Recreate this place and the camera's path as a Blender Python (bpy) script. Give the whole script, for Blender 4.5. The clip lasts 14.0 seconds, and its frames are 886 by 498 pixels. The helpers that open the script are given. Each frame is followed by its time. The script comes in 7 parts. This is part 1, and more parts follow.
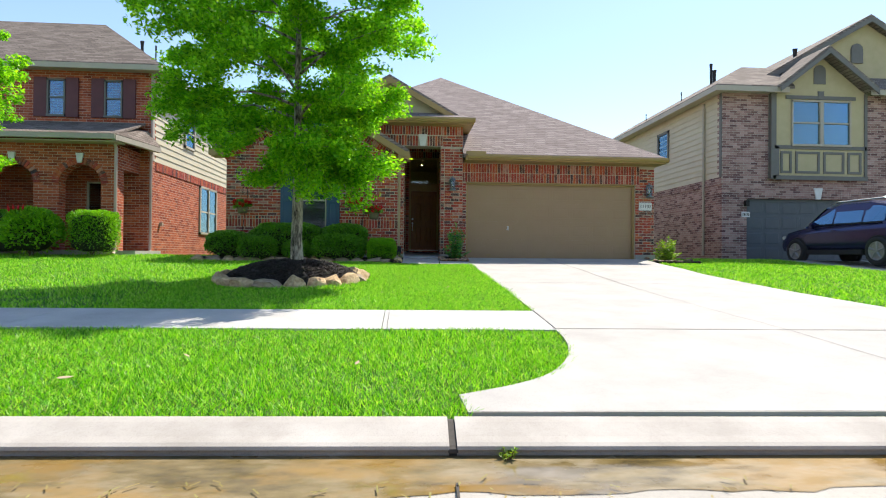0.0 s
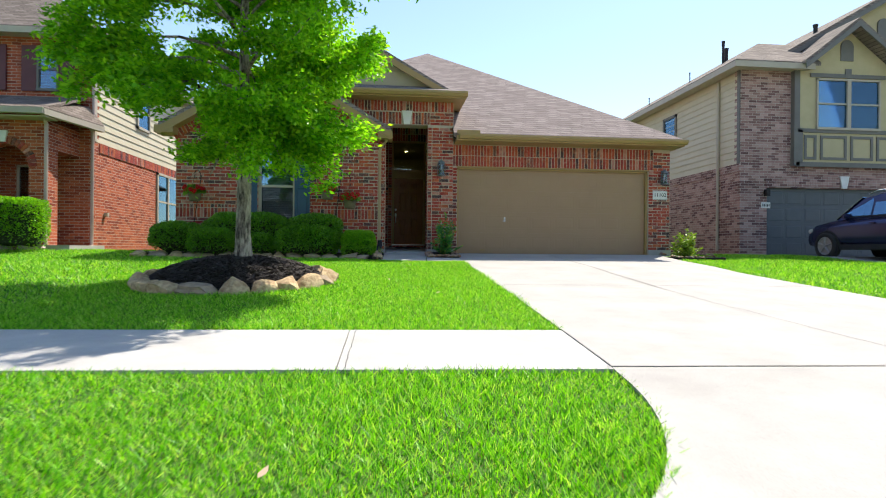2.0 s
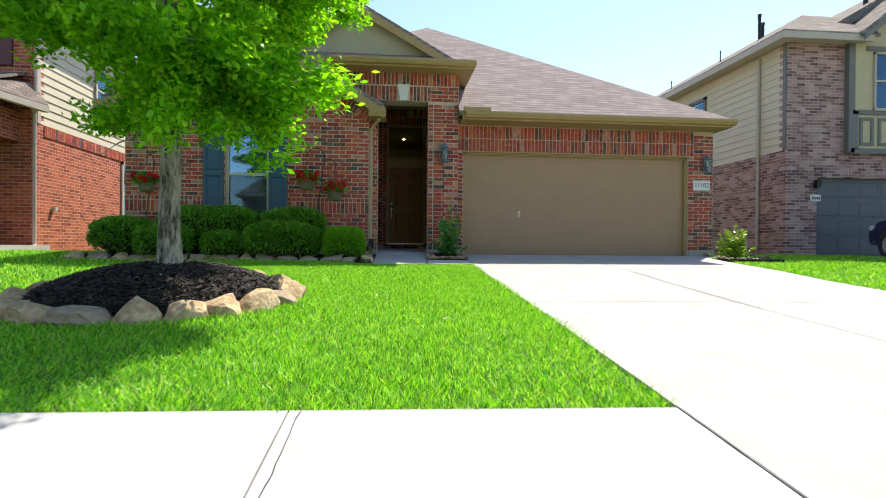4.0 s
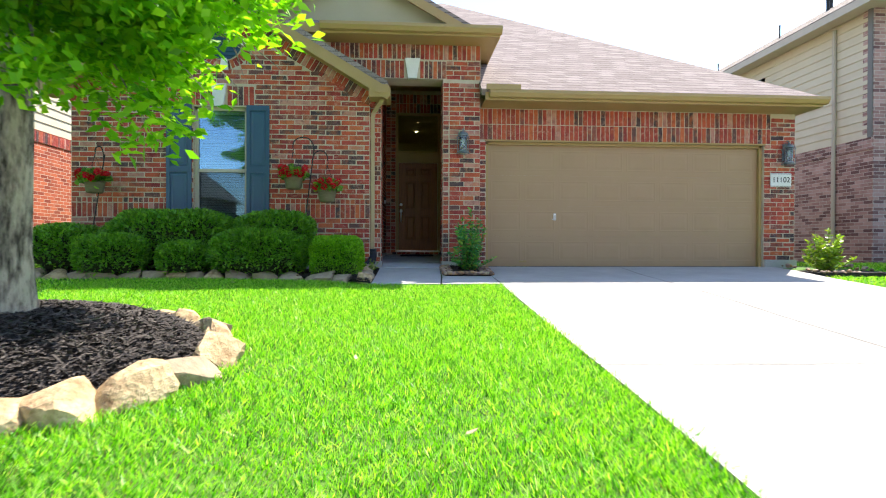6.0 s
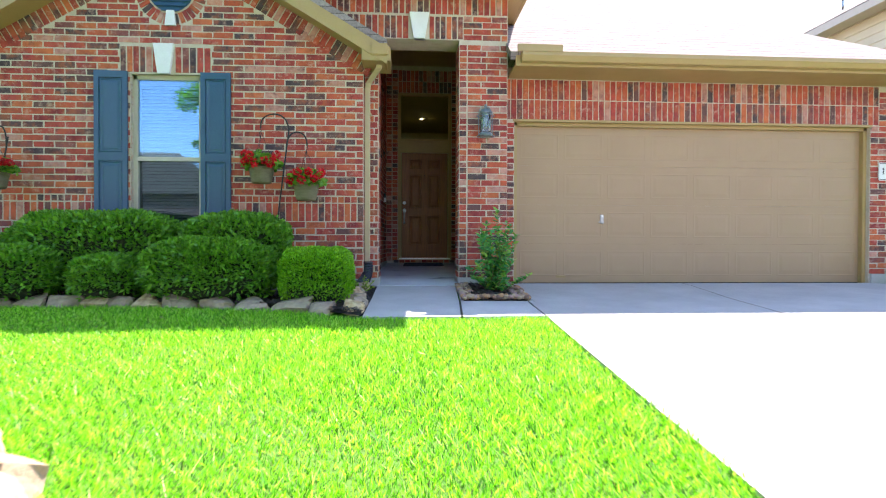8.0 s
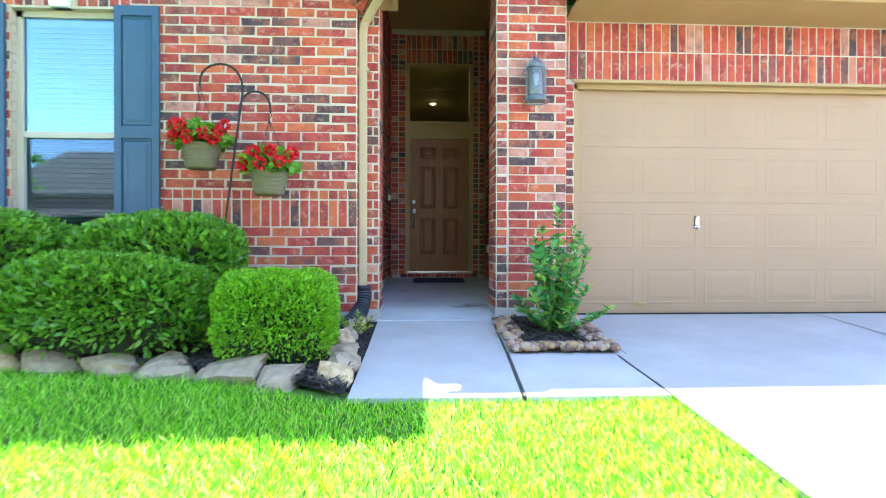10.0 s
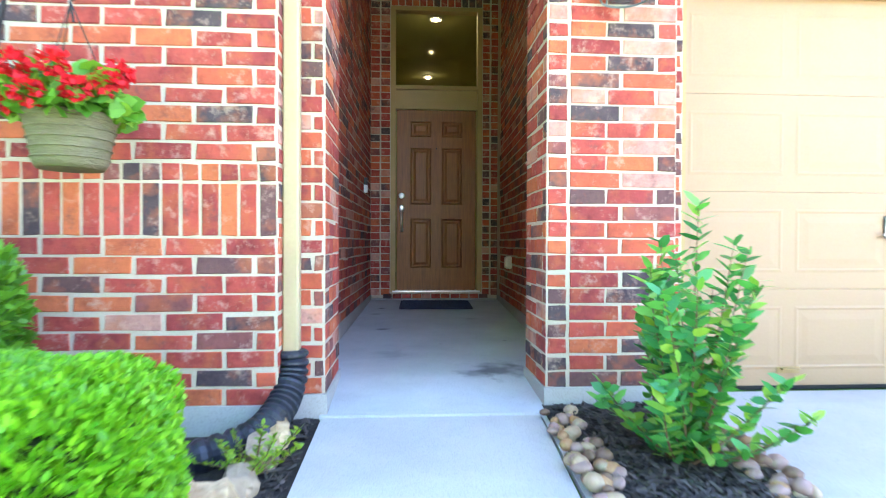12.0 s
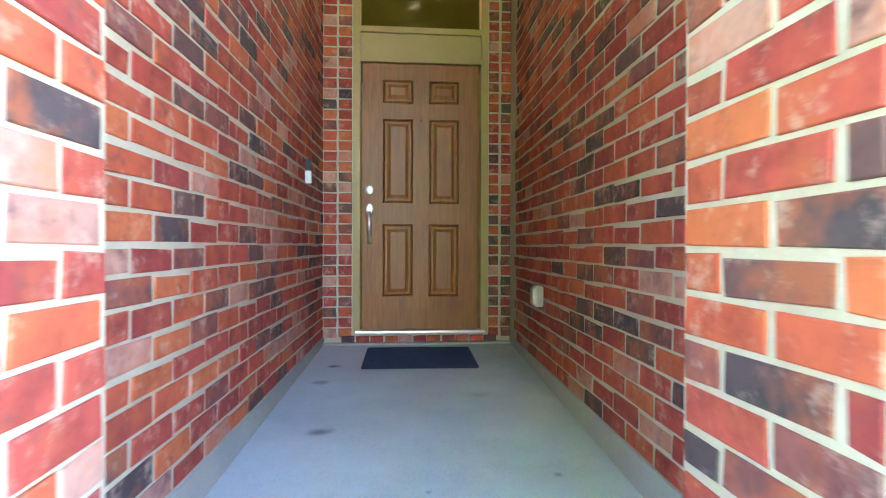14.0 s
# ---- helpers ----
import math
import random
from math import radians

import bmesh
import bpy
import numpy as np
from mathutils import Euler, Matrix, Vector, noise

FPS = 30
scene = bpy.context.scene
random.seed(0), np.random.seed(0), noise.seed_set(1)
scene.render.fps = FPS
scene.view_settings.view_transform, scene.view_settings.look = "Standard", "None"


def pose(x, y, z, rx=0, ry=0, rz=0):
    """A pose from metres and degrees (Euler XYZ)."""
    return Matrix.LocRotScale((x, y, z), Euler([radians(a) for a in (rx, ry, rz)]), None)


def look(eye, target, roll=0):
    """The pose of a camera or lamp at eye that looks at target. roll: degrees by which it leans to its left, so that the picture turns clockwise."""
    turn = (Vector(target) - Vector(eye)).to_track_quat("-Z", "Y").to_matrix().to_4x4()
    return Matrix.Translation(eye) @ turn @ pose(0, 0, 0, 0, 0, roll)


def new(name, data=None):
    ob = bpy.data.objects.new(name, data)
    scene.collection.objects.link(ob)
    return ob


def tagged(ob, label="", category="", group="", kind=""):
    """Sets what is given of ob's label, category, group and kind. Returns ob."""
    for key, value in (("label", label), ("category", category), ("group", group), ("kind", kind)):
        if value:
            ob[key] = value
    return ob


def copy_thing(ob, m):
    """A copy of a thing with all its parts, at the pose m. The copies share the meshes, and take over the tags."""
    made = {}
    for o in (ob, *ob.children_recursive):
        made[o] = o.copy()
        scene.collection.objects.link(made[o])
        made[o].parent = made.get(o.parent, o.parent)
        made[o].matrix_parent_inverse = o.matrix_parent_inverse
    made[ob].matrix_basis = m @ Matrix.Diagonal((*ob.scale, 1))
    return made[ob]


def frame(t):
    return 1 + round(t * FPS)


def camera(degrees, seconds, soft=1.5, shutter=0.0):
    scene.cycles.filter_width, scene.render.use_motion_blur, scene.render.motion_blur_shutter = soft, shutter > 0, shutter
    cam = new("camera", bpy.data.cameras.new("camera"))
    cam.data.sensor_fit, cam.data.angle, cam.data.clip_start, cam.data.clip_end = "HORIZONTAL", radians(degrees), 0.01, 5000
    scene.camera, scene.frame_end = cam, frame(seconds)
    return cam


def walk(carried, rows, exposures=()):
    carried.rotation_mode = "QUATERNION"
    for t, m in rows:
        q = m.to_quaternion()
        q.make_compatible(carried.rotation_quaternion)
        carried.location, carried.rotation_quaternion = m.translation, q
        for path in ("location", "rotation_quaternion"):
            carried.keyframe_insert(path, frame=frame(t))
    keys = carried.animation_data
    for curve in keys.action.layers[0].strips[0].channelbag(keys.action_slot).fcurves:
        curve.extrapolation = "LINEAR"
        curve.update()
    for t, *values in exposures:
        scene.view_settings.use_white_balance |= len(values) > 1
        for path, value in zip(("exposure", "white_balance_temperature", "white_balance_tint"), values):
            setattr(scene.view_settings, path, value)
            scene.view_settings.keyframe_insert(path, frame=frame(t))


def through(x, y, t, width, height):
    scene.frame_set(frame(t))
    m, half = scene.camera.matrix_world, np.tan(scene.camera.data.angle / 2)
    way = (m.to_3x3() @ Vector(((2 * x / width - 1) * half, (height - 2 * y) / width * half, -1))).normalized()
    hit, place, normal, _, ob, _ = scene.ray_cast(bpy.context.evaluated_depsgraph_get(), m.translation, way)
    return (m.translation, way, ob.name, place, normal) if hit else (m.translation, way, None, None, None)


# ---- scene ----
cam = camera(76.1, 14.0, soft=1.05, shutter=0.45)
PATH = [
    (0, (0.464, 0.166, 1.171), (0.612, 2.16, 1.188), 0.5),
    (0.5, (0.475, 0.631, 1.16), (0.606, 2.627, 1.171), 0.4),
    (1, (0.48, 1.15, 1.162), (0.643, 3.143, 1.167), 0.4),
    (1.5, (0.525, 1.725, 1.166), (0.695, 3.717, 1.167), 0.5),
    (2, (0.584, 2.281, 1.17), (0.782, 4.271, 1.17), 0.5),
    (2.5, (0.626, 2.831, 1.168), (0.839, 4.82, 1.166), 0.6),
    (3, (0.655, 3.359, 1.173), (0.878, 5.346, 1.169), 0.6),
    (3.2, (0.657, 3.573, 1.175), (0.885, 5.56, 1.17), 0.6),
    (5.3, (0.847, 6.006, 1.392), (0.992, 8.001, 1.376), 0.14),
    (5.5, (0.859, 6.211, 1.408), (1.007, 8.206, 1.393), 0.18),
    (6, (0.915, 6.686, 1.435), (1.054, 8.681, 1.421), 0.18),
    (6.5, (0.9, 7.258, 1.479), (1.035, 9.253, 1.463), 0.14),
    (7, (0.904, 7.785, 1.531), (1.042, 9.78, 1.508), 0.28),
    (7.2, (0.904, 7.998, 1.552), (1.041, 9.993, 1.527), 0.21),
    (9.3, (0.87, 10.391, 1.656), (0.979, 12.388, 1.64), 0.1),
    (9.5, (0.883, 10.613, 1.653), (0.987, 12.61, 1.64), -0.0),
    (10, (0.822, 11.192, 1.724), (0.932, 13.189, 1.707), 0.1),
    (10.5, (0.819, 11.792, 1.76), (0.936, 13.789, 1.741), 0.1),
    (11, (0.831, 12.393, 1.77), (0.949, 14.39, 1.75), 0.2),
    (11.5, (0.86, 12.984, 1.802), (0.999, 14.979, 1.782), 0.3),
    (12, (0.904, 13.549, 1.843), (1.035, 15.544, 1.822), 0.2),
    (12.5, (0.946, 14.102, 1.883), (1.089, 16.097, 1.866), 0.4),
    (13, (0.976, 14.65, 1.905), (1.129, 16.644, 1.890), 0.0),
    (13.5, (1.003, 15.17, 1.935), (1.161, 17.163, 1.922), 0.1),
    (14, (1.025, 15.63, 1.955), (1.206, 17.622, 1.943), 0.2),
]
walk(cam, [(t, look(eye, target, roll)) for t, eye, target, roll in PATH],
     exposures=((0.0, 0.74, 6700, 10), (3.2, 0.74, 6750, 10), (5.3, 1.22, 6750, 9), (6.5, 1.6, 6650, 15), (7.2, 1.8, 6600, 17), (9.3, 2.7, 6200, 20),
                (10.5, 3.2, 6150, 18), (11.5, 3.62, 6200, 15), (12.5, 4.03, 6300, 13), (13.2, 4.38, 6200, 13), (14.0, 5.05, 6250, 6)))

# ---- light ----
SUN = Vector((0.405, 0.50, 1.0)).normalized()
world = bpy.data.worlds.new("sky")
scene.world = world
world.use_nodes = True
sky = world.node_tree.nodes.new("ShaderNodeTexSky")
sky.sky_type = "NISHITA"
sky.sun_disc = False
sky.sun_elevation = math.asin(SUN.z)
sky.sun_rotation = math.atan2(SUN.x, SUN.y)
sky.air_density, sky.dust_density, sky.ozone_density = 1.0, 0.35, 2.0
back = world.node_tree.nodes["Background"]
back.inputs["Strength"].default_value = 0.15
world.node_tree.links.new(sky.outputs[0], back.inputs["Color"])
sun = new("sun", bpy.data.lights.new("sun", "SUN"))
sun.data.energy, sun.data.angle, sun.data.color = 4.6, radians(0.53), (1.0, 0.95, 0.86)
sun.matrix_world = look(SUN * 60, (0, 0, 0))


# ---- materials ----
def shader(name, rough=0.6, metal=0.0, spec=0.5):
    m = bpy.data.materials.new(name)
    m.use_nodes = True
    n = m.node_tree.nodes
    p = n["Principled BSDF"]
    p.inputs["Roughness"].default_value, p.inputs["Metallic"].default_value = rough, metal
    p.inputs["Specular IOR Level"].default_value = spec
    return m, n, m.node_tree.links, p


def node(n, kind, **values):
    made = n.new(kind)
    for k, v in values.items():
        made.inputs[k.replace("_", " ")].default_value = v
    return made


def ramp(n, l, fac, stops):
    r = n.new("ShaderNodeValToRGB")
    e = r.color_ramp.elements
    while len(e) < len(stops):
        e.new(0.5)
    for s, (at, c) in zip(e, stops):
        s.position, s.color = at, (*c, 1)
    l.new(fac, r.inputs[0])
    return r.outputs[0]


def mix(n, l, fac, a, b, how="MIX"):
    x = n.new("ShaderNodeMix")
    x.data_type, x.blend_type = "RGBA", how
    for slot, v in ((0, fac), (6, a), (7, b)):
        if isinstance(v, (int, float)):
            x.inputs[slot].default_value = v
        elif isinstance(v, tuple):
            x.inputs[slot].default_value = (*v, 1)
        else:
            l.new(v, x.inputs[slot])
    return x.outputs[2]


def coords(n, l, stretch=(1, 1, 1)):
    c = n.new("ShaderNodeTexCoord")
    mp = n.new("ShaderNodeMapping")
    mp.inputs["Scale"].default_value = stretch
    l.new(c.outputs["Object"], mp.inputs[0])
    return mp.outputs[0]


def noisy(n, l, at, scale, detail=4.0, rough=0.6):
    t = node(n, "ShaderNodeTexNoise", Scale=scale, Detail=detail, Roughness=rough)
    l.new(at, t.inputs["Vector"])
    return t.outputs["Fac"]


def relief(n, l, p, height, strength=0.3, distance=0.01):
    b = node(n, "ShaderNodeBump", Strength=strength, Distance=distance)
    l.new(height, b.inputs["Height"])
    l.new(b.outputs[0], p.inputs["Normal"])


def plain(name, dark, light, scale=6.0, rough=0.6, metal=0.0, bump=0.2, grain=60.0, stretch=(1, 1, 1), depth=0.004, spec=0.5, reach=(0.3, 0.7)):
    """A surface that wanders between two colours, coarse and fine, with a fine relief."""
    m, n, l, p = shader(name, rough, metal, spec)
    at = coords(n, l, stretch)
    coarse, fine = noisy(n, l, at, scale, 3), noisy(n, l, at, grain, 4)
    both = node(n, "ShaderNodeMath")
    both.operation = "MULTIPLY_ADD"
    l.new(coarse, both.inputs[0])
    both.inputs[1].default_value = 0.6
    half = node(n, "ShaderNodeMath")
    half.operation = "MULTIPLY"
    l.new(fine, half.inputs[0])
    half.inputs[1].default_value = 0.4
    l.new(half.outputs[0], both.inputs[2])
    l.new(ramp(n, l, both.outputs[0], [(reach[0], dark), (reach[1], light)]), p.inputs["Base Color"])
    if bump:
        relief(n, l, p, fine, bump, depth)
    return m


def concrete(name, dark, light, stain=(0.3, 0.27, 0.22), amount=0.3, bump=0.25):
    m, n, l, p = shader(name, 0.85, 0, 0.3)
    at = coords(n, l)
    base = ramp(n, l, noisy(n, l, at, 1.6, 6, 0.65), [(0.3, dark), (0.7, light)])
    speck = ramp(n, l, noisy(n, l, at, 160, 2), [(0.32, (0.55, 0.55, 0.55)), (0.5, (1, 1, 1))])
    c = mix(n, l, 0.45, base, speck, "MULTIPLY")
    spot = ramp(n, l, noisy(n, l, at, 0.55, 5, 0.7), [(0.55, (0, 0, 0)), (0.75, (amount,) * 3)])
    c = mix(n, l, spot, c, stain)
    l.new(c, p.inputs["Base Color"])
    relief(n, l, p, noisy(n, l, at, 90, 4), bump, 0.003)
    return m


BRICKS = [(0.0, (0.34, 0.056, 0.042)), (0.14, (0.43, 0.085, 0.044)), (0.26, (0.27, 0.044, 0.040)), (0.38, (0.48, 0.122, 0.052)), (0.48, (0.37, 0.060, 0.046)),
          (0.57, (0.125, 0.060, 0.056)), (0.66, (0.075, 0.050, 0.053)), (0.75, (0.21, 0.070, 0.062)), (0.83, (0.46, 0.225, 0.175)), (0.92, (0.40, 0.070, 0.050))]


def brick_mat(name, single, tones=None):
    """Fired clay: one tone a brick, mottled within it, with chalky and sooty patches."""
    m, n, l, p = shader(name, 0.85, 0, 0.25)
    at = coords(n, l)
    if single:
        info = n.new("ShaderNodeObjectInfo")
        pick, at2 = info.outputs["Random"], at
        gap = n.new("ShaderNodeVectorMath")
        l.new(at, gap.inputs[0])
        many = n.new("ShaderNodeCombineXYZ")
        big = node(n, "ShaderNodeMath")
        big.operation = "MULTIPLY"
        big.inputs[1].default_value = 50
        l.new(pick, big.inputs[0])
        l.new(big.outputs[0], many.inputs[0])
        l.new(many.outputs[0], gap.inputs[1])
        at = gap.outputs[0]
    else:
        pick = n.new("ShaderNodeNewGeometry").outputs["Random Per Island"]
    r = n.new("ShaderNodeValToRGB")
    r.color_ramp.interpolation = "CONSTANT"
    e = r.color_ramp.elements
    stops = tones or BRICKS
    while len(e) < len(stops):
        e.new(0.5)
    for s, (pos, c) in zip(e, stops):
        s.position, s.color = pos, (*c, 1)
    l.new(pick, r.inputs[0])
    mott = ramp(n, l, noisy(n, l, at, 7, 5, 0.7), [(0.28, (0.5, 0.42, 0.5)), (0.5, (1, 1, 1)), (0.72, (1.35, 1.3, 1.2))])
    c = mix(n, l, 0.9, r.outputs[0], mott, "MULTIPLY")
    warm = ramp(n, l, noisy(n, l, at, 4.5, 4, 0.65), [(0.48, (0, 0, 0)), (0.62, (0.55, 0.55, 0.55))])
    c = mix(n, l, warm, c, (0.46, 0.12, 0.045))
    chalk = ramp(n, l, noisy(n, l, at, 11, 6, 0.75), [(0.54, (0, 0, 0)), (0.68, (0.55, 0.55, 0.55))])
    c = mix(n, l, chalk, c, (0.56, 0.36, 0.27))
    soot = ramp(n, l, noisy(n, l, at, 8, 5, 0.7), [(0.28, (0.75, 0.75, 0.75)), (0.42, (0, 0, 0))])
    c = mix(n, l, soot, c, (0.10, 0.055, 0.055))
    l.new(c, p.inputs["Base Color"])
    relief(n, l, p, noisy(n, l, at, 45, 6, 0.7), 0.7, 0.006)
    return m


def far_brick(name, tones, mortar, row=0.0793, width=0.247):
    """Brickwork too far off to tell brick from brick, on a wall that faces -y or +x: the pattern runs along x+y."""
    m, n, l, p = shader(name, 0.9, 0, 0.2)
    c = n.new("ShaderNodeTexCoord")
    s = n.new("ShaderNodeSeparateXYZ")
    l.new(c.outputs["Object"], s.inputs[0])
    a = node(n, "ShaderNodeMath")
    a.operation = "ADD"
    l.new(s.outputs[0], a.inputs[0])
    l.new(s.outputs[1], a.inputs[1])
    v = n.new("ShaderNodeCombineXYZ")
    l.new(a.outputs[0], v.inputs[0])
    l.new(s.outputs[2], v.inputs[1])
    b = node(n, "ShaderNodeTexBrick", Scale=1.0, Mortar_Size=0.006, Brick_Width=width, Row_Height=row, Bias=0.0, Mortar_Smooth=0.1)
    b.inputs["Color1"].default_value = (0, 0, 0, 1)
    b.inputs["Color2"].default_value = (1, 1, 1, 1)
    b.inputs["Mortar"].default_value = (0.5, 0.5, 0.5, 1)
    l.new(v.outputs[0], b.inputs["Vector"])
    tone = ramp(n, l, b.outputs["Color"], [(i / (len(tones) - 1), t) for i, t in enumerate(tones)])
    dirt = ramp(n, l, noisy(n, l, c.outputs["Object"], 3, 5), [(0.3, (0.8, 0.8, 0.8)), (0.7, (1.1, 1.1, 1.1))])
    l.new(mix(n, l, b.outputs["Fac"], mix(n, l, 1.0, tone, dirt, "MULTIPLY"), mortar), p.inputs["Base Color"])
    relief(n, l, p, b.outputs["Fac"], -0.6, 0.01)
    return m


def shingles(name, dark, light, course=0.145):
    """Asphalt shingles: courses that follow the height on the slope, with a dark line under each and tabs of uneven tone."""
    m, n, l, p = shader(name, 0.95, 0, 0.15)
    c = n.new("ShaderNodeTexCoord")
    s = n.new("ShaderNodeSeparateXYZ")
    l.new(c.outputs["Object"], s.inputs[0])
    a = node(n, "ShaderNodeMath")
    a.operation = "ADD"
    l.new(s.outputs[0], a.inputs[0])
    l.new(s.outputs[1], a.inputs[1])
    v = n.new("ShaderNodeCombineXYZ")
    l.new(a.outputs[0], v.inputs[0])
    l.new(s.outputs[2], v.inputs[1])
    b = node(n, "ShaderNodeTexBrick", Scale=1.0, Mortar_Size=0.006, Brick_Width=0.31, Row_Height=course * 0.54, Mortar_Smooth=0.3)
    b.inputs["Color1"].default_value, b.inputs["Color2"].default_value = (0, 0, 0, 1), (1, 1, 1, 1)
    b.inputs["Mortar"].default_value = (0.0, 0.0, 0.0, 1)
    l.new(v.outputs[0], b.inputs["Vector"])
    tone = ramp(n, l, b.outputs["Color"], [(0, dark), (1, light)])
    fleck = ramp(n, l, noisy(n, l, c.outputs["Object"], 40, 4), [(0.3, (0.7, 0.7, 0.7)), (0.7, (1.2, 1.2, 1.2))])
    col = mix(n, l, 0.8, tone, fleck, "MULTIPLY")
    l.new(mix(n, l, b.outputs["Fac"], col, tuple(x * 0.45 for x in dark)), p.inputs["Base Color"])
    relief(n, l, p, b.outputs["Fac"], -0.5, 0.01)
    return m


def leaf_mat(name, tones, gloss=0.4, through=0.35):
    """Foliage: a tone for each leaf, some light passing through."""
    m, n, l, p = shader(name, gloss, 0, 0.4)
    pick = n.new("ShaderNodeNewGeometry").outputs["Random Per Island"]
    c = ramp(n, l, pick, [(i / (len(tones) - 1), t) for i, t in enumerate(tones)])
    l.new(c, p.inputs["Base Color"])
    t = n.new("ShaderNodeBsdfTranslucent")
    l.new(mix(n, l, 1.0, c, (1.6, 1.5, 0.6), "MULTIPLY"), t.inputs[0])
    s = node(n, "ShaderNodeMixShader", Fac=through)
    l.new(p.outputs[0], s.inputs[1])
    l.new(t.outputs[0], s.inputs[2])
    l.new(s.outputs[0], n["Material Output"].inputs[0])
    return m


def glass_mat(name, tint=(0.9, 0.95, 0.95)):
    m, n, l, p = shader(name, 0.02)
    p.inputs["Transmission Weight"].default_value = 1.0
    p.inputs["IOR"].default_value = 1.5
    p.inputs["Base Color"].default_value = (*tint, 1)
    return m


def glow(name, colour, power):
    m, n, l, p = shader(name)
    p.inputs["Emission Color"].default_value = (*colour, 1)
    p.inputs["Emission Strength"].default_value = power
    return m


def wood_mat(name, dark, light):
    m, n, l, p = shader(name, 0.45, 0, 0.4)
    at = coords(n, l, (9, 9, 0.6))
    grain = noisy(n, l, at, 6, 6, 0.7)
    l.new(ramp(n, l, grain, [(0.3, dark), (0.7, light)]), p.inputs["Base Color"])
    relief(n, l, p, grain, 0.15, 0.002)
    return m


M_BRICK = brick_mat("clay_brick", False)
M_BRICK1 = brick_mat("clay_brick_single", True)
M_MORTAR = plain("mortar", (0.42, 0.345, 0.25), (0.56, 0.475, 0.365), 8, 0.95, bump=0.5, grain=120)
M_DRIVE = concrete("driveway_concrete", (0.385, 0.36, 0.33), (0.475, 0.45, 0.415), amount=0.3)
M_WALK = concrete("walk_concrete", (0.41, 0.39, 0.365), (0.52, 0.50, 0.475), amount=0.3)
M_PORCH = concrete("porch_concrete", (0.41, 0.42, 0.43), (0.56, 0.57, 0.57), (0.21, 0.21, 0.215), 0.5)
def spill(m, spots):
    """Dark stains with ragged rims on a floor: (x, y, radius, strength) each."""
    n, l = m.node_tree.nodes, m.node_tree.links
    p = n["Principled BSDF"]
    at = coords(n, l)
    wob = node(n, "ShaderNodeTexNoise", Scale=9.0, Detail=4.0)
    l.new(at, wob.inputs["Vector"])
    for x, y, rad, power in spots:
        mv = n.new("ShaderNodeVectorMath")
        mv.operation = "MULTIPLY"
        l.new(at, mv.inputs[0])
        mv.inputs[1].default_value = (1, 1.0, 0)
        d = n.new("ShaderNodeVectorMath")
        d.operation = "DISTANCE"
        l.new(mv.outputs[0], d.inputs[0])
        d.inputs[1].default_value = (x, y, 0)
        s = node(n, "ShaderNodeMath")
        s.operation = "DIVIDE"
        l.new(d.outputs["Value"], s.inputs[0])
        s.inputs[1].default_value = rad
        a = node(n, "ShaderNodeMath")
        a.operation = "ADD"
        l.new(s.outputs[0], a.inputs[0])
        l.new(wob.outputs["Fac"], a.inputs[1])
        f = ramp(n, l, a.outputs[0], [(0.62, (power,) * 3), (0.98, (0, 0, 0))])
        old = p.inputs["Base Color"].links[0].from_socket
        l.new(mix(n, l, f, old, (0.12, 0.12, 0.125)), p.inputs["Base Color"])
spill(M_PORCH, [(1.46, 16.78, 0.42, 0.8), (1.30, 16.68, 0.26, 0.6), (0.66, 19.28, 0.10, 0.8), (0.72, 18.1, 0.13, 0.75), (0.62, 18.9, 0.12, 0.5), (1.62, 17.6, 0.05, 0.7), (1.15, 17.5, 0.03, 0.6), (1.5, 18.6, 0.16, 0.3), (0.8, 17.2, 0.3, 0.25)])
M_BASE = concrete("footing_concrete", (0.36, 0.34, 0.31), (0.46, 0.44, 0.40), (0.25, 0.22, 0.18), 0.4)
M_CURB = concrete("curb_concrete", (0.34, 0.305, 0.265), (0.49, 0.45, 0.405), (0.22, 0.185, 0.15), 0.8)
M_ROAD = concrete("road_concrete", (0.34, 0.31, 0.27), (0.44, 0.41, 0.36), (0.22, 0.16, 0.08), 0.4)
M_JOINT = plain("joint_filler", (0.028, 0.025, 0.022), (0.075, 0.064, 0.054), 10, 0.9)
M_SOIL = plain("soil_under_lawn", (0.045, 0.11, 0.008), (0.09, 0.20, 0.016), 3, 0.95, grain=30, bump=0.6, depth=0.02)
M_GRASS = leaf_mat("grass", [(0.016, 0.095, 0.004), (0.085, 0.35, 0.007), (0.19, 0.55, 0.014), (0.31, 0.65, 0.034), (0.54, 0.74, 0.18)], 0.45, 0.42)
M_DRY = leaf_mat("dry_grass", [(0.32, 0.24, 0.09), (0.24, 0.20, 0.06), (0.30, 0.28, 0.10)], 0.7, 0.2)
M_TREE = leaf_mat("oak_leaves", [(0.08, 0.27, 0.010), (0.14, 0.40, 0.014), (0.22, 0.50, 0.022), (0.34, 0.60, 0.035)], 0.45, 0.64)
M_BARK = plain("bark", (0.045, 0.036, 0.026), (0.40, 0.355, 0.28), 9, 0.95, bump=1.0, grain=34, stretch=(1, 1, 0.35), depth=0.03, reach=(0.40, 0.58))
M_MULCH = leaf_mat("mulch", [(0.025, 0.021, 0.019), (0.06, 0.05, 0.044), (0.11, 0.09, 0.076), (0.04, 0.033, 0.029)], 0.85, 0.0)
M_MULCHBED = plain("mulch_bed", (0.012, 0.010, 0.009), (0.045, 0.036, 0.03), 12, 0.95, bump=1.0, grain=70, depth=0.03)
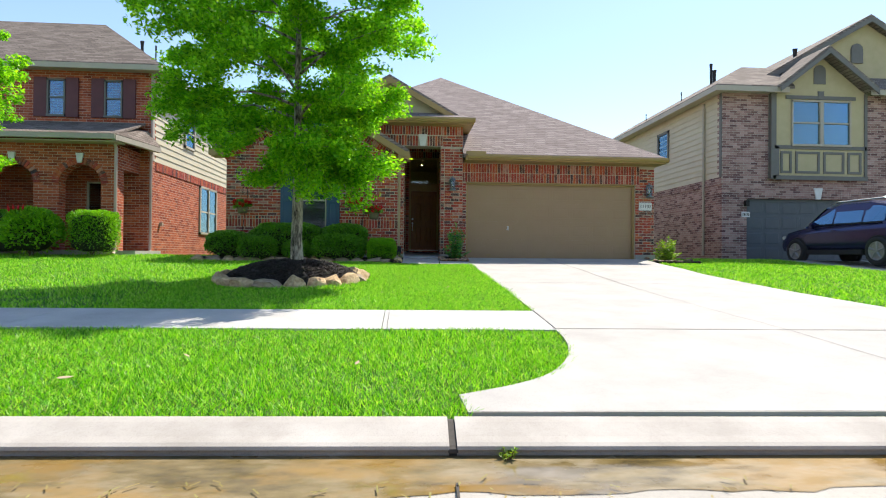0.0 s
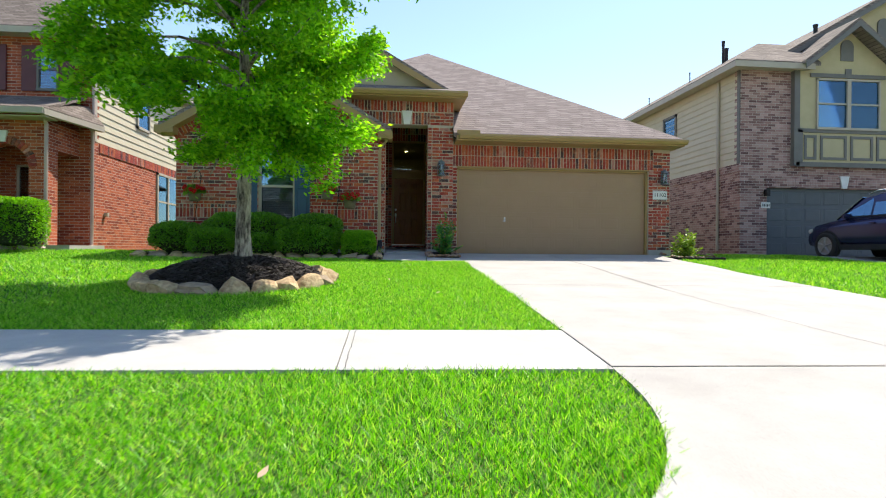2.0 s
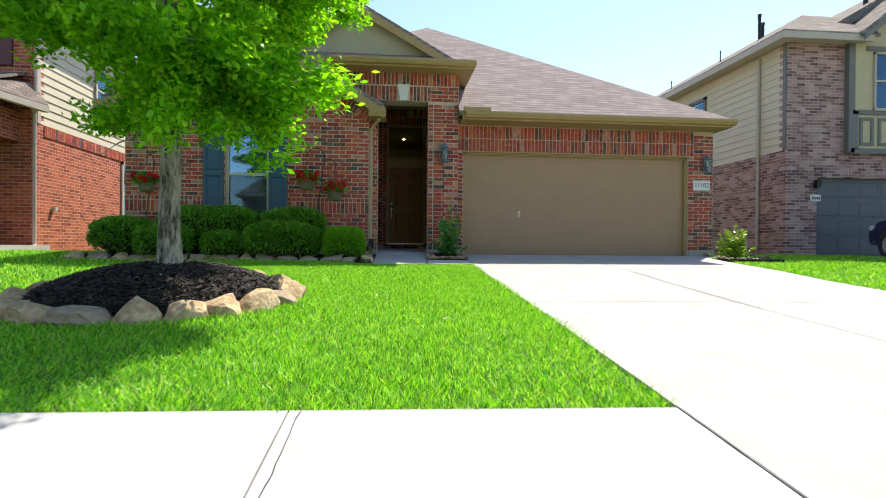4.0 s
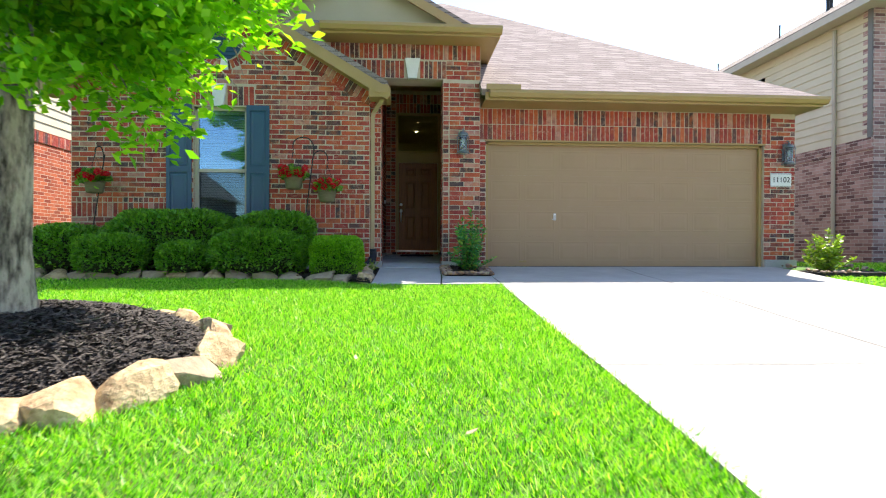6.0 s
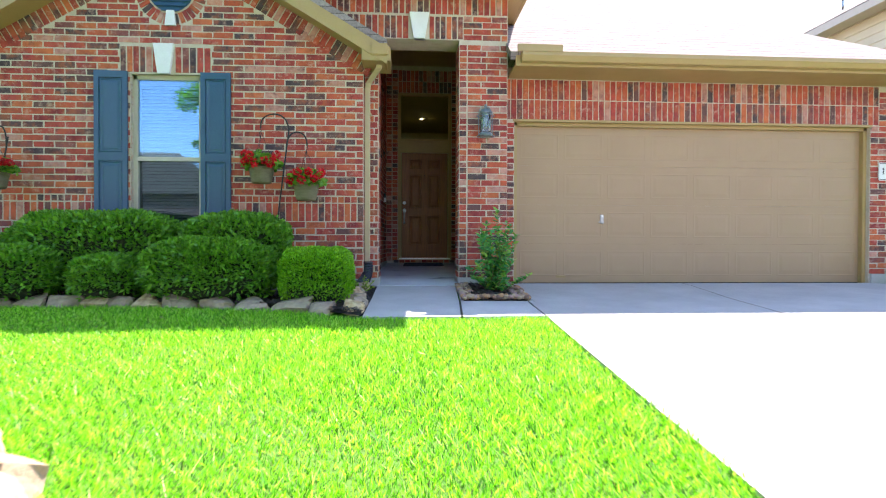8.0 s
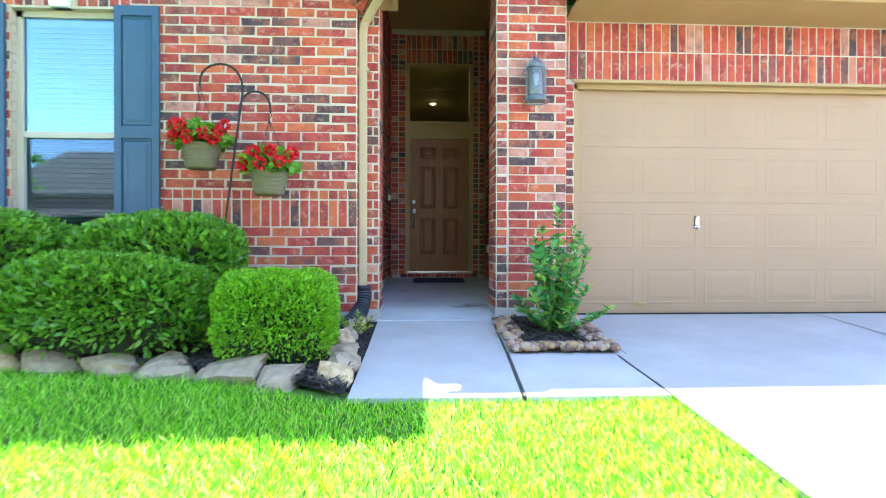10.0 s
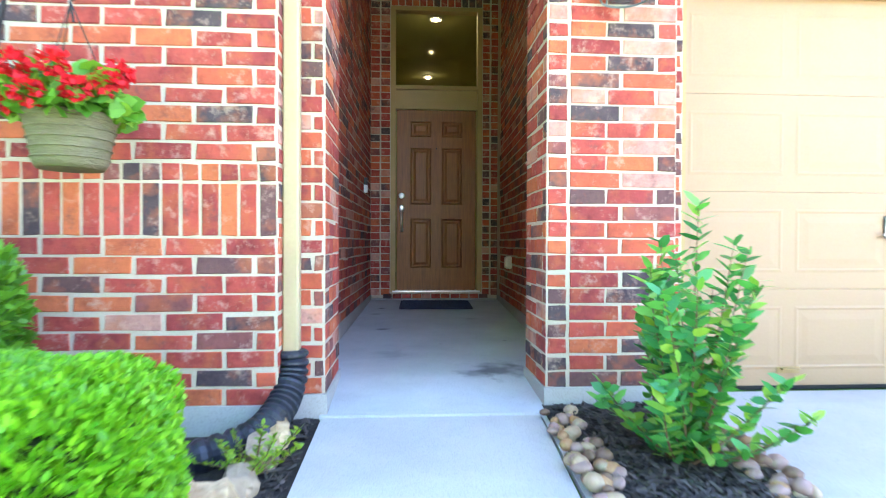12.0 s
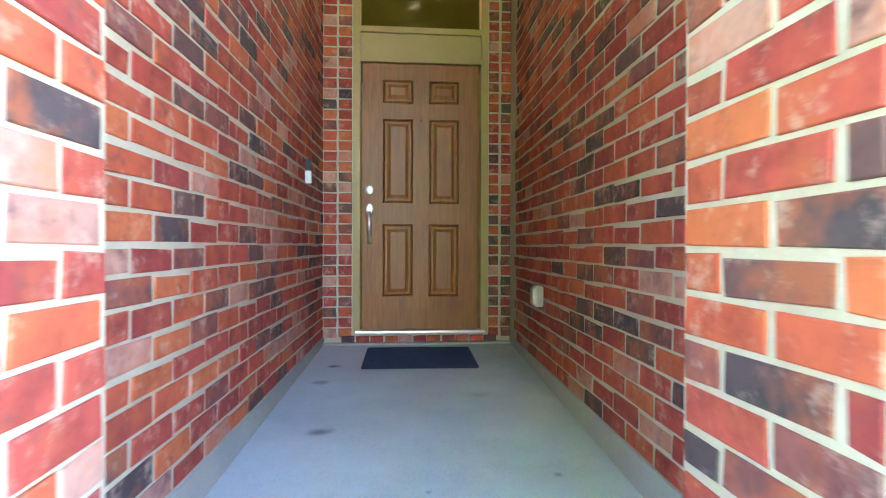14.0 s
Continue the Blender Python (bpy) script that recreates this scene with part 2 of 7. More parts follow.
M_STONE = plain("sandstone", (0.27, 0.155, 0.07), (0.60, 0.44, 0.25), 5, 0.9, bump=0.9, grain=22, depth=0.02, reach=(0.34, 0.60))
M_STONE2 = plain("brown_sandstone", (0.21, 0.15, 0.10), (0.44, 0.335, 0.22), 4, 0.9, bump=0.8, grain=18, depth=0.02)
M_ROOF = shingles("weathered_shingles", (0.225, 0.18, 0.165), (0.315, 0.26, 0.24))
M_TAN = plain("tan_paint", (0.33, 0.215, 0.075), (0.39, 0.265, 0.105), 3, 0.5, bump=0.1)
M_GARAGE = plain("garage_door_paint", (0.33, 0.205, 0.105), (0.37, 0.235, 0.125), 2, 0.5, bump=0.15, grain=90)
M_SIDING = plain("cream_siding", (0.50, 0.44, 0.30), (0.58, 0.51, 0.36), 2, 0.6, bump=0.1)
M_GABLE = plain("tan_siding", (0.40, 0.35, 0.22), (0.46, 0.40, 0.26), 2, 0.6, bump=0.1)
M_SHUTTER = plain("blue_shutter_paint", (0.017, 0.064, 0.115), (0.027, 0.088, 0.155), 3, 0.45, bump=0.1)
M_FRAME = plain("window_frame_paint", (0.42, 0.38, 0.29), (0.48, 0.43, 0.34), 4, 0.45, bump=0.05)
M_WHITE = plain("white_stone", (0.62, 0.61, 0.58), (0.76, 0.75, 0.72), 6, 0.7, bump=0.2)
M_DOOR = wood_mat("stained_door", (0.18, 0.056, 0.008), (0.33, 0.110, 0.016))
M_TRIM = plain("olive_tan_trim", (0.36, 0.235, 0.085), (0.43, 0.285, 0.11), 4, 0.5, bump=0.1)
M_STEEL = plain("brushed_nickel", (0.70, 0.69, 0.66), (0.82, 0.81, 0.78), 8, 0.34, 1.0, 0.05)
M_BLACK = plain("black_metal", (0.018, 0.017, 0.016), (0.035, 0.032, 0.03), 8, 0.5, 0.6, 0.1)
M_BRONZE = plain("weathered_lantern_metal", (0.10, 0.13, 0.15), (0.22, 0.26, 0.28), 20, 0.5, 0.3, 0.3)
M_HOSE = plain("black_corrugated_plastic", (0.012, 0.014, 0.02), (0.03, 0.033, 0.045), 8, 0.45, bump=0.1)
M_MAT = plain("black_doormat", (0.014, 0.018, 0.040), (0.034, 0.042, 0.085), 30, 0.95, bump=0.8, grain=220)
M_GLASS = glass_mat("window_glass")
M_BLIND = plain("white_blind", (0.36, 0.38, 0.40), (0.44, 0.46, 0.48), 5, 0.6, bump=0.05)
M_ROOM = plain("room_plaster", (0.26, 0.25, 0.085), (0.32, 0.31, 0.11), 3, 0.9, bump=0.1)
# Dark wall colour stands in for the dimness of unlit rooms.
M_DARKROOM = plain("room_dark_as_unlit", (0.10, 0.09, 0.08), (0.14, 0.13, 0.12), 3, 0.9, bump=0.1)


# ---- building helpers ----
def part(name, bm, material, parent=None, label="", smooth=False):
    """Links a bmesh as one mesh object, under a thing or a part."""
    me = bpy.data.meshes.new(name)
    bm.to_mesh(me)
    bm.free()
    if smooth:
        me.polygons.foreach_set("use_smooth", [True] * len(me.polygons))
    me.materials.append(material)
    ob = new(name, me)
    if parent is not None:
        ob.parent = parent
    if label:
        tagged(ob, label)
    return ob


def thing(name, at=(0, 0, 0), label="", category="", group="", kind=""):
    return tagged(place(new(name), at), label, category, group, kind)


def place(ob, at):
    ob.matrix_basis = at if isinstance(at, Matrix) else Matrix.Translation(at)
    return ob


def add_box(bm, lo, hi, bevel=0.0):
    x0, y0, z0 = lo
    x1, y1, z1 = hi
    v = [bm.verts.new(c) for c in ((x0, y0, z0), (x1, y0, z0), (x1, y1, z0), (x0, y1, z0), (x0, y0, z1), (x1, y0, z1), (x1, y1, z1), (x0, y1, z1))]
    f = [bm.faces.new([v[i] for i in q]) for q in ((3, 2, 1, 0), (4, 5, 6, 7), (0, 1, 5, 4), (1, 2, 6, 5), (2, 3, 7, 6), (3, 0, 4, 7))]
    if bevel:
        edges = list({e for q in f for e in q.edges})
        bmesh.ops.bevel(bm, geom=edges, offset=bevel, segments=2, affect="EDGES")
    return bm


def box(lo, hi, bevel=0.0):
    return add_box(bmesh.new(), lo, hi, bevel)


def boxes(*pairs):
    bm = bmesh.new()
    for lo, hi in pairs:
        add_box(bm, lo, hi)
    return bm


def prism(outline, depth, axis=1, bm=None):
    """An outline of (a, b) pairs pushed from depth[0] to depth[1] along the axis (0: a=y, b=z; 1: a=x, b=z; 2: a=x, b=y)."""
    bm = bm or bmesh.new()
    put = {0: lambda a, b, d: (d, a, b), 1: lambda a, b, d: (a, d, b), 2: lambda a, b, d: (a, b, d)}[axis]
    lo = [bm.verts.new(put(a, b, depth[0])) for a, b in outline]
    hi = [bm.verts.new(put(a, b, depth[1])) for a, b in outline]
    bm.faces.new(lo)
    bm.faces.new(hi[::-1])
    for i in range(len(lo)):
        j = (i + 1) % len(lo)
        bm.faces.new((lo[j], lo[i], hi[i], hi[j]))
    bmesh.ops.recalc_face_normals(bm, faces=bm.faces[:])
    return bm


def add_tube(bm, path, radius, sides=8, cap=True):
    """A round bar along a path; radius is one number or one for each point."""
    pts = [Vector(p) for p in path]
    radii = radius if isinstance(radius, (list, tuple)) else [radius] * len(pts)
    rings = []
    side = None
    for i, p in enumerate(pts):
        way = (pts[min(i + 1, len(pts) - 1)] - pts[max(i - 1, 0)]).normalized()
        if side is None:
            side = way.orthogonal().normalized()
        side = (side - way * side.dot(way)).normalized()
        up = way.cross(side)
        rings.append([bm.verts.new(p + radii[i] * (math.cos(a) * side + math.sin(a) * up)) for a in (2 * math.pi * k / sides for k in range(sides))])
    for a, b in zip(rings, rings[1:]):
        for k in range(sides):
            bm.faces.new((a[k], a[(k + 1) % sides], b[(k + 1) % sides], b[k]))
    if cap:
        bm.faces.new(rings[0][::-1])
        bm.faces.new(rings[-1])
    return bm


def tube(path, radius, sides=8):
    return add_tube(bmesh.new(), path, radius, sides)


def add_lathe(bm, profile, sides=16, at=(0, 0, 0)):
    """A profile of (radius, z) turned round the z axis."""
    rings = [[bm.verts.new((at[0] + max(r, 1e-4) * math.cos(2 * math.pi * k / sides), at[1] + max(r, 1e-4) * math.sin(2 * math.pi * k / sides), at[2] + z)) for k in range(sides)] for r, z in profile]
    for a, b in zip(rings, rings[1:]):
        for k in range(sides):
            bm.faces.new((a[k], a[(k + 1) % sides], b[(k + 1) % sides], b[k]))
    bm.faces.new(rings[0][::-1])
    bm.faces.new(rings[-1])
    return bm


def lathe(profile, sides=16, at=(0, 0, 0)):
    return add_lathe(bmesh.new(), profile, sides, at)


def quads(name, corners, material, parent=None):
    """One mesh from an array of loose faces, n x k x 3."""
    n, k = corners.shape[:2]
    me = bpy.data.meshes.new(name)
    me.vertices.add(n * k)
    me.vertices.foreach_set("co", np.ascontiguousarray(corners, dtype=np.float32).ravel())
    me.loops.add(n * k)
    me.loops.foreach_set("vertex_index", np.arange(n * k, dtype=np.int32))
    me.polygons.add(n)
    me.polygons.foreach_set("loop_start", np.arange(0, n * k, k, dtype=np.int32))
    me.polygons.foreach_set("loop_total", np.full(n, k, dtype=np.int32))
    me.update()
    me.materials.append(material)
    ob = new(name, me)
    if parent is not None:
        ob.parent = parent
    return ob


def leaf_quads(rng, centres, out, length, width, droop=0.3, oval=False):
    """Leaves (kites, or ovals of six corners) at the centres, turned mostly outwards along out."""
    n = len(centres)
    way = out + rng.normal(0, 0.55, (n, 3))
    way[:, 2] -= droop * rng.random(n)
    way /= np.linalg.norm(way, axis=1, keepdims=True) + 1e-9
    up = rng.normal(0, 1, (n, 3)) + np.array((0, 0, 1.2))
    side = np.cross(way, up)
    side /= np.linalg.norm(side, axis=1, keepdims=True) + 1e-9
    nrm = np.cross(side, way)
    ln = (length * rng.uniform(0.65, 1.3, n))[:, None]
    wd = (width * rng.uniform(0.7, 1.25, n))[:, None]
    base = centres - way * ln * 0.5
    tip = centres + way * ln * 0.5 - nrm * ln * 0.08
    mid = centres + nrm * ln * 0.05
    if oval:
        s = side * wd * 0.5
        a, b = base.copy() * 0.72 + tip * 0.28 + nrm * ln * 0.03, base * 0.30 + tip * 0.70 + nrm * ln * 0.03
        return np.stack([base, a + s, b + s * 0.85, tip, b - s * 0.85, a - s], 1)
    return np.stack([base, mid + side * wd * 0.5, tip, mid - side * wd * 0.5], 1)


# ---- ground ----
PROFILE = [(-400, 0.10), (2.6, 0.10), (3.3, 0.10), (3.39, 0.235), (3.4, 0.242), (5.8, 0.41), (7.15, 0.468), (9.0, 0.575), (10.3, 0.655), (11.7, 0.75), (13.0, 0.85), (14.0, 0.905), (15.2, 0.97), (16.2, 1.05), (400, 1.05)]
PY, PZ = [a for a, b in PROFILE], [b for a, b in PROFILE]


def gz(y):
    return float(np.interp(y, PY, PZ))


SKEW = -0.045  # the street runs a little askew to the front of the house


def street(x, y):
    """The y of a line along the street that crosses x = 0.5 at y."""
    return y + SKEW * (x - 0.5)


def swell(x, y):
    """How far the lawn rises round the tree above the slope."""
    return 0.09 * np.exp(-((x + 1.35) ** 2 + (y - 10.2) ** 2) / 3.6)


bm = bmesh.new()
xs = [-400, -60, -20, -8] + [-6 + i * 0.5 for i in range(17)] + [8, 20, 60, 400]
steps = sorted(set(PY) | {7.4 + i * 0.4 for i in range(17)})
rows = [[bm.verts.new((x, street(max(-20, min(20, x)), y) if 2 < y < 8 else y, gz(y) + float(swell(x, y)) - 0.012)) for x in xs] for y in steps]
for a, b in zip(rows, rows[1:]):
    for i in range(len(xs) - 1):
        bm.faces.new((a[i], a[i + 1], b[i + 1], b[i]))
tagged(part("ground", bm, M_SOIL, smooth=True), "bright green lawn ground sloping up to the house", "ground", kind="structure")


def strip(name, outline, material, label, thick=0.10, lift=0.0, category="pavement", parent=None):
    """A slab that follows the slope: an outline of (x, y), cut where the slope changes."""
    bm = bmesh.new()
    bm.faces.new([bm.verts.new((x, y, 0)) for x, y in outline])
    for y in PY[1:-1]:
        bmesh.ops.bisect_plane(bm, geom=bm.verts[:] + bm.edges[:] + bm.faces[:], plane_co=(0.5, y, 0), plane_no=(-SKEW if y < 8 else 0, 1, 0))
    bmesh.ops.recalc_face_normals(bm, faces=bm.faces[:])
    for f in bm.faces:
        if f.normal.z < 0:
            f.normal_flip()
    for v in bm.verts:
        y = v.co.y - (SKEW * (v.co.x - 0.5) if v.co.y < 8.2 else 0)
        v.co.z = gz(y) + lift
    top = bm.faces[:]
    made = bmesh.ops.extrude_face_region(bm, geom=top)
    for v in [g for g in made["geom"] if isinstance(g, bmesh.types.BMVert)]:
        v.co.z -= thick
    bmesh.ops.recalc_face_normals(bm, faces=bm.faces[:])
    ob = part(name, bm, material, parent)
    if parent is None:
        tagged(ob, label, category, kind="structure")
    return ob


def lines_x(y, x0, x1, n=6):
    return [(x0 + (x1 - x0) * i / n, street(x0 + (x1 - x0) * i / n, y)) for i in range(n + 1)]


# road, curb and gutter
tagged(part("road", prism([(-14, 0.17), (1.8, 0.155), (2.72, 0.138), (2.72, -0.1), (-14, -0.1)], (-60, 60), 0), M_ROAD), "pale concrete street with a stained gutter", "road", kind="structure").matrix_basis = Matrix.Translation((0, 0, 0)) @ Matrix.Rotation(math.atan(SKEW), 4, "Z")
CURB = [(2.72, -0.1), (2.72, 0.138), (3.07, 0.148), (3.075, 0.180), (3.035, 0.186), (3.04, 0.203), (3.07, 0.214), (3.14, 0.222), (3.3, 0.250), (3.37, 0.256), (3.40, 0.250), (3.40, -0.1)]
for x0, x1 in ((-40, -9.0), (-8.98, -4.12), (-4.1, 0.58), (0.62, 5.6), (5.62, 12), (12.02, 40)):
    ob = part("curb", prism(CURB, (x0, x1), 0), M_CURB)
    ob.matrix_basis = Matrix.Rotation(math.atan(SKEW), 4, "Z")
    tagged(ob, "weathered concrete roll curb with a dark undercut", "curb", "curbs along the street", "structure")
ob = part("road_joint", boxes(((0.594, -2.0, 0.10), (0.606, 1.8, 0.1605)), ((0.594, 1.8, 0.10), (0.606, 2.70, 0.1580))), M_JOINT)
ob.matrix_basis = Matrix.Rotation(math.atan(SKEW), 4, "Z")
tagged(ob, "dark joint across the street's gutter", "joint", kind="structure")
ob = part("curb_joint", prism([(y, z - 0.015) for y, z in CURB], (0.575, 0.625), 0), M_JOINT)
ob.matrix_basis = Matrix.Rotation(math.atan(SKEW), 4, "Z")
tagged(ob, "dark open joint between two curbs", "joint", kind="structure")

# driveway with its flared apron, sidewalk, walkway
FLARE_L = [(0.86, 3.42), (0.84, 3.74), (1.09, 3.86), (1.30, 3.98), (1.52, 4.16), (1.70, 4.42), (1.86, 4.76), (1.98, 5.22), (2.02, 5.75)]
def rounded(pts):
    """Cuts the corners of an open outline."""
    out = [pts[0]]
    for (ax, ay), (bx, by) in zip(pts, pts[1:]):
        out += [(ax * 0.75 + bx * 0.25, ay * 0.75 + by * 0.25), (ax * 0.25 + bx * 0.75, ay * 0.25 + by * 0.75)]
    return out + [pts[-1]]


FLARE_L = FLARE_L[:1] + rounded(rounded(FLARE_L[1:]))
FLARE_R = [(9.0 - x * 1.0 + 0.1, y) for x, y in FLARE_L]
strip("driveway_apron", FLARE_L + [(2.03, 5.77)] + [(7.0, street(7.0, 5.83))] + [(x, y - 0.28) for x, y in reversed(FLARE_R)], M_DRIVE, "sun-bleached flared concrete driveway apron", lift=0.014)
strip("driveway", [(2.03, 5.79), (2.10, 7.1), (2.165, 9.0), (2.18, 10.2), (2.18, 11.5), (2.18, 13.1), (2.21, 14.1), (2.22, 14.95), (2.30, 15.0), (2.30, 16.42), (7.4, 16.42), (7.5, 15.6), (7.3, 14.6), (6.98, 12), (6.95, 9), (7.0, street(7.0, 5.85))], M_DRIVE, "sun-bleached broad concrete driveway", lift=0.014)
for x0, x1 in ((-40, -7.45), (-7.442, -3.51), (-3.502, 0.275)):
    strip("sidewalk", lines_x(5.80, x0, x1, 3) + lines_x(7.12, x0, x1, 3)[::-1], M_WALK, "pale concrete sidewalk slab", lift=0.012)
strip("sidewalk", lines_x(5.80, 0.283, 2.022, 3) + lines_x(7.12, 0.283, 2.092, 3)[::-1], M_WALK, "pale concrete sidewalk slab", lift=0.012)
strip("sidewalk", lines_x(5.80, 7.02, 40, 3) + lines_x(7.12, 7.0, 40, 3)[::-1], M_WALK, "pale concrete sidewalk slab", lift=0.012)
strip("walkway", [(0.49, 14.12), (1.40, 14.12), (1.47, 15.1), (1.52, 16.12), (0.53, 16.12)], M_WALK, "concrete walkway slab to the porch", lift=0.016)
strip("walkway", [(1.425, 14.12), (2.198, 14.12), (2.208, 14.93), (1.488, 15.02)], M_WALK, "small concrete walkway slab beside the planter", lift=0.016)


def crack(points, width=0.012, name="driveway_joint", label="thin dark joint in the concrete"):
    """A narrow dark joint laid on the slab."""
    pts = [Vector((x, y, 0)) for x, y in points]
    c = []
    for a, b in zip(pts, pts[1:]):
        s = (b - a).normalized().cross(Vector((0, 0, 1))) * width / 2
        z = lambda v: gz(v.y - (SKEW * (v.x - 0.5) if v.y < 8.2 else 0)) + 0.019
        c.append([(v.x, v.y, z(v)) for v in (a - s, b - s, b + s, a + s)])
    return tagged(quads(name, np.array(c), M_JOINT), label, "joint", kind="structure")


def wander(a, b, n=14, amount=0.006):
    rng = random.Random(int(a[0] * 100 + b[1] * 10))
    return [(a[0] + (b[0] - a[0]) * i / n + rng.uniform(-amount, amount), a[1] + (b[1] - a[1]) * i / n + rng.uniform(-amount, amount)) for i in range(n + 1)]


crack(wander((2.0, 5.78), (7.0, 5.56)))
crack(wander((2.14, 10.25), (6.95, 10.1)), 0.009)
crack(wander((4.62, 16.3), (4.42, 9.7), 30), 0.012)
crack(wander((4.42, 9.7), (4.4, 3.5), 30), 0.006)
crack(wander((0.87, 3.42), (8.3, 3.13), 20), 0.006)
crack(wander((2.027, 5.8), (2.095, 7.06), 14, 0.002), 0.006)
crack(wander((0.33, 5.82), (0.335, 7.1)), 0.004)
crack(wander((1.413, 14.12), (1.475, 15.05), 14, 0.002), 0.014)
crack(wander((2.207, 14.1), (2.217, 14.95), 14, 0.002), 0.010)


# ---- the brick house ----
A, B, C = 15.98, 16.20, 16.40  # the three planes of its front: window wall, entry, garage
ROW, LONG, GAP = 0.0793, 0.247, 0.0135
LAID = {}  # bricks by the wall that they face: corner, way along, way up, way out, length, height


def lay(wall, o, du, dv, u, v, length, height, out=None):
    du, dv = Vector(du), Vector(dv)
    n = Vector(out) if out else du.cross(dv)
    LAID.setdefault(wall, []).append((Vector(o) + du * u + dv * v, du, dv, n, length, height))


def lay_wall(wall, o, du, width, top, holes=(), start=0.0, shift=0.0, roof=None, bands=()):
    """Running bond over a face from v = start to top; holes and bands are (u0, u1, v0, v1) that stay free; roof(u) is the highest v."""
    rng = random.Random(len(LAID) * 7 + 3)
    k = 0
    v = start
    while v + ROW * 0.7 < top:
        h = min(ROW, top - v) - GAP
        u = -LONG / 2 * (k % 2) - shift
        cuts = sorted({c for a, b, c0, c1 in (*holes, *bands) if c0 < v + ROW * 0.5 < c1 for c in (a, b)} | {0.0, width})
        while u < width:
            a, b = max(u, 0.0), min(u + LONG, width)
            pieces, at = [], a
            for c in cuts:
                if at + 0.002 < c < b - 0.002:
                    pieces.append((at, c))
                    at = c
            pieces.append((at, b))
            for p, q in pieces:
                m = (p + q) / 2
                if q - p < 0.03 or any(h0 < m < h1 and v0 < v + ROW * 0.5 < v1 for h0, h1, v0, v1 in (*holes, *bands)):
                    continue
                if roof and v + ROW * 0.5 > (roof(p) + roof(q)) / 2:
                    continue
                lay(wall, o, du, (0, 0, 1), p + GAP / 2, v + rng.uniform(-0.0015, 0.0015), q - p - GAP, h + rng.uniform(-0.002, 0.002))
            u += LONG
        v += ROW
        k += 1


def lay_soldiers(wall, o, du, u0, u1, v, height, dv=(0, 0, 1), step=ROW):
    n = max(1, round((u1 - u0) / step))
    w = (u1 - u0) / n
    for i in range(n):
        lay(wall, o, du, dv, u0 + i * w + GAP / 2, v, w - GAP, height - GAP)


# window wall A with its gable
AB, BB = 1.155, 1.16  # tops of the footings
GX, GPITCH = -1.95, 0.59
def rake(x):
    return 3.92 + (2.36 - abs(x - GX)) * GPITCH


W0, W1, WB, WT = -2.43, -1.60, 1.55, 3.64
bm = boxes(((-4.30, A, 0.9), (W0, A + 0.30, 3.92)), ((W1, A, 0.9), (0.362, A + 0.30, 3.92)), ((W0, A, 0.9), (W1, A + 0.30, WB)), ((W0, A, WT), (W1, A + 0.30, 3.92)))
prism([(-4.31, 3.92), (0.362, 3.92), (GX, rake(GX))], (A, A + 0.30), 1, bm)
add_box(bm, (0.11, A + 0.3, 0.9), (0.362, B + 0.02, 4.2))
add_box(bm, (-4.30, A + 0.3, 0.9), (-4.0, 27, 3.9))
wall_a = tagged(part("wall_window_gable", bm, M_MORTAR), "red brick gable wall with a window and blue shutters", "wall", kind="structure")
part("footing", boxes(((-4.32, A - 0.015, 0.85), (0.382, A + 0.3, 1.155)), ((0.2, A, 0.85), (0.38, B, 1.155))), M_BASE, wall_a, "bare concrete footing")
VX, VZ, VR = -1.95, 4.66, 0.27  # the round vent in the gable
ring_rows = [(VX + 4.3 - w, VX + 4.3 + w, k * ROW, (k + 1) * ROW) for k in range(38, 52) for w in [math.sqrt(max(0.0, 0.44 ** 2 - ((k + 0.5) * ROW + AB - VZ) ** 2))] if w > 0.05]
lay_wall(wall_a, (-4.30, A, AB), (1, 0, 0), 4.662, 5.3 - AB, [(W0 + 4.3, W1 + 4.3, 0, WT - AB)] + ring_rows,
         bands=[(0.0, W0 - 0.4 + 4.3, 9 * ROW, 13 * ROW), (W1 + 0.4 + 4.3, 4.662, 9 * ROW, 13 * ROW), (W0 + 4.3 - 0.12, W1 + 4.3 + 0.12, WT - AB, WT - AB + 0.34)],
         roof=lambda u: rake(u - 4.30) - AB - 0.23)
for a, b in ((0.0, W0 - 0.38 + 4.3), (W1 + 0.37 + 4.3, 4.662)):
    lay_soldiers(wall_a, (-4.30, A, AB), (1, 0, 0), a, b, 9 * ROW, 0.232)
    lay_soldiers(wall_a, (-4.30, A, AB), (1, 0, 0), a, b, 9 * ROW + 0.232, 4 * ROW - 0.232)
lay_soldiers(wall_a, (-4.30, A, AB), (1, 0, 0), W0 + 4.3 - 0.12, GX + 4.3 - 0.15, WT - AB + 0.02, 0.32)
lay_soldiers(wall_a, (-4.30, A, AB), (1, 0, 0), GX + 4.3 + 0.04, W1 + 4.3 + 0.12, WT - AB + 0.02, 0.32)
ang = math.atan(GPITCH)
for s in (1, -1):
    du = Vector((s * math.cos(ang), 0, math.sin(ang)))
    dv = Vector((-s * math.sin(ang), 0, math.cos(ang)))
    foot = Vector((GX - s * 2.36, A - 0.004, rake(GX - 2.36) - 0.26))
    run = 2.36 / math.cos(ang) - 0.1
    for i in range(int(run / ROW)):
        lay(wall_a, foot, du, dv, i * ROW + GAP / 2, 0.0, ROW - GAP, 0.22, (0, -1, 0))
lay_wall(wall_a, (0.362, A, AB), (0, 1, 0), B - A, 4.0 - AB, shift=0.1)
lay_wall(wall_a, (W0, A + 0.09, WB), (0, -1, 0), 0.09, WT - WB)
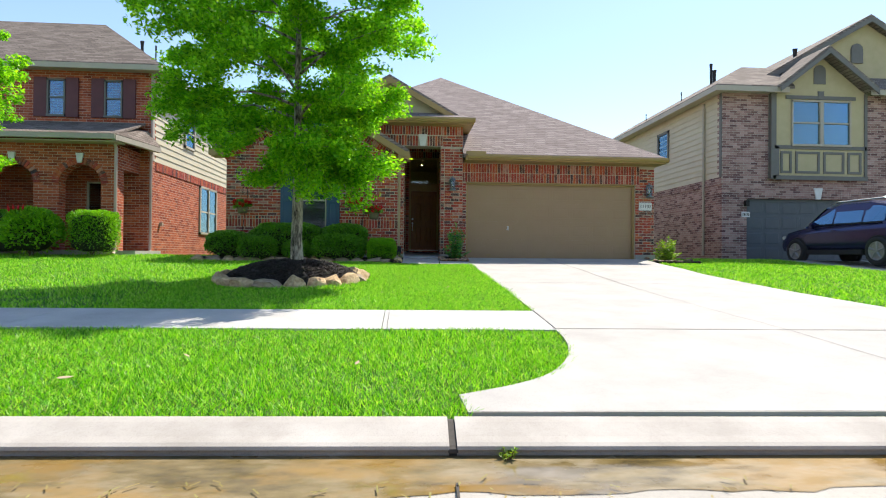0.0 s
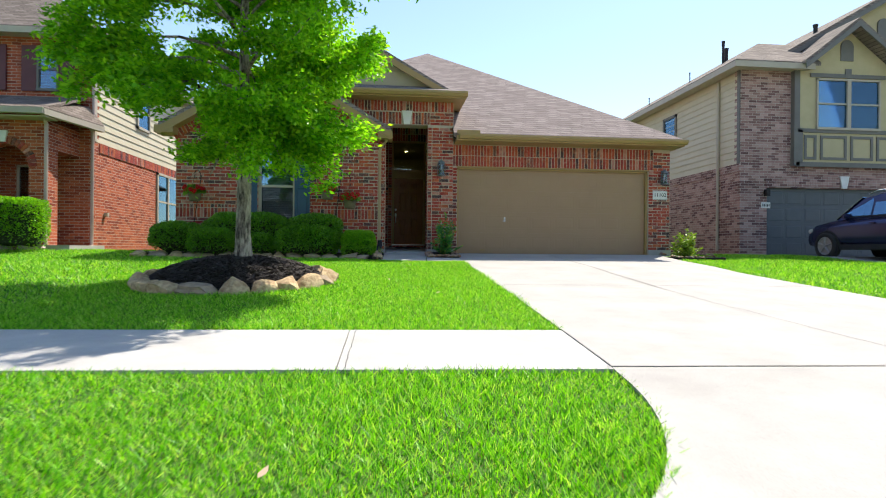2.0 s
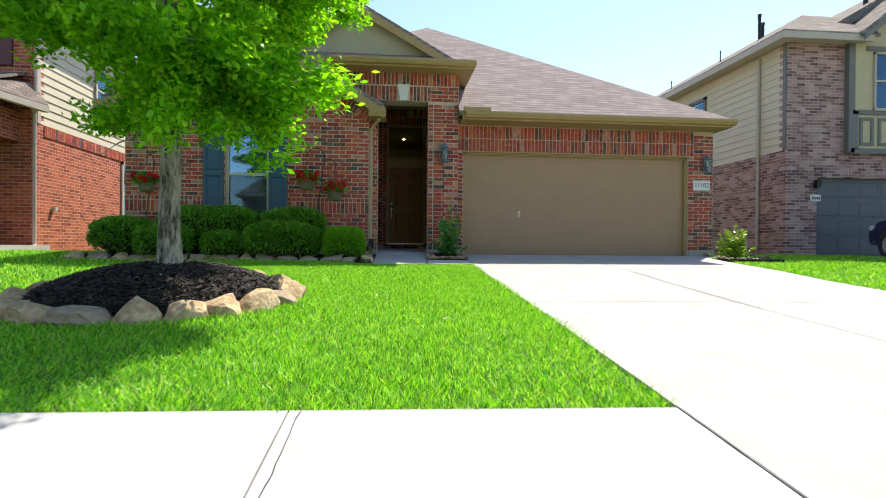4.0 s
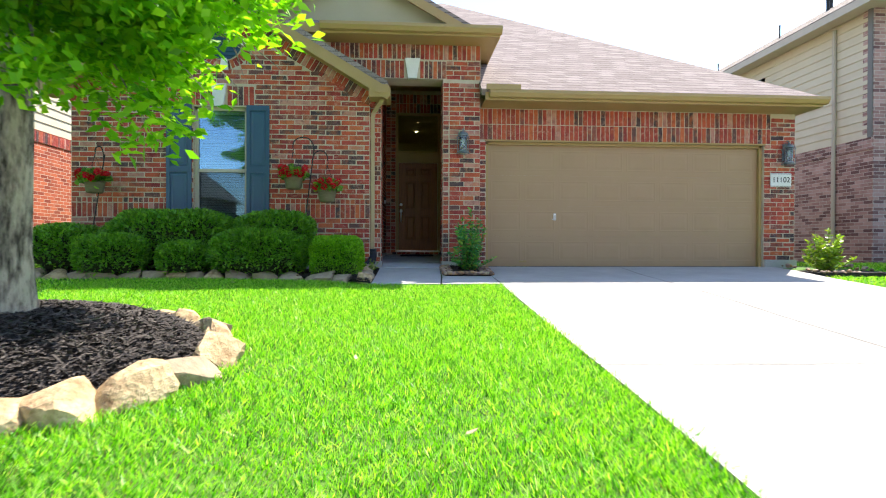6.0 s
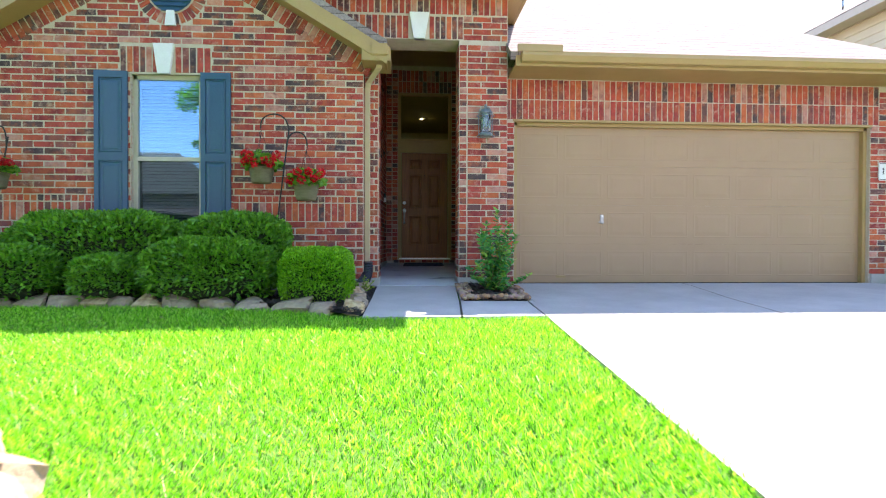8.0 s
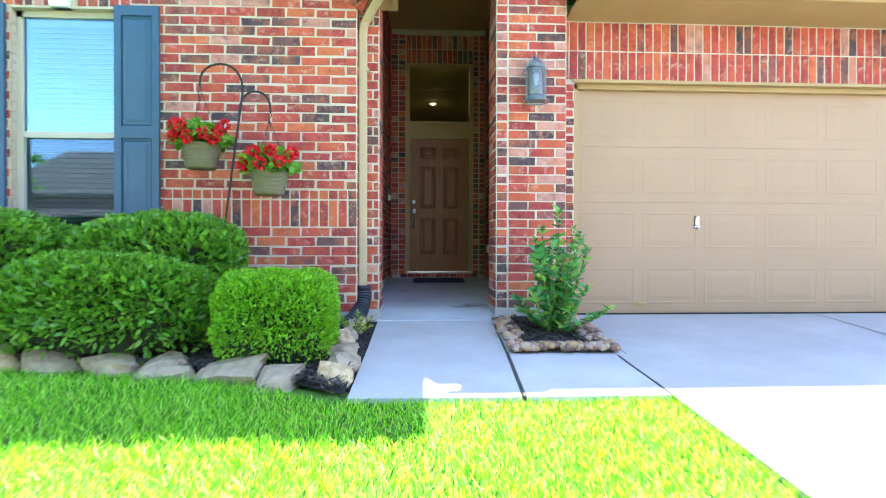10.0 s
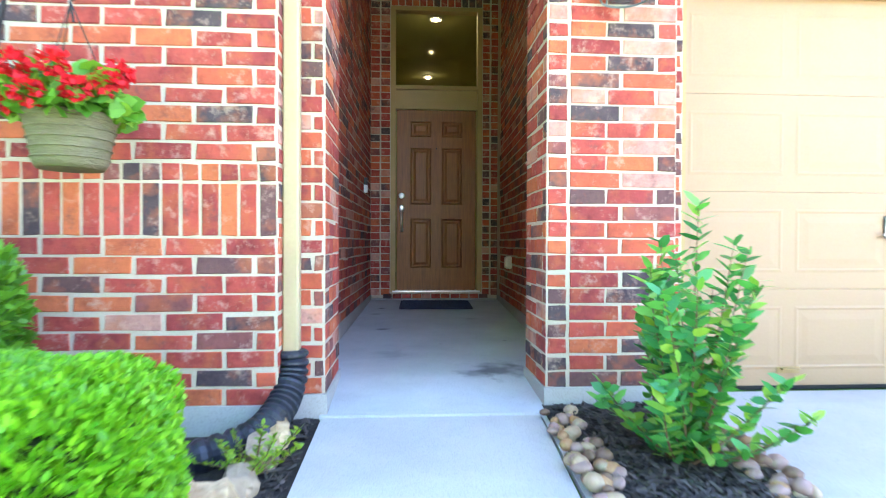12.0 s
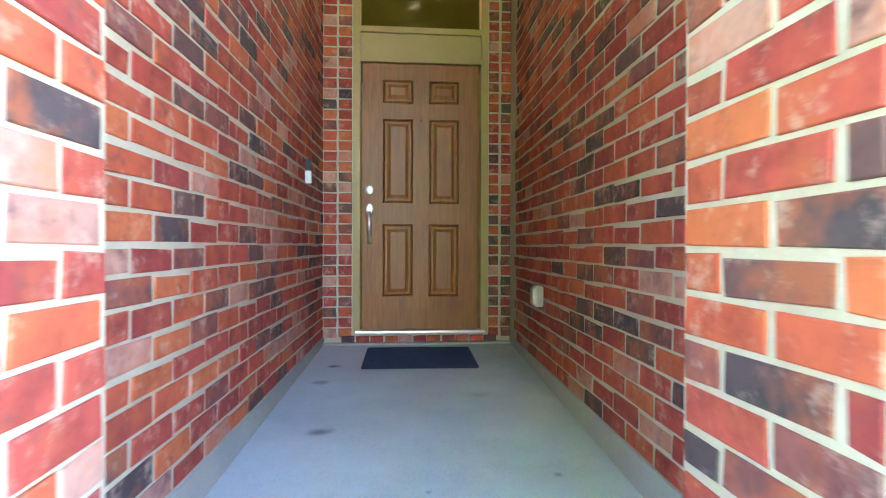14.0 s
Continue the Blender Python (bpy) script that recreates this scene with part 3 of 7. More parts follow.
lay_wall(wall_a, (W1, A, WB), (0, 1, 0), 0.09, WT - WB)
part("keystone", prism([(-2.10, WT + 0.0), (-1.96, WT + 0.0), (-1.91, WT + 0.36), (-2.15, WT + 0.36)], (A - 0.045, A + 0.05), 1), M_WHITE, wall_a, "white cast stone keystone")

# round louvred vent with its ring of bricks and four white stones
for i in range(36):
    if i % 9:
        t = 2 * math.pi * i / 36
        way, out = Vector((-math.sin(t), 0, math.cos(t))), Vector((math.cos(t), 0, math.sin(t)))
        lay(wall_a, Vector((VX, A - 0.003, VZ)) + out * (VR + 0.02), out, way, 0.0, -0.026, 0.135, 0.052, (0, -1, 0))
for i in range(4):
    t = math.pi / 2 * i
    bm = prism([(VR - 0.01, -0.045), (VR + 0.17, -0.065), (VR + 0.17, 0.065), (VR - 0.01, 0.045)], (-0.04, 0.03), 1)
    part("keystone", bm, M_WHITE, wall_a, "white cast stone keystone").matrix_basis = Matrix.Translation((VX, A, VZ)) @ Matrix.Rotation(-t, 4, "Y")
vent = thing("gable_vent", (VX, A - 0.004, VZ), "round dark blue louvred vent in the brick gable", "vent")
part("rim", prism([(VR * math.cos(2 * math.pi * k / 32), VR * math.sin(2 * math.pi * k / 32)) for k in range(32)], (-0.012, 0.0), 1), M_SHUTTER, vent)
for k in range(9):
    z = -VR + (k + 0.5) * VR / 4.5
    w = math.sqrt(VR ** 2 - z ** 2) - 0.02
    part("slat", prism([(-0.035, z - 0.026), (-0.013, z + 0.026), (-0.010, z + 0.024), (-0.030, z - 0.028)], (-w, w), 0), M_SHUTTER, vent)

# entry block B: two piers and a deep lintel
P0, P1, PT = 0.54, 1.57, 4.22
JAMB = 0.44
BW = B - 0.065  # front of the west pier
bm = boxes(((0.30, BW, 1.0), (P0, B + JAMB, PT)), ((P1, B, 1.0), (2.20, B + JAMB, PT)), ((-0.6, B, PT), (2.20, B + JAMB, 5.0)))
add_box(bm, (1.95, B + JAMB, 0.9), (2.20, 20.0, 5.0))
wall_b = tagged(part("wall_entry", bm, M_MORTAR), "red brick entry wall with a tall narrow opening", "wall", kind="structure")
part("footing", boxes(((P1 - 0.012, B - 0.02, 0.85), (2.22, B + JAMB + 0.01, BB)), ((0.40, BW - 0.02, 0.85), (P0 + 0.012, B + JAMB + 0.01, BB))), M_BASE, wall_b, "bare concrete footing")
lay_wall(wall_b, (P1, B, BB), (1, 0, 0), 0.105, PT - BB)
for k in range(int((PT - BB) / ROW)):
    cuts = (0.105, 0.285, 0.53, 0.63) if k % 2 else (0.105, 0.36, 0.63)
    for p, q in zip(cuts, cuts[1:]):
        lay(wall_b, (P1, B, BB), (1, 0, 0), (0, 0, 1), p + GAP / 2, k * ROW, q - p - GAP, ROW - GAP)
lay_wall(wall_b, (0.362, BW, BB), (1, 0, 0), P0 - 0.362, PT - BB)
lay_wall(wall_b, (P1, B + JAMB, BB), (0, -1, 0), JAMB, PT - BB)
lay_wall(wall_b, (P0, BW, BB), (0, 1, 0), B + JAMB - BW, PT - BB)
lay_wall(wall_b, (2.20, B, 1.05), (0, 1, 0), C - B + 0.02, 4.6 - 1.05)
lay_soldiers(wall_b, (0, B, PT), (1, 0, 0), -0.10, 0.92, 0.01, 0.30)
lay_soldiers(wall_b, (0, B, PT), (1, 0, 0), 1.18, 1.62, 0.01, 0.30)
lay_wall(wall_b, (1.62, B, PT + 0.0), (1, 0, 0), 0.58, 0.32)
lay_soldiers(wall_b, (0, B, PT), (1, 0, 0), -0.3, 2.20, 0.325, 0.28)
part("keystone", prism([(0.985, PT + 0.0), (1.125, PT + 0.0), (1.18, PT + 0.33), (0.93, PT + 0.33)], (B - 0.05, B + 0.05), 1), M_WHITE, wall_b, "white cast stone keystone")

# the passage: two side walls and the back wall, all a little askew
Y0, Y1 = B + JAMB, 20.0
def lx(y): return 0.375 + (y - 16.6) * 0.037
def rx(y): return 1.83 + (y - 16.6) * 0.039
CEIL = 5.05
wall_l = tagged(part("wall_passage_west", prism([(lx(Y0), Y0), (lx(Y1) , Y1), (lx(Y1) - 0.2, Y1), (lx(Y0) - 0.2, Y0)], (1.2, CEIL), 2), M_MORTAR), "red brick side wall of the entry passage", "wall", kind="structure")
wall_r = tagged(part("wall_passage_east", prism([(rx(Y0), Y0), (rx(Y1), Y1), (rx(Y1) + 0.2, Y1), (rx(Y0) + 0.2, Y0)], (1.2, CEIL), 2), M_MORTAR), "red brick side wall of the entry passage", "wall", kind="structure")
for w, f, s in ((wall_l, lx, 1), (wall_r, rx, -1)):
    a, b = Vector((f(Y0), Y0, 1.25)), Vector((f(Y1), Y1, 1.25))
    if s < 0:
        a, b = b, a
    lay_wall(w, a, (b - a).normalized(), (b - a).length, CEIL - 1.25, shift=0.07)
    part("footing", prism([(f(Y0) - s * 0.05, Y0), (f(Y1) - s * 0.05, Y1), (f(Y1) + s * 0.015, Y1), (f(Y0) + s * 0.015, Y0)], (0.9, 1.255), 2), M_BASE, w, "bare concrete footing")
D0, D1 = 0.73, 1.77  # the door frame's outer edges
bm = boxes(((lx(Y1) - 0.2, Y1, 1.0), (D0, Y1 + 0.15, 5.1)), ((D1, Y1, 1.0), (rx(Y1) + 0.2, Y1 + 0.15, 5.1)), ((D0, Y1, 4.52), (D1, Y1 + 0.15, 5.1)), ((D0, Y1, 1.0), (D1, Y1 + 0.15, 1.285)))
wall_d = tagged(part("wall_front_door", bm, M_MORTAR), "red brick wall round the front door", "wall", kind="structure")
for x0, x1 in ((lx(Y1), D0), (D1, rx(Y1))):
    half = (x1 - x0) / 2
    for k in range(int((CEIL - 1.25) / ROW)):
        for j in range(2):
            lay(wall_d, (x0, Y1, 1.25), (1, 0, 0), (0, 0, 1), j * half + GAP / 2, k * ROW, half - GAP, ROW - GAP)
lay_soldiers(wall_d, (0, Y1, 0), (1, 0, 0), D0, D1, 4.53, 0.22)
lay_soldiers(wall_d, (0, Y1, 0), (1, 0, 0), D0, D1, 4.75, 0.22)
lay_soldiers(wall_d, (0, Y1 - 0.03, 0), (1, 0, 0), lx(Y1) + 0.14, rx(Y1) - 0.12, 1.215, 0.06, step=0.11)
part("footing", box((lx(Y1), Y1 - 0.06, 0.9), (rx(Y1), Y1 + 0.02, 1.213)), M_BASE, wall_d, "bare concrete footing")
tagged(part("ceiling", box((0.1, B + JAMB, CEIL), (2.25, Y1 + 0.15, CEIL + 0.1)), M_TRIM), "tan painted passage ceiling", "ceiling", kind="structure")
bm = prism([(16.10, 1.068), (16.66, 1.115), (16.66, 0.8), (16.10, 0.8)], (P0 - 0.02, P1 + 0.02), 0)
prism([(16.66, 1.115), (20.0, 1.20), (20.0, 0.8), (16.66, 0.8)], (0.3, 2.1), 0, bm)
tagged(part("porch_floor", bm, M_PORCH), "grey stained concrete porch slab", "floor", kind="structure")

# front door, its frame and the transom light over it
DF = Y1 - 0.015
door = tagged(part("door_front", boxes(((D0, DF, 1.285), (D0 + 0.055, DF + 0.12, 4.52)), ((D1 - 0.055, DF, 1.285), (D1, DF + 0.12, 4.52)), ((D0 + 0.055, DF + 0.002, 3.36), (D1 - 0.055, DF + 0.12, 3.40)), ((D0 + 0.055, DF + 0.03, 3.40), (D1 - 0.055, DF + 0.1, 3.585)), ((D0 + 0.055, DF + 0.002, 3.585), (D1 - 0.055, DF + 0.12, 3.63)), ((D0 + 0.055, DF + 0.002, 4.475), (D1 - 0.055, DF + 0.12, 4.52))), M_TRIM), "closed brown stained six panel front door in a tan frame with a glass transom", "door", kind="structure")
S0, S1, SB, ST = 0.80, 1.70, 1.305, 3.355
def raised_panel(bm, x0, x1, z0, z1, y, depth=0.012, edge=0.03, rise=1.0):
    """A moulded panel: a sunk groove round a raised field, on a face that looks to -y."""
    def ring(d, yy):
        return [bm.verts.new(c) for c in ((x0 + d, yy, z0 + d), (x1 - d, yy, z0 + d), (x1 - d, yy, z1 - d), (x0 + d, yy, z1 - d))]
    r = [ring(0, y - 0.0008), ring(edge * 0.3, y - 0.0008 - 0.005 * rise), ring(edge * 0.55, y - 0.0005), ring(edge, y - 0.001), ring(edge * 1.7, y - 0.001 - 0.006 * rise)]
    for a, b in zip(r, r[1:]):
        for k in range(4):
            bm.faces.new((a[k], a[(k + 1) % 4], b[(k + 1) % 4], b[k]))
    bm.faces.new(r[-1])
DY = DF + 0.03
slab = part("door_leaf", box((S0, DY, SB), (S1, DY + 0.045, ST), 0.002), M_DOOR, door, "brown stained six panel leaf")
for x0, x1 in ((0.955, 1.19), (1.31, 1.545)):
    for z0, z1 in ((1.56, 2.12), (2.28, 2.93), (3.05, 3.23)):
        bm = bmesh.new()
        raised_panel(bm, x0, x1, z0, z1, DY, edge=0.036, rise=2.4)
        part("door_panel", bm, M_DOOR, slab)
part("threshold", box((D0 + 0.02, DF - 0.03, 1.285), (D1 - 0.02, DF + 0.1, 1.302), 0.003), M_STEEL, door, "metal threshold")
part("transom_pane", box((D0 + 0.055, DF + 0.07, 3.63), (D1 - 0.055, DF + 0.076, 4.475)), M_GLASS, door, "clear transom glass").visible_shadow = False
HX = S0 + 0.055
part("deadbolt", add_lathe(bmesh.new(), [(0.0, 0), (0.03, 0.0), (0.034, 0.006), (0.03, 0.02), (0.012, 0.024), (0.0, 0.024)], 16), M_STEEL, door, "round nickel deadbolt").matrix_basis = pose(HX, DY, 2.38, 90, 0, 0)
bm = lathe([(0.0, 0), (0.028, 0.0), (0.032, 0.005), (0.024, 0.016), (0.0, 0.02)], 16)
bmesh.ops.scale(bm, vec=(1, 1.5, 1), verts=bm.verts[:])
part("handle_plate", bm, M_STEEL, door, "oval nickel plate").matrix_basis = pose(HX, DY, 2.23, 90, 0, 0)
part("door_handle", tube([(HX, DY, 2.21), (HX, DY - 0.06, 2.19), (HX, DY - 0.066, 2.12), (HX, DY - 0.055, 2.04), (HX, DY - 0.012, 1.99), (HX, DY, 1.985)], [0.013, 0.016, 0.016, 0.014, 0.018, 0.020], 12), M_STEEL, door, "nickel grip handle", True)
part("peephole", lathe([(0.0, 0), (0.008, 0.0), (0.008, 0.006), (0.0, 0.006)], 12), M_BLACK, door).matrix_basis = pose(1.25, DY, 2.92, 90, 0, 0)

# the hall behind the transom, with its two ceiling lamps
hall = tagged(part("hall_shell", boxes(((0.3, Y1 + 0.16, 1.2), (0.35, 26, 5.3)), ((2.3, Y1 + 0.16, 1.2), (2.35, 26, 5.3)), ((0.3, 26, 1.2), (2.35, 26.05, 5.3)), ((0.3, Y1 + 0.16, 1.15), (2.35, 26, 1.2)), ((0.3, Y1 + 0.16, 4.9), (2.35, 26, 4.95))), M_ROOM), "dim plastered hall behind the door", "wall", kind="structure")
M_LAMP = glow("lit_lamp", (1.0, 0.74, 0.32), 60)
for y in (21.3, 24.0):
    lamp = thing("ceiling_light", (1.30, y, 4.9), "small lit recessed ceiling light in the hall", "ceiling light", "hall ceiling lights")
    part("trim_ring", lathe([(0.05, -0.012), (0.085, -0.012), (0.09, 0.0), (0.05, 0.0)], 20), M_WHITE, lamp)
    part("bulb", lathe([(0.0, -0.03), (0.02, -0.028), (0.036, -0.012), (0.036, 0.0)], 16), M_LAMP, lamp, "glowing warm bulb")

# unseen plain back of the house, added to stop sunlight leaking in
tagged(part("wall_back", box((-4.3, 27, 0.9), (7.92, 27.3, 4.1)), M_MORTAR), "unseen plain back wall added to keep sunlight out of the brick house", "wall", kind="structure")

# garage front C
M_STEEL2 = plain("dull_steel", (0.42, 0.42, 0.41), (0.55, 0.54, 0.53), 30, 0.45, 0.8, 0.1)
G0, G1, GB, GT = 2.33, 7.34, 1.06, 3.24
bm = boxes(((2.18, C, 0.9), (G0, C + 0.3, GT)), ((G1, C, 0.9), (7.92, C + 0.3, GT)), ((2.18, C, GT), (7.92, C + 0.3, 3.95)), ((7.62, C + 0.3, 0.9), (7.92, 27, 3.9)))
wall_c = tagged(part("wall_garage", bm, M_MORTAR), "red brick garage front with soldier courses over the door", "wall", kind="structure")
part("footing", boxes(((G1 + 0.02, C - 0.03, 0.85), (7.95, C + 0.2, 1.19)), ((7.6, C, 0.85), (7.95, 27, 1.19))), M_BASE, wall_c, "bare concrete footing")
lay_wall(wall_c, (2.20, C, 1.09), (1, 0, 0), G0 - 2.20, GT - 1.09)
lay_wall(wall_c, (G1, C, 1.19), (1, 0, 0), 7.92 - G1, 3.78 - 1.19, bands=[(0, 0.12, GT - 1.19, 3.0)])
lay_soldiers(wall_c, (0, C, 0), (1, 0, 0), 2.20, G1 + 0.12, GT + 0.02, 0.27)
lay_soldiers(wall_c, (0, C, 0), (1, 0, 0), 2.20, G1 + 0.12, GT + 0.29, 0.27)
lay_wall(wall_c, (7.92, C, 1.19), (0, 1, 0), 3.0, 2.6)

gd = tagged(part("door_garage", boxes(((G0, C + 0.06, GT - 0.05), (G1, C + 0.2, GT)), ((G0, C + 0.06, GB), (G0 + 0.05, C + 0.2, GT)), ((G1 - 0.05, C + 0.06, GB), (G1, C + 0.2, GT)), ((G0 - 0.02, C - 0.02, GT - 0.008), (G1 + 0.02, C + 0.08, GT + 0.02))), M_TAN), "closed tan steel double garage door with raised panels", "door", kind="structure")
GY = C + 0.13
for i in range(4):
    z0 = GB + 0.005 + i * 0.532
    sec = part("door_section", box((G0 + 0.05, GY, z0), (G1 - 0.05, GY + 0.04, z0 + 0.531), 0.002), M_GARAGE, gd)
    for k in range(8):
        x0 = G0 + 0.05 + 0.05 + k * 0.61
        bm = bmesh.new()
        raised_panel(bm, x0, x0 + 0.54, z0 + 0.09, z0 + 0.44, GY, edge=0.045, rise=0.38)
        part("raised_panel", bm, M_GARAGE, sec)
lock = part("lock", box((3.55, GY - 0.012, 1.875), (3.60, GY, 2.0), 0.006), M_STEEL2, gd, "chrome lock plate")
part("lock_handle", boxes(((3.52, GY - 0.045, 1.89), (3.59, GY - 0.03, 1.903)), ((3.568, GY - 0.04, 1.88), (3.582, GY, 1.91))), M_STEEL2, lock)
part("lock_barrel", lathe([(0, 0), (0.016, 0), (0.016, 0.015), (0, 0.015)], 14), M_STEEL, lock).matrix_basis = pose(3.575, GY - 0.01, 1.98, 90, 0, 0)
part("lift_handle", boxes(((2.94, GY - 0.006, 1.135), (3.07, GY - 0.001, 1.17)), ((2.955, GY - 0.04, 1.158), (3.055, GY - 0.006, 1.166))), M_TAN, gd, "small painted lift handle")
# Unseen black plate, added to block light leaking between the door sections.
part("backing", box((G0 + 0.05, GY + 0.035, GB), (G1 - 0.05, GY + 0.06, GT)), M_BLACK, gd)
part("weather_seal", box((G0 + 0.05, GY - 0.005, GB - 0.015), (G1 - 0.05, GY + 0.05, GB + 0.006)), M_BLACK, gd)

# window with blinds, shutters
win = tagged(part("window_1", boxes(((W0, A + 0.07, WB), (W0 + 0.05, A + 0.15, WT)), ((W1 - 0.05, A + 0.07, WB), (W1, A + 0.15, WT)), ((W0, A + 0.07, WT - 0.05), (W1, A + 0.15, WT)), ((W0, A + 0.07, WB), (W1, A + 0.15, WB + 0.05)), ((W0 + 0.05, A + 0.075, 2.60), (W1 - 0.05, A + 0.13, 2.65))), M_FRAME), "single hung window with white blinds and tan frame", "window", kind="structure")
def mirror_glass(name, share, clear=(0.80, 0.84, 0.84)):
    """Coated window glass: clear, with a mirror share of the sky."""
    m, n, l, p = shader(name, 0.02)
    t = n.new("ShaderNodeBsdfTransparent")
    t.inputs[0].default_value = (*clear, 1)
    g = node(n, "ShaderNodeBsdfGlossy", Roughness=0.02)
    g.inputs["Color"].default_value = (0.42, 0.72, 1.0, 1)
    f = node(n, "ShaderNodeFresnel", IOR=1.5)
    a = node(n, "ShaderNodeMath")
    a.operation = "ADD"
    l.new(f.outputs[0], a.inputs[0])
    a.inputs[1].default_value = share
    s = n.new("ShaderNodeMixShader")
    l.new(a.outputs[0], s.inputs[0])
    l.new(t.outputs[0], s.inputs[1])
    l.new(g.outputs[0], s.inputs[2])
    l.new(s.outputs[0], n["Material Output"].inputs[0])
    return m
M_PANE = mirror_glass("coated_glass", 0.14)
M_SCREENED = mirror_glass("screened_glass", 0.03, (0.66, 0.68, 0.66))
for z0, z1, y in ((2.65, WT - 0.05, 0.095), (WB + 0.05, 2.60, 0.115)):
    part("pane", box((W0 + 0.05, A + y, z0), (W1 - 0.05, A + y + 0.005, z1)), M_PANE if z0 > 2.5 else M_SCREENED, win).visible_shadow = False
blind = thing("window_blind", (0, 0, 0), "closed white slatted blind inside the window", "blind")
bm = bmesh.new()
z = WB + 0.06
while z < WT - 0.06:
    prism([(A + 0.165, z), (A + 0.195, z + 0.036), (A + 0.197, z + 0.034), (A + 0.167, z - 0.002)], (W0 + 0.06, W1 - 0.06), 0, bm)
    z += 0.042
part("slats", bm, M_BLIND, blind)
part("head_rail", box((W0 + 0.055, A + 0.155, WT - 0.09), (W1 - 0.055, A + 0.20, WT - 0.05), 0.003), M_BLIND, blind)
tagged(part("room_shell", boxes(((-3.9, A + 0.31, 1.2), (-0.2, A + 0.32, WB)), ((-3.9, 19.5, 1.2), (-0.2, 19.6, 3.9)), ((-3.9, A + 0.31, 3.8), (-0.2, 19.6, 3.9)), ((-3.9, A + 0.31, 1.15), (-0.2, 19.6, 1.2)), ((-3.95, A + 0.31, 1.2), (-3.9, 19.6, 3.9)), ((-0.2, A + 0.31, 1.2), (-0.15, 19.6, 3.9))), M_DARKROOM), "room behind the window, walls coloured dark to look dim", "wall", kind="structure")


def shutter(x0, x1, z0, z1):
    sh = thing("shutter", ((x0 + x1) / 2, A - 0.012, z0), "dark blue painted panelled wooden window shutter", "shutter", "window shutters")
    w, h = (x1 - x0) / 2, z1 - z0
    part("frame", boxes(((-w, -0.03, 0), (-w + 0.055, 0, h)), ((w - 0.055, -0.03, 0), (w, 0, h)), ((-w + 0.055, -0.03, 0), (w - 0.055, 0, 0.08)), ((-w + 0.055, -0.03, h - 0.08), (w - 0.055, 0, h)), ((-w + 0.055, -0.03, h * 0.5 - 0.045), (w - 0.055, 0, h * 0.5 + 0.045))), M_SHUTTER, sh)
    for a, b in ((0.08, h * 0.5 - 0.045), (h * 0.5 + 0.045, h - 0.08)):
        bm = box((-w + 0.05, -0.014, a), (w - 0.05, 0, b))
        raised_panel(bm, -w + 0.062, w - 0.062, a + 0.012, b - 0.012, -0.015)
        part("panel", bm, M_SHUTTER, sh)
    return sh


shutter(-2.84, W0 - 0.025, 1.60, 3.66)
shutter(W1 + 0.005, W1 + 0.36, 1.60, 3.66)


# roofs
def slope(bm, pts, thick=0.10):
    """A roof plane of the corners given, with thickness below it."""
    top = [bm.verts.new(p) for p in pts]
    low = [bm.verts.new((p[0], p[1], p[2] - thick)) for p in pts]
    bm.faces.new(top)
    bm.faces.new(low[::-1])
    for i in range(len(pts)):
        j = (i + 1) % len(pts)
        bm.faces.new((top[j], top[i], low[i], low[j]))


def roof(name, planes, label, material=None, thick=0.10):
    bm = bmesh.new()
    for p in planes:
        slope(bm, p, thick)
    bmesh.ops.recalc_face_normals(bm, faces=bm.faces[:])
    return tagged(part(name, bm, material or M_ROOF), label, "roof", kind="structure")


EV = 15.86
apex, back_apex = (1.95, 22.2, 8.06), (1.95, 25.0, 8.06)
e0, e1, e2 = (2.18, EV, 3.98), (8.02, EV, 3.98), (8.02, 31.3, 3.98)
hipz = lambda d: 3.98 + d * (8.06 - 3.98) / (22.2 - EV)
roof_main = roof("roof_main", [[e0, e1, apex, (2.18, 21.9, hipz(21.9 - EV))], [e1, e2, back_apex, apex],
                 [(2.18, 18.5, hipz(2.64)), (2.18, 21.9, hipz(21.9 - EV)), apex, (-1.75, 18.5, hipz(2.64))], [(-1.75, 18.5, hipz(2.64)), apex, back_apex, (-4.4, 31.3, 3.98), (-4.4, 17.2, 3.98)], [e2, (-4.4, 31.3, 3.98), back_apex]], "brown weathered asphalt shingle hip roof")
gl, gr = GX - 2.36 - 0.28, 0.66
zr = lambda x: rake(x) + 0.24
roof_gable = roof("roof_gable", [[(0.25, A - 0.32, zr(0.25)), (0.25, 20.5, zr(0.25)), (GX, 20.5, zr(GX)), (GX, A - 0.32, zr(GX))], [(gr, A - 0.32, zr(gr)), (gr, B - 0.02, zr(gr)), (0.25, B - 0.02, zr(0.25)), (0.25, A - 0.32, zr(0.25))], [(gl, A - 0.32, zr(gl)), (GX, A - 0.32, zr(GX)), (GX, 20.5, zr(GX)), (gl, 20.5, zr(gl))]], "brown shingle gable roof over the window wall")
for x0, x1 in ((gr, GX), (gl, GX)):
    part("rake_board", prism([(x0, zr(x0) - 0.10), (x0, zr(x0) - 0.29), (x1, zr(x1) - 0.29), (x1, zr(x1) - 0.10)], (A - 0.34, A - 0.30), 1), M_TAN, roof_gable, "tan rake board")
    part("soffit", prism([(x0, zr(x0) - 0.24), (x0, zr(x0) - 0.27), (x1, zr(x1) - 0.27), (x1, zr(x1) - 0.24)], (A - 0.30, A + 0.02), 1), M_TAN, roof_gable, "tan soffit")
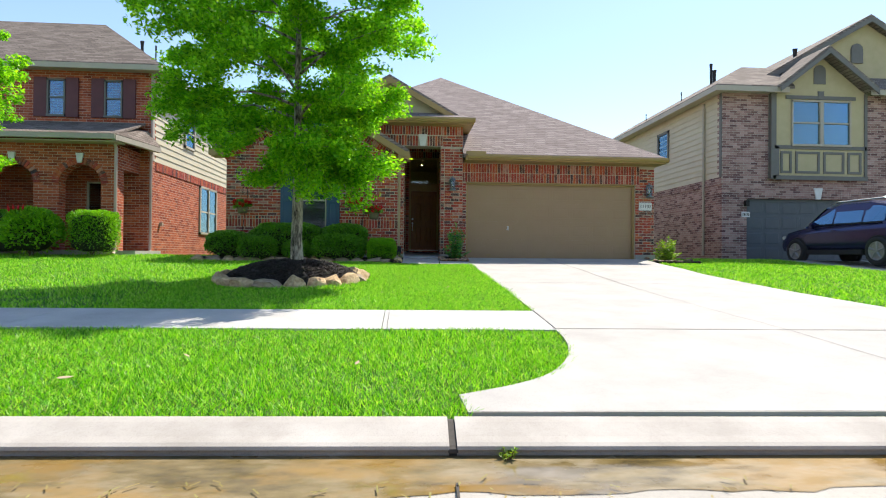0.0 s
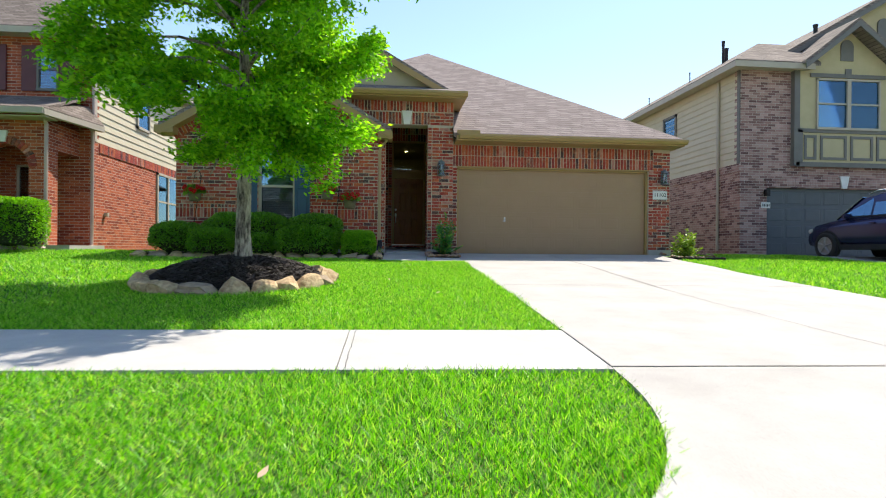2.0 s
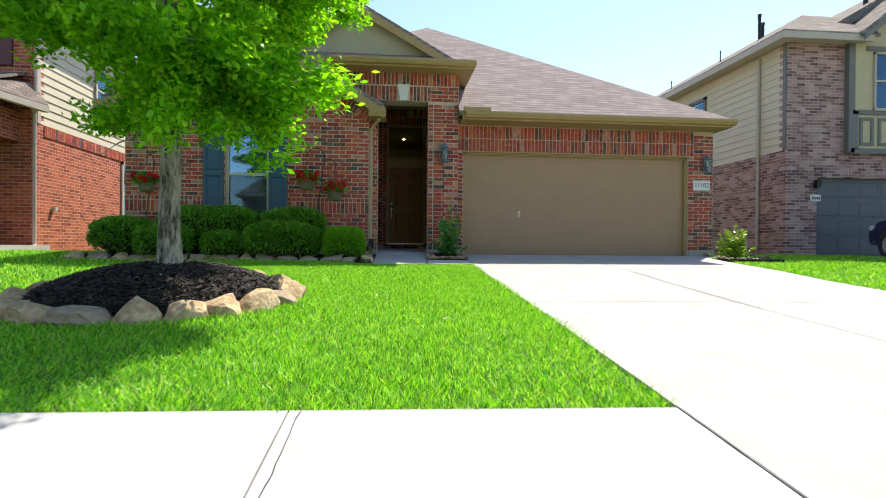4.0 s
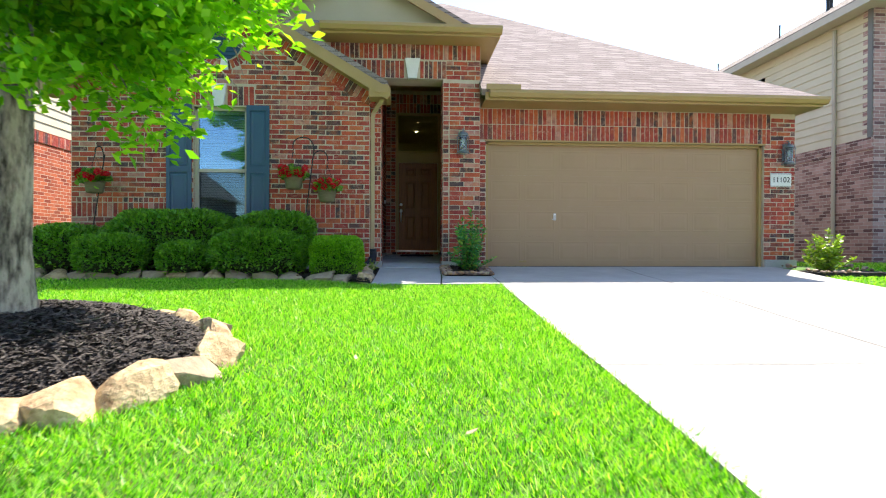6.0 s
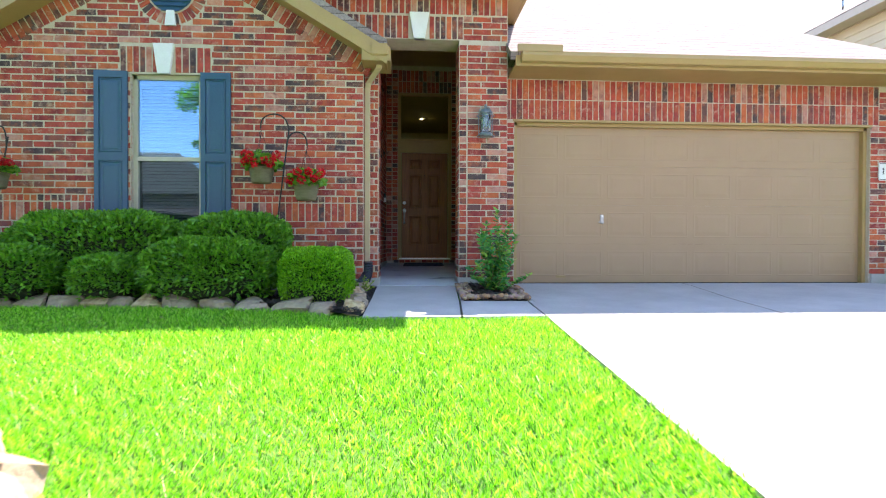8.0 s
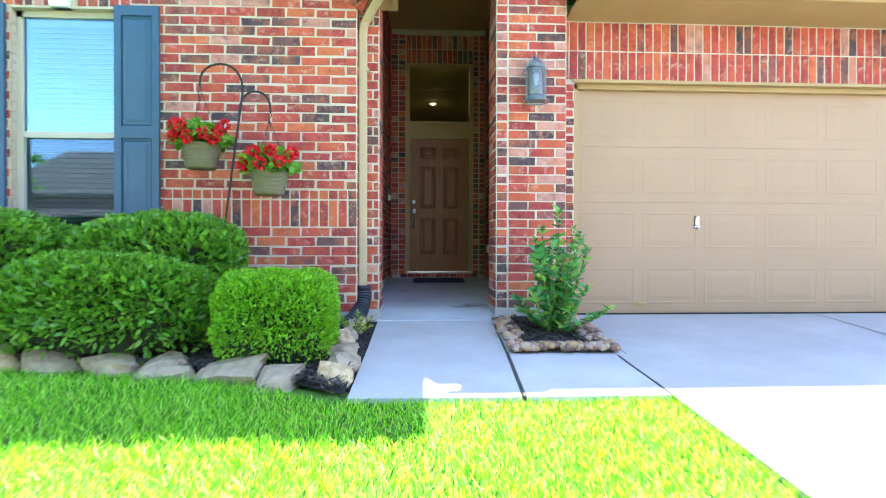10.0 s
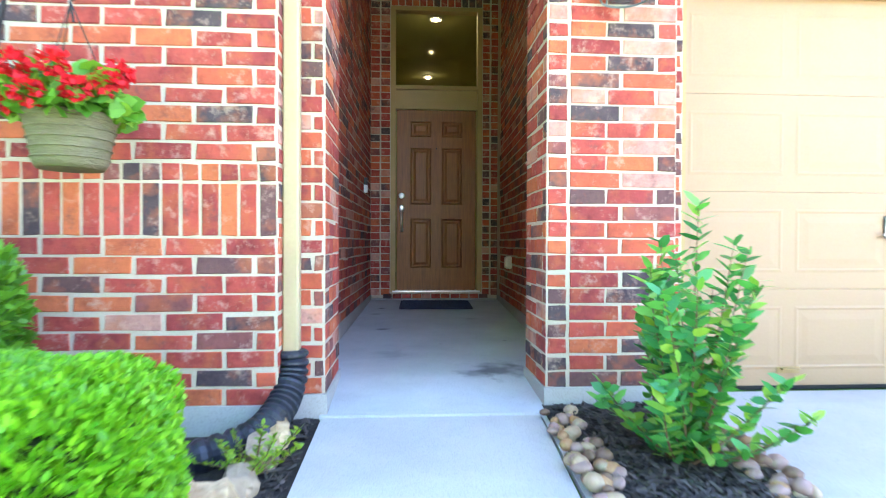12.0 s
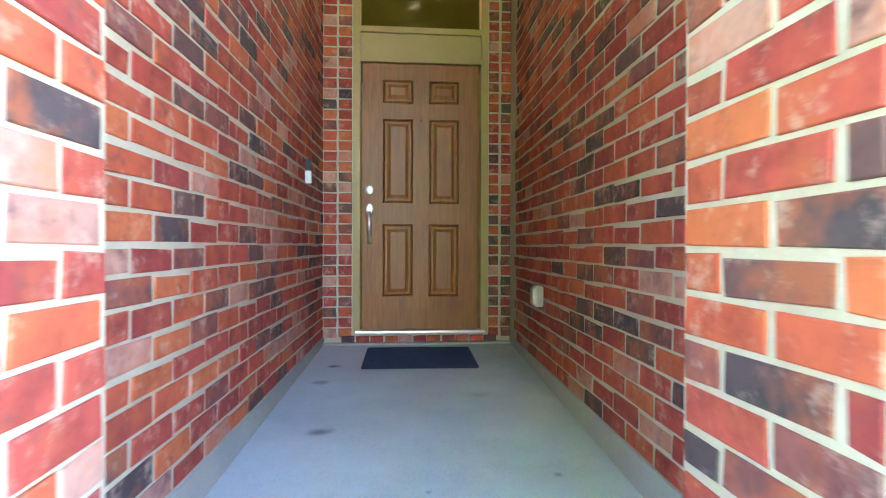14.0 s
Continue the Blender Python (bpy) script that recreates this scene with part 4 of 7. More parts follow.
# boxed return at the foot of the rake
for x0, x1 in ((0.36, 0.70), (-4.68, -4.26)):
    part("eave_return", box((x0, A - 0.33, zr(gr) - 0.25), (x1, B - 0.02, zr(gr) - 0.08), 0.006), M_TAN, roof_gable, "tan boxed eave return")

# entry roof: a low skirt with a sided gable behind it
ez = 4.93
roof_entry = roof("roof_entry", [[(-1.0, B - 0.45, ez), (2.46, B - 0.45, ez), (2.1, B + 0.2, ez + 0.30), (-1.0, B + 0.2, ez + 0.30)], [(2.46, B - 0.45, ez), (2.46, 21, ez), (2.1, 21, ez + 0.2), (2.1, B + 0.2, ez + 0.30)]], "dark shingle skirt roof over the entry", thick=0.05)
part("fascia", box((-0.9, B - 0.47, ez - 0.15), (2.46, B - 0.43, ez + 0.0), 0.004), M_TAN, roof_entry, "tan fascia")
part("fascia", box((2.42, B - 0.43, ez - 0.15), (2.46, 20.6, ez), 0.004), M_TAN, roof_entry, "tan fascia")
part("soffit", box((-0.9, B - 0.43, ez - 0.14), (2.42, B + 0.05, ez - 0.11)), M_TAN, roof_entry, "tan soffit")
part("soffit", box((2.19, B + 0.05, ez - 0.14), (2.42, 20.6, ez - 0.11)), M_TAN, roof_entry, "tan soffit")
ga, gx1, gz1 = 0.10, 2.02, 5.10
pitch = 0.56
gp = gz1 + (gx1 - ga) * pitch
gable_wall = tagged(part("wall_upper_gable", prism([(2 * ga - gx1, gz1 - 0.1), (gx1, gz1 - 0.1), (gx1 , gz1), (ga, gp), (2 * ga - gx1, gz1)], (B + 0.15, B + 0.35), 1), M_GABLE), "small tan sided gable above the entry", "wall", kind="structure")
roof_upper = roof("roof_upper_gable", [[(gx1 + 0.12, B - 0.05, gz1 - 0.02), (gx1 + 0.12, 21.5, gz1 - 0.02), (ga, 21.5, gp + 0.05), (ga, B - 0.05, gp + 0.05)], [(2 * ga - gx1 - 0.12, B - 0.05, gz1 - 0.02), (ga, B - 0.05, gp + 0.05), (ga, 21.5, gp + 0.05), (2 * ga - gx1 - 0.12, 21.5, gz1 - 0.02)]], "brown shingle roof of the upper gable")
for s in (1, -1):
    xa = ga + s * (gx1 + 0.12 - ga)
    part("rake_board", prism([(xa, gz1 - 0.10), (xa, gz1 - 0.26), (ga, gp - 0.20), (ga, gp - 0.03)], (B - 0.08, B - 0.04), 1), M_TAN, roof_upper, "tan rake board")

# garage eave: fascia, soffit, gutter
part("fascia", box((2.24, EV - 0.02, 3.80), (8.02, EV + 0.02, 3.93), 0.004), M_TAN, roof_main, "tan fascia")
part("soffit", box((2.24, EV + 0.02, 3.80), (8.0, C + 0.01, 3.83)), M_TAN, roof_main, "tan soffit")
part("soffit", box((7.90, C + 0.012, 3.80), (8.0, 27, 3.83)), M_TAN, roof_main, "tan soffit")
part("fascia", box((7.98, EV + 0.022, 3.80), (8.02, 27, 3.93), 0.004), M_TAN, roof_main, "tan fascia")
part("gutter", prism([(EV - 0.02, 3.95), (EV - 0.13, 3.95), (EV - 0.135, 3.90), (EV - 0.09, 3.84), (EV - 0.02, 3.83)], (2.30, 8.06), 0), M_TAN, roof_main, "tan metal gutter")
part("splash_guard", box((2.24, EV - 0.14, 3.94), (2.80, EV - 0.11, 4.03), 0.004), M_TAN, roof_main, "tan gutter splash guard")
part("gutter", prism([(B - 0.47, ez), (B - 0.58, ez), (B - 0.585, ez - 0.05), (B - 0.54, ez - 0.11), (B - 0.47, ez - 0.12)], (-0.4, 2.48), 0), M_TAN, roof_entry, "tan metal gutter")


# ---- the neighbours ----
M_LBRICK = far_brick("orange_red_brick", [(0.24, 0.05, 0.03), (0.42, 0.10, 0.05), (0.50, 0.13, 0.06)], (0.50, 0.36, 0.28))
M_RBRICK = far_brick("pale_mixed_brick", [(0.15, 0.078, 0.075), (0.33, 0.19, 0.165), (0.46, 0.30, 0.26)], (0.46, 0.39, 0.34))
M_DKRED = plain("dark_red_shutter", (0.09, 0.018, 0.02), (0.13, 0.028, 0.03), 4, 0.5)
M_LROOF = shingles("brown_shingles", (0.15, 0.12, 0.10), (0.25, 0.205, 0.175))
M_RROOF = shingles("tan_shingles", (0.19, 0.155, 0.13), (0.31, 0.26, 0.22))
M_STUCCO = plain("yellow_stucco", (0.44, 0.38, 0.22), (0.52, 0.45, 0.27), 3, 0.9, bump=0.4)
M_GREY = plain("grey_trim", (0.13, 0.125, 0.11), (0.17, 0.16, 0.145), 4, 0.6)
M_BEIGE = plain("beige_trim", (0.40, 0.35, 0.27), (0.47, 0.41, 0.32), 4, 0.6)
M_SLATE = plain("slate_garage_paint", (0.075, 0.085, 0.095), (0.10, 0.11, 0.12), 3, 0.5)
M_PINKPIPE = plain("pale_downspout", (0.42, 0.31, 0.27), (0.50, 0.38, 0.33), 4, 0.5)
M_FARPANE = mirror_glass("far_window_glass", 0.10)


def lap_siding(bm, x, y0, y1, z0, z1, out, lap=0.2):
    """Horizontal lap boards on a wall of constant x: each leans out at its foot."""
    z = z0
    while z < z1:
        t = min(z + lap, z1)
        prism([(x + out * 0.03, z), (x + out * 0.008, t), (x, t), (x, z)], (y0, y1), 1, bm)
        z += lap


def flat_window(name, x0, x1, y, z0, z1, house, frame_mat, mullions=(), mid=True, blinds=0.5):
    """A window on a wall that looks to -y: frame, sash rail, panes, blind behind, and a dark sheet as the unlit room.
    """
    w = part(name, boxes(((x0, y - 0.04, z0), (x0 + 0.05, y + 0.05, z1)), ((x1 - 0.05, y - 0.04, z0), (x1, y + 0.05, z1)), ((x0, y - 0.04, z1 - 0.05), (x1, y + 0.05, z1)), ((x0, y - 0.06, z0 - 0.03), (x1, y + 0.05, z0 + 0.04)), *((((x0 + 0.05, y - 0.03, (z0 + z1) / 2 - 0.025), (x1 - 0.05, y + 0.04, (z0 + z1) / 2 + 0.025)),) if mid else ()), *(((m - 0.06, y - 0.05, z0), (m + 0.06, y + 0.05, z1)) for m in mullions)), frame_mat, house)
    part("pane", box((x0 + 0.05, y + 0.01, z0 + 0.04), (x1 - 0.05, y + 0.016, z1 - 0.05)), M_FARPANE, w)
    part("blind", box((x0 + 0.05, y + 0.03, z0 + (z1 - z0) * blinds), (x1 - 0.05, y + 0.04, z1 - 0.05)), M_BLIND, w)
    # A dark sheet just behind the pane stands in for the unlit room.
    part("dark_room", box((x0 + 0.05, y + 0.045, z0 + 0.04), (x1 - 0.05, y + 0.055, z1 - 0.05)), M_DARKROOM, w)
    return w


def each(name, pairs, material, parent, label=""):
    for lo, hi in pairs:
        part(name, box(lo, hi), material, parent, label)


# two-storey house to the west
H = thing("brick_house", (0, 0, 0), "two storey orange red brick house with arched porch and cream siding", "house", "neighbouring houses")
LX, LY = -7.31, 18.4
each("wall", (((-19, LY, 0.9), (LX, LY + 0.3, 6.75)), ((LX - 0.3, LY + 0.3, 0.9), (LX, 31, 4.0)), ((-19, 30.7, 0.9), (LX - 0.3, 31, 6.75))), M_LBRICK, H, "orange red brick wall")
bm = boxes(((LX - 0.3, LY + 0.3, 4.0), (LX - 0.02, 31, 6.75)))
lap_siding(bm, LX - 0.02, LY + 0.12, 31, 4.0, 6.7, 1)
part("siding", bm, M_SIDING, H, "cream lap siding")
bm = bmesh.new()
y = LY + 0.3
while y < 30.5:
    add_box(bm, (LX - 0.02, y, 3.73), (LX + 0.022, y + 0.07, 3.98))
    y += 0.08
part("soldier_band", bm, M_BRICK, H, "projecting dark red soldier course")
part("corner_board", box((LX - 0.1, LY + 0.02, 4.0), (LX + 0.03, LY + 0.14, 6.75)), M_BEIGE, H)
# porch: pierced front wall with two round arches
PXR, PYF = -7.66, 16.9
def arch_outline(cx, r, zs, n=12):
    return [(cx + r * math.cos(math.pi * i / n), zs + r * math.sin(math.pi * i / n) * 0.95) for i in range(n + 1)]
outline = [(PXR, 1.0), (PXR, 4.22), (-19, 4.22), (-19, 1.0)]
for cx in (-14.6, -12.6, -10.45, -8.62):
    outline += [(cx - 0.57, 1.0)] + arch_outline(cx, 0.57, 3.08)[::-1] + [(cx + 0.57, 1.0)]
part("porch_wall", prism(outline, (PYF, PYF + 0.32), 1), M_LBRICK, H, "arched brick porch wall")
part("porch_pier", boxes(((PXR - 0.32, PYF + 0.32, 1.0), (PXR, PYF + 0.5, 4.22)), ((PXR - 0.32, PYF + 0.5, 3.55), (PXR, LY, 4.22))), M_LBRICK, H)
for cx in (-10.45, -8.62):
    bm = bmesh.new()
    for i in range(22):
        a = math.pi * (i + 0.5) / 22
        d, t = Vector((math.cos(a), 0, math.sin(a) * 0.95)), Vector((-math.sin(a), 0, math.cos(a)))
        q = [Vector((cx, PYF - 0.02, 3.08)) + d * r + t * s * 0.034 for r, s in ((0.57, -1), (0.57, 1), (0.76, 1.2), (0.76, -1.2))]
        lo = [bm.verts.new(v) for v in q]
        hi = [bm.verts.new(v + Vector((0, 0.05, 0))) for v in q]
        bm.faces.new(lo)
        for k in range(4):
            bm.faces.new((lo[(k + 1) % 4], lo[k], hi[k], hi[(k + 1) % 4]))
    part("arch_bricks", bm, M_BRICK, H, "ring of arch bricks")
    part("keystone", prism([(cx - 0.06, 3.66), (cx + 0.06, 3.66), (cx + 0.10, 3.93), (cx - 0.10, 3.93)], (PYF - 0.06, PYF + 0.02), 1), M_WHITE, H, "white keystone")
part("porch_floor", box((-19, 16.7, 0.9), (-7.0, LY, 1.18)), M_WALK, H)
bm = bmesh.new()
slope(bm, [(-19, 16.4, 4.42), (-7.4, 16.4, 4.42), (-7.5, LY, 5.15), (-19, LY, 5.15)], 0.06)
slope(bm, [(-7.4, 16.4, 4.42), (-7.05, 18.42, 4.42), (-7.4, LY + 0.02, 4.9), (-8.3, LY, 5.15)], 0.06)
part("porch_roof", bm, M_LROOF, H, "dark shingle porch roof")
each("porch_gutter", (((-19, 16.33, 4.26), (-7.42, 16.45, 4.40)), ((-7.5, 16.45, 4.24), (-7.38, 16.5, 4.38)), ((-19, 16.45, 4.2), (-7.42, 16.95, 4.23))), M_BEIGE, H, "beige gutter")
part("side_gutter", prism([(-7.52, 16.40), (-7.40, 16.36), (-7.02, 18.40), (-7.14, 18.44)], (4.24, 4.38), 2), M_BEIGE, H, "beige gutter")
for wx in (-10.155, -8.46):
    flat_window("window", wx - 0.27, wx + 0.27, LY - 0.02, 5.32, 6.46, H, M_GREY, blinds=0.5)
    for s in (-1, 1):
        part("shutter", box((wx + s * 0.47 - 0.19, LY - 0.05, 5.28), (wx + s * 0.47 + 0.19, LY, 6.5), 0.01), M_DKRED, H, "dark red shutter")
flat_window("window", -9.2, -8.2, LY - 0.02, 1.5, 3.3, H, M_BEIGE)
# side window, tall
w = part("window", boxes(((LX - 0.02, 22.6, 1.85), (LX + 0.05, 22.7, 3.72)), ((LX - 0.02, 24.5, 1.85), (LX + 0.05, 24.6, 3.72)), ((LX - 0.02, 23.55, 1.85), (LX + 0.05, 23.65, 3.72)), ((LX - 0.02, 22.6, 3.64), (LX + 0.05, 24.6, 3.72)), ((LX - 0.02, 22.6, 1.85), (LX + 0.05, 24.6, 1.93)), ((LX - 0.02, 22.6, 2.7), (LX + 0.04, 24.6, 2.76))), M_BEIGE, H)
part("pane", box((LX + 0.005, 22.7, 1.93), (LX + 0.012, 24.5, 3.64)), M_FARPANE, w)
w = part("window", boxes(((LX, 21.0, 4.9), (LX + 0.06, 21.08, 6.1)), ((LX, 21.9, 4.9), (LX + 0.06, 21.98, 6.1)), ((LX, 21.0, 6.02), (LX + 0.06, 21.98, 6.1)), ((LX, 21.0, 4.9), (LX + 0.06, 21.98, 4.98)), ((LX, 21.0, 5.46), (LX + 0.05, 21.98, 5.52))), M_BEIGE, H)
part("pane", box((LX + 0.012, 21.08, 4.98), (LX + 0.02, 21.9, 6.02)), M_FARPANE, w)
bm = bmesh.new()
rz = 6.86
a0, a1, r0, r1 = (-19, 17.9, rz), (-6.85, 17.9, rz), (-19, 21.2, rz + 2.4), (-10.15, 21.2, rz + 2.4)
slope(bm, [a0, a1, r1, r0])
slope(bm, [a1, (-6.85, 31.4, rz), (-10.15, 28, rz + 2.4), r1])
part("roof", bm, M_LROOF, H, "brown shingle hip roof")
each("eave", (((-19, 17.86, rz - 0.2), (-6.83, 17.9, rz - 0.04)), ((-6.87, 17.9, rz - 0.2), (-6.83, 31.4, rz - 0.04)), ((-19, 17.9, rz - 0.14), (-6.87, LY + 0.02, rz - 0.1)), ((LX, LY, rz - 0.14), (-6.87, 31.4, rz - 0.1))), M_BEIGE, H, "beige eave")
for x, y, z, h, r in ((-10.9, 21.3, 8.7, 0.25, 0.09), (-8.3, 19.9, 7.9, 0.35, 0.07), (-7.6, 19.3, 7.4, 0.5, 0.03)):
    part("roof_vent", tube([(x, y, z - 0.2), (x, y, z + h * 0.6), (x, y, z + h)], [r * 0.7, r * 0.7, r], 10), M_BLACK, H)
for x, y, z in ((-7.60, 16.80, 4.2), (LX + 0.02, LY - 0.08, 4.3)):
    part("downspout", tube([(x, y - 0.12, z + 0.05), (x, y, z - 0.1), (x, y, 1.2), (x + 0.05, y - 0.2, 1.08)], 0.045, 8), M_PINKPIPE, H, "pale pink downspout")
part("downspout", tube([(LX + 0.03, LY - 0.06, 6.7), (LX + 0.03, LY - 0.06, 4.4)], 0.04, 8), M_PINKPIPE, H)
part("hose_bib", boxes(((LX, 19.0, 2.0), (LX + 0.1, 19.1, 2.1))), M_BEIGE, H)

# two-storey house to the east
R = thing("brick_house", (0, 0, 0), "two storey pale mixed brick house with yellow stucco bay and siding", "house", "neighbouring houses")
RX, RY = 11.25, 18.5
each("wall", (((RX, RY, 0.9), (12.12, RY + 0.3, 6.75)), ((12.12, RY, 3.85), (13.05, RY + 0.3, 6.75)), ((12.12, RY, 3.13), (17.2, RY + 0.3, 3.85)), ((16.3, RY, 3.85), (19.5, RY + 0.3, 6.75)), ((17.2, RY, 0.9), (19.5, RY + 0.3, 3.85)), ((RX, RY + 0.3, 0.9), (RX + 0.3, 31, 3.86))), M_RBRICK, R, "pale mixed brick wall")
bm = boxes(((RX + 0.02, RY + 0.3, 3.86), (RX + 0.3, 31, 6.75)))
lap_siding(bm, RX + 0.02, RY + 0.14, 31, 3.86, 6.7, -1)
part("siding", bm, M_SIDING, R, "cream lap siding")
bm = bmesh.new()
y = RY + 0.02
while y < 30.5:
    add_box(bm, (RX - 0.02, y, 3.6), (RX + 0.02, y + 0.07, 3.85))
    y += 0.08
part("soldier_band", bm, M_RBRICK, R)
part("corner_board", box((RX - 0.03, RY + 0.02, 3.86), (RX + 0.1, RY + 0.14, 6.75)), M_GREY, R)
part("downspout", tube([(RX - 0.05, 19.6, 6.6), (RX - 0.05, 19.6, 1.2)], 0.045, 8), M_BEIGE, R, "beige downspout")
w = part("window", boxes(((RX - 0.05, 22.3, 4.95), (RX + 0.02, 22.4, 6.25)), ((RX - 0.05, 23.2, 4.95), (RX + 0.02, 23.3, 6.25)), ((RX - 0.05, 22.3, 6.15), (RX + 0.02, 23.3, 6.25)), ((RX - 0.05, 22.3, 4.95), (RX + 0.02, 23.3, 5.05))), M_GREY, R)
part("pane", box((RX - 0.012, 22.4, 5.05), (RX - 0.005, 23.2, 6.15)), M_FARPANE, w)
# bay
BY = RY - 0.12
part("bay_wall", boxes(((13.06, BY, 3.86), (16.3, RY + 0.2, 6.75))), M_STUCCO, R, "yellow stucco bay")
part("bay_gable", prism([(13.06, 6.75), (16.3, 6.75), (16.0, 6.95), (14.6, 8.05), (13.2, 6.95)], (BY, RY + 0.2), 1), M_STUCCO, R)
each("bay_trim", (((12.88, BY - 0.04, 3.80), (13.06, RY, 6.75)), ((13.0, BY - 0.04, 4.82), (16.3, BY, 4.94)), ((12.95, BY - 0.04, 3.78), (16.35, BY, 3.92)), ((16.22, BY - 0.04, 3.9), (16.32, BY, 6.75)), ((13.06, BY - 0.04, 3.9), (13.16, BY, 4.9)), ((13.4, BY - 0.035, 6.52), (15.9, BY, 6.64)), ((14.55, BY - 0.04, 6.52), (14.75, BY, 6.8))), M_GREY, R, "grey trim boards")
for x0, x1 in ((13.22, 13.62), (13.75, 14.62), (14.75, 15.5), (15.62, 16.12)):
    part("panel_frame", boxes(((x0, BY - 0.03, 4.0), (x0 + 0.08, BY - 0.002, 4.74)), ((x1 - 0.08, BY - 0.03, 4.0), (x1, BY - 0.002, 4.74)), ((x0 + 0.08, BY - 0.03, 4.66), (x1 - 0.08, BY - 0.002, 4.74)), ((x0 + 0.08, BY - 0.03, 4.0), (x1 - 0.08, BY - 0.002, 4.08))), M_GREY, R)
flat_window("window", 13.6, 15.72, BY - 0.02, 4.95, 6.48, R, M_BEIGE, (14.66,), blinds=0.5)
part("vent", prism([(14.40, 7.05), (14.82, 7.05)] + arch_outline(14.61, 0.21, 7.5, 8), (BY - 0.03, BY), 1), M_GREY, R, "arched grey gable vent")
gar = part("garage_door", box((12.12, RY + 0.12, 1.0), (17.2, RY + 0.18, 3.13)), M_SLATE, R, "closed slate grey garage door")
for i in range(4):
    for k in range(8):
        bm = bmesh.new()
        raised_panel(bm, 12.2 + k * 0.625, 12.2 + k * 0.625 + 0.55, 1.06 + i * 0.52, 1.06 + i * 0.52 + 0.42, RY + 0.12)
        part("raised_panel", bm, M_SLATE, gar)
bm = bmesh.new()
for i in range(64):
    x = 12.1 + i * 0.08
    h = 0.10 * (1 - ((x - 14.65) / 2.55) ** 2)
    prism([(x, 3.13 + h * 0.3), (x + 0.07, 3.13 + h * 0.3), (x + 0.07 + (x - 14.65) * 0.02, 3.40 + h), (x + (x - 14.65) * 0.02, 3.40 + h)], (RY - 0.025, RY + 0.02), 1, bm)
part("arch_bricks", bm, M_RBRICK, R, "shallow arch of bricks over the garage door")
part("keystone", prism([(14.56, 3.14), (14.72, 3.14), (14.80, 3.52), (14.48, 3.52)], (RY - 0.06, RY), 1), M_WHITE, R, "white keystone")
part("wall_sign", box((11.92, RY - 0.03, 2.50), (12.22, RY, 2.68), 0.008), M_WHITE, R, "white house number plate")
part("number_bars", boxes(*(((11.96 + i * 0.05, RY - 0.034, 2.55), (11.985 + i * 0.05, RY - 0.03, 2.63)) for i in range(5))), M_BLACK, R)
part("wall_lantern", boxes(((12.0, RY - 0.16, 2.86), (12.12, RY - 0.04, 3.06))), M_BLACK, R, "small dark wall lantern")
# roofs
bm = bmesh.new()
ez2 = 6.86
slope(bm, [(10.8, 18.05, ez2), (13.5, 18.05, ez2), (14.6, 20.25, 8.2), (13.0, 20.25, 8.2)])
slope(bm, [(10.8, 18.05, ez2), (13.0, 20.25, 8.2), (13.0, 29.3, 8.2), (10.8, 31.5, ez2)])
slope(bm, [(13.0, 20.25, 8.2), (19.0, 20.25, 8.2), (19.0, 29.3, 8.2), (13.0, 29.3, 8.2)])
slope(bm, [(12.9, 17.9, 6.88), (14.61, 17.9, 8.22), (14.61, 21.5, 8.22), (12.9, 21.5, 6.88)])
slope(bm, [(14.61, 17.9, 8.22), (16.35, 17.9, 6.88), (16.35, 21.5, 6.88), (14.61, 21.5, 8.22)])
slope(bm, [(13.2, 19.3, 7.55), (17.3, 19.3, 9.95), (17.3, 28, 9.95), (13.2, 28, 7.55)])
slope(bm, [(17.3, 19.3, 9.95), (21.4, 19.3, 7.55), (21.4, 28, 7.55), (17.3, 28, 9.95)])
slope(bm, [(16.3, 18.05, ez2), (20.0, 18.05, ez2), (20.0, 19.9, 7.9), (16.3, 19.9, 7.9)])
part("roof", bm, M_RROOF, R, "pale brown shingle roof with gables")
part("upper_gable", prism([(13.9, 7.3), (20.7, 7.3), (20.7, 7.75), (17.3, 9.75), (13.9, 7.75)], (19.6, 19.9), 1), M_STUCCO, R, "yellow stucco upper gable")
part("vent", prism([(16.75, 8.25), (17.2, 8.25)] + arch_outline(16.975, 0.225, 8.75, 8), (19.55, 19.6), 1), M_GREY, R, "arched grey gable vent")
for (xa, za), (xb, zb), yy in (((12.9, 6.78), (14.61, 8.12), 17.86), ((16.35, 6.78), (14.61, 8.12), 17.86), ((13.2, 7.45), (17.3, 9.85), 19.26), ((21.4, 7.45), (17.3, 9.85), 19.26)):
    part("rake_board", prism([(xa, za), (xa, za - 0.16), (xb, zb - 0.18), (xb, zb)], (yy, yy + 0.05), 1), M_GREY, R)
each("eave", (((10.76, 18.02, ez2 - 0.22), (13.3, 18.06, ez2 - 0.05)), ((10.76, 18.06, ez2 - 0.22), (10.8, 31.5, ez2 - 0.05)), ((10.8, 18.06, ez2 - 0.16), (13.3, RY, ez2 - 0.12)), ((10.8, RY, ez2 - 0.16), (RX, 31.5, ez2 - 0.12)), ((16.2, 18.02, ez2 - 0.22), (20, 18.06, ez2 - 0.05))), M_BEIGE, R, "brown eave")
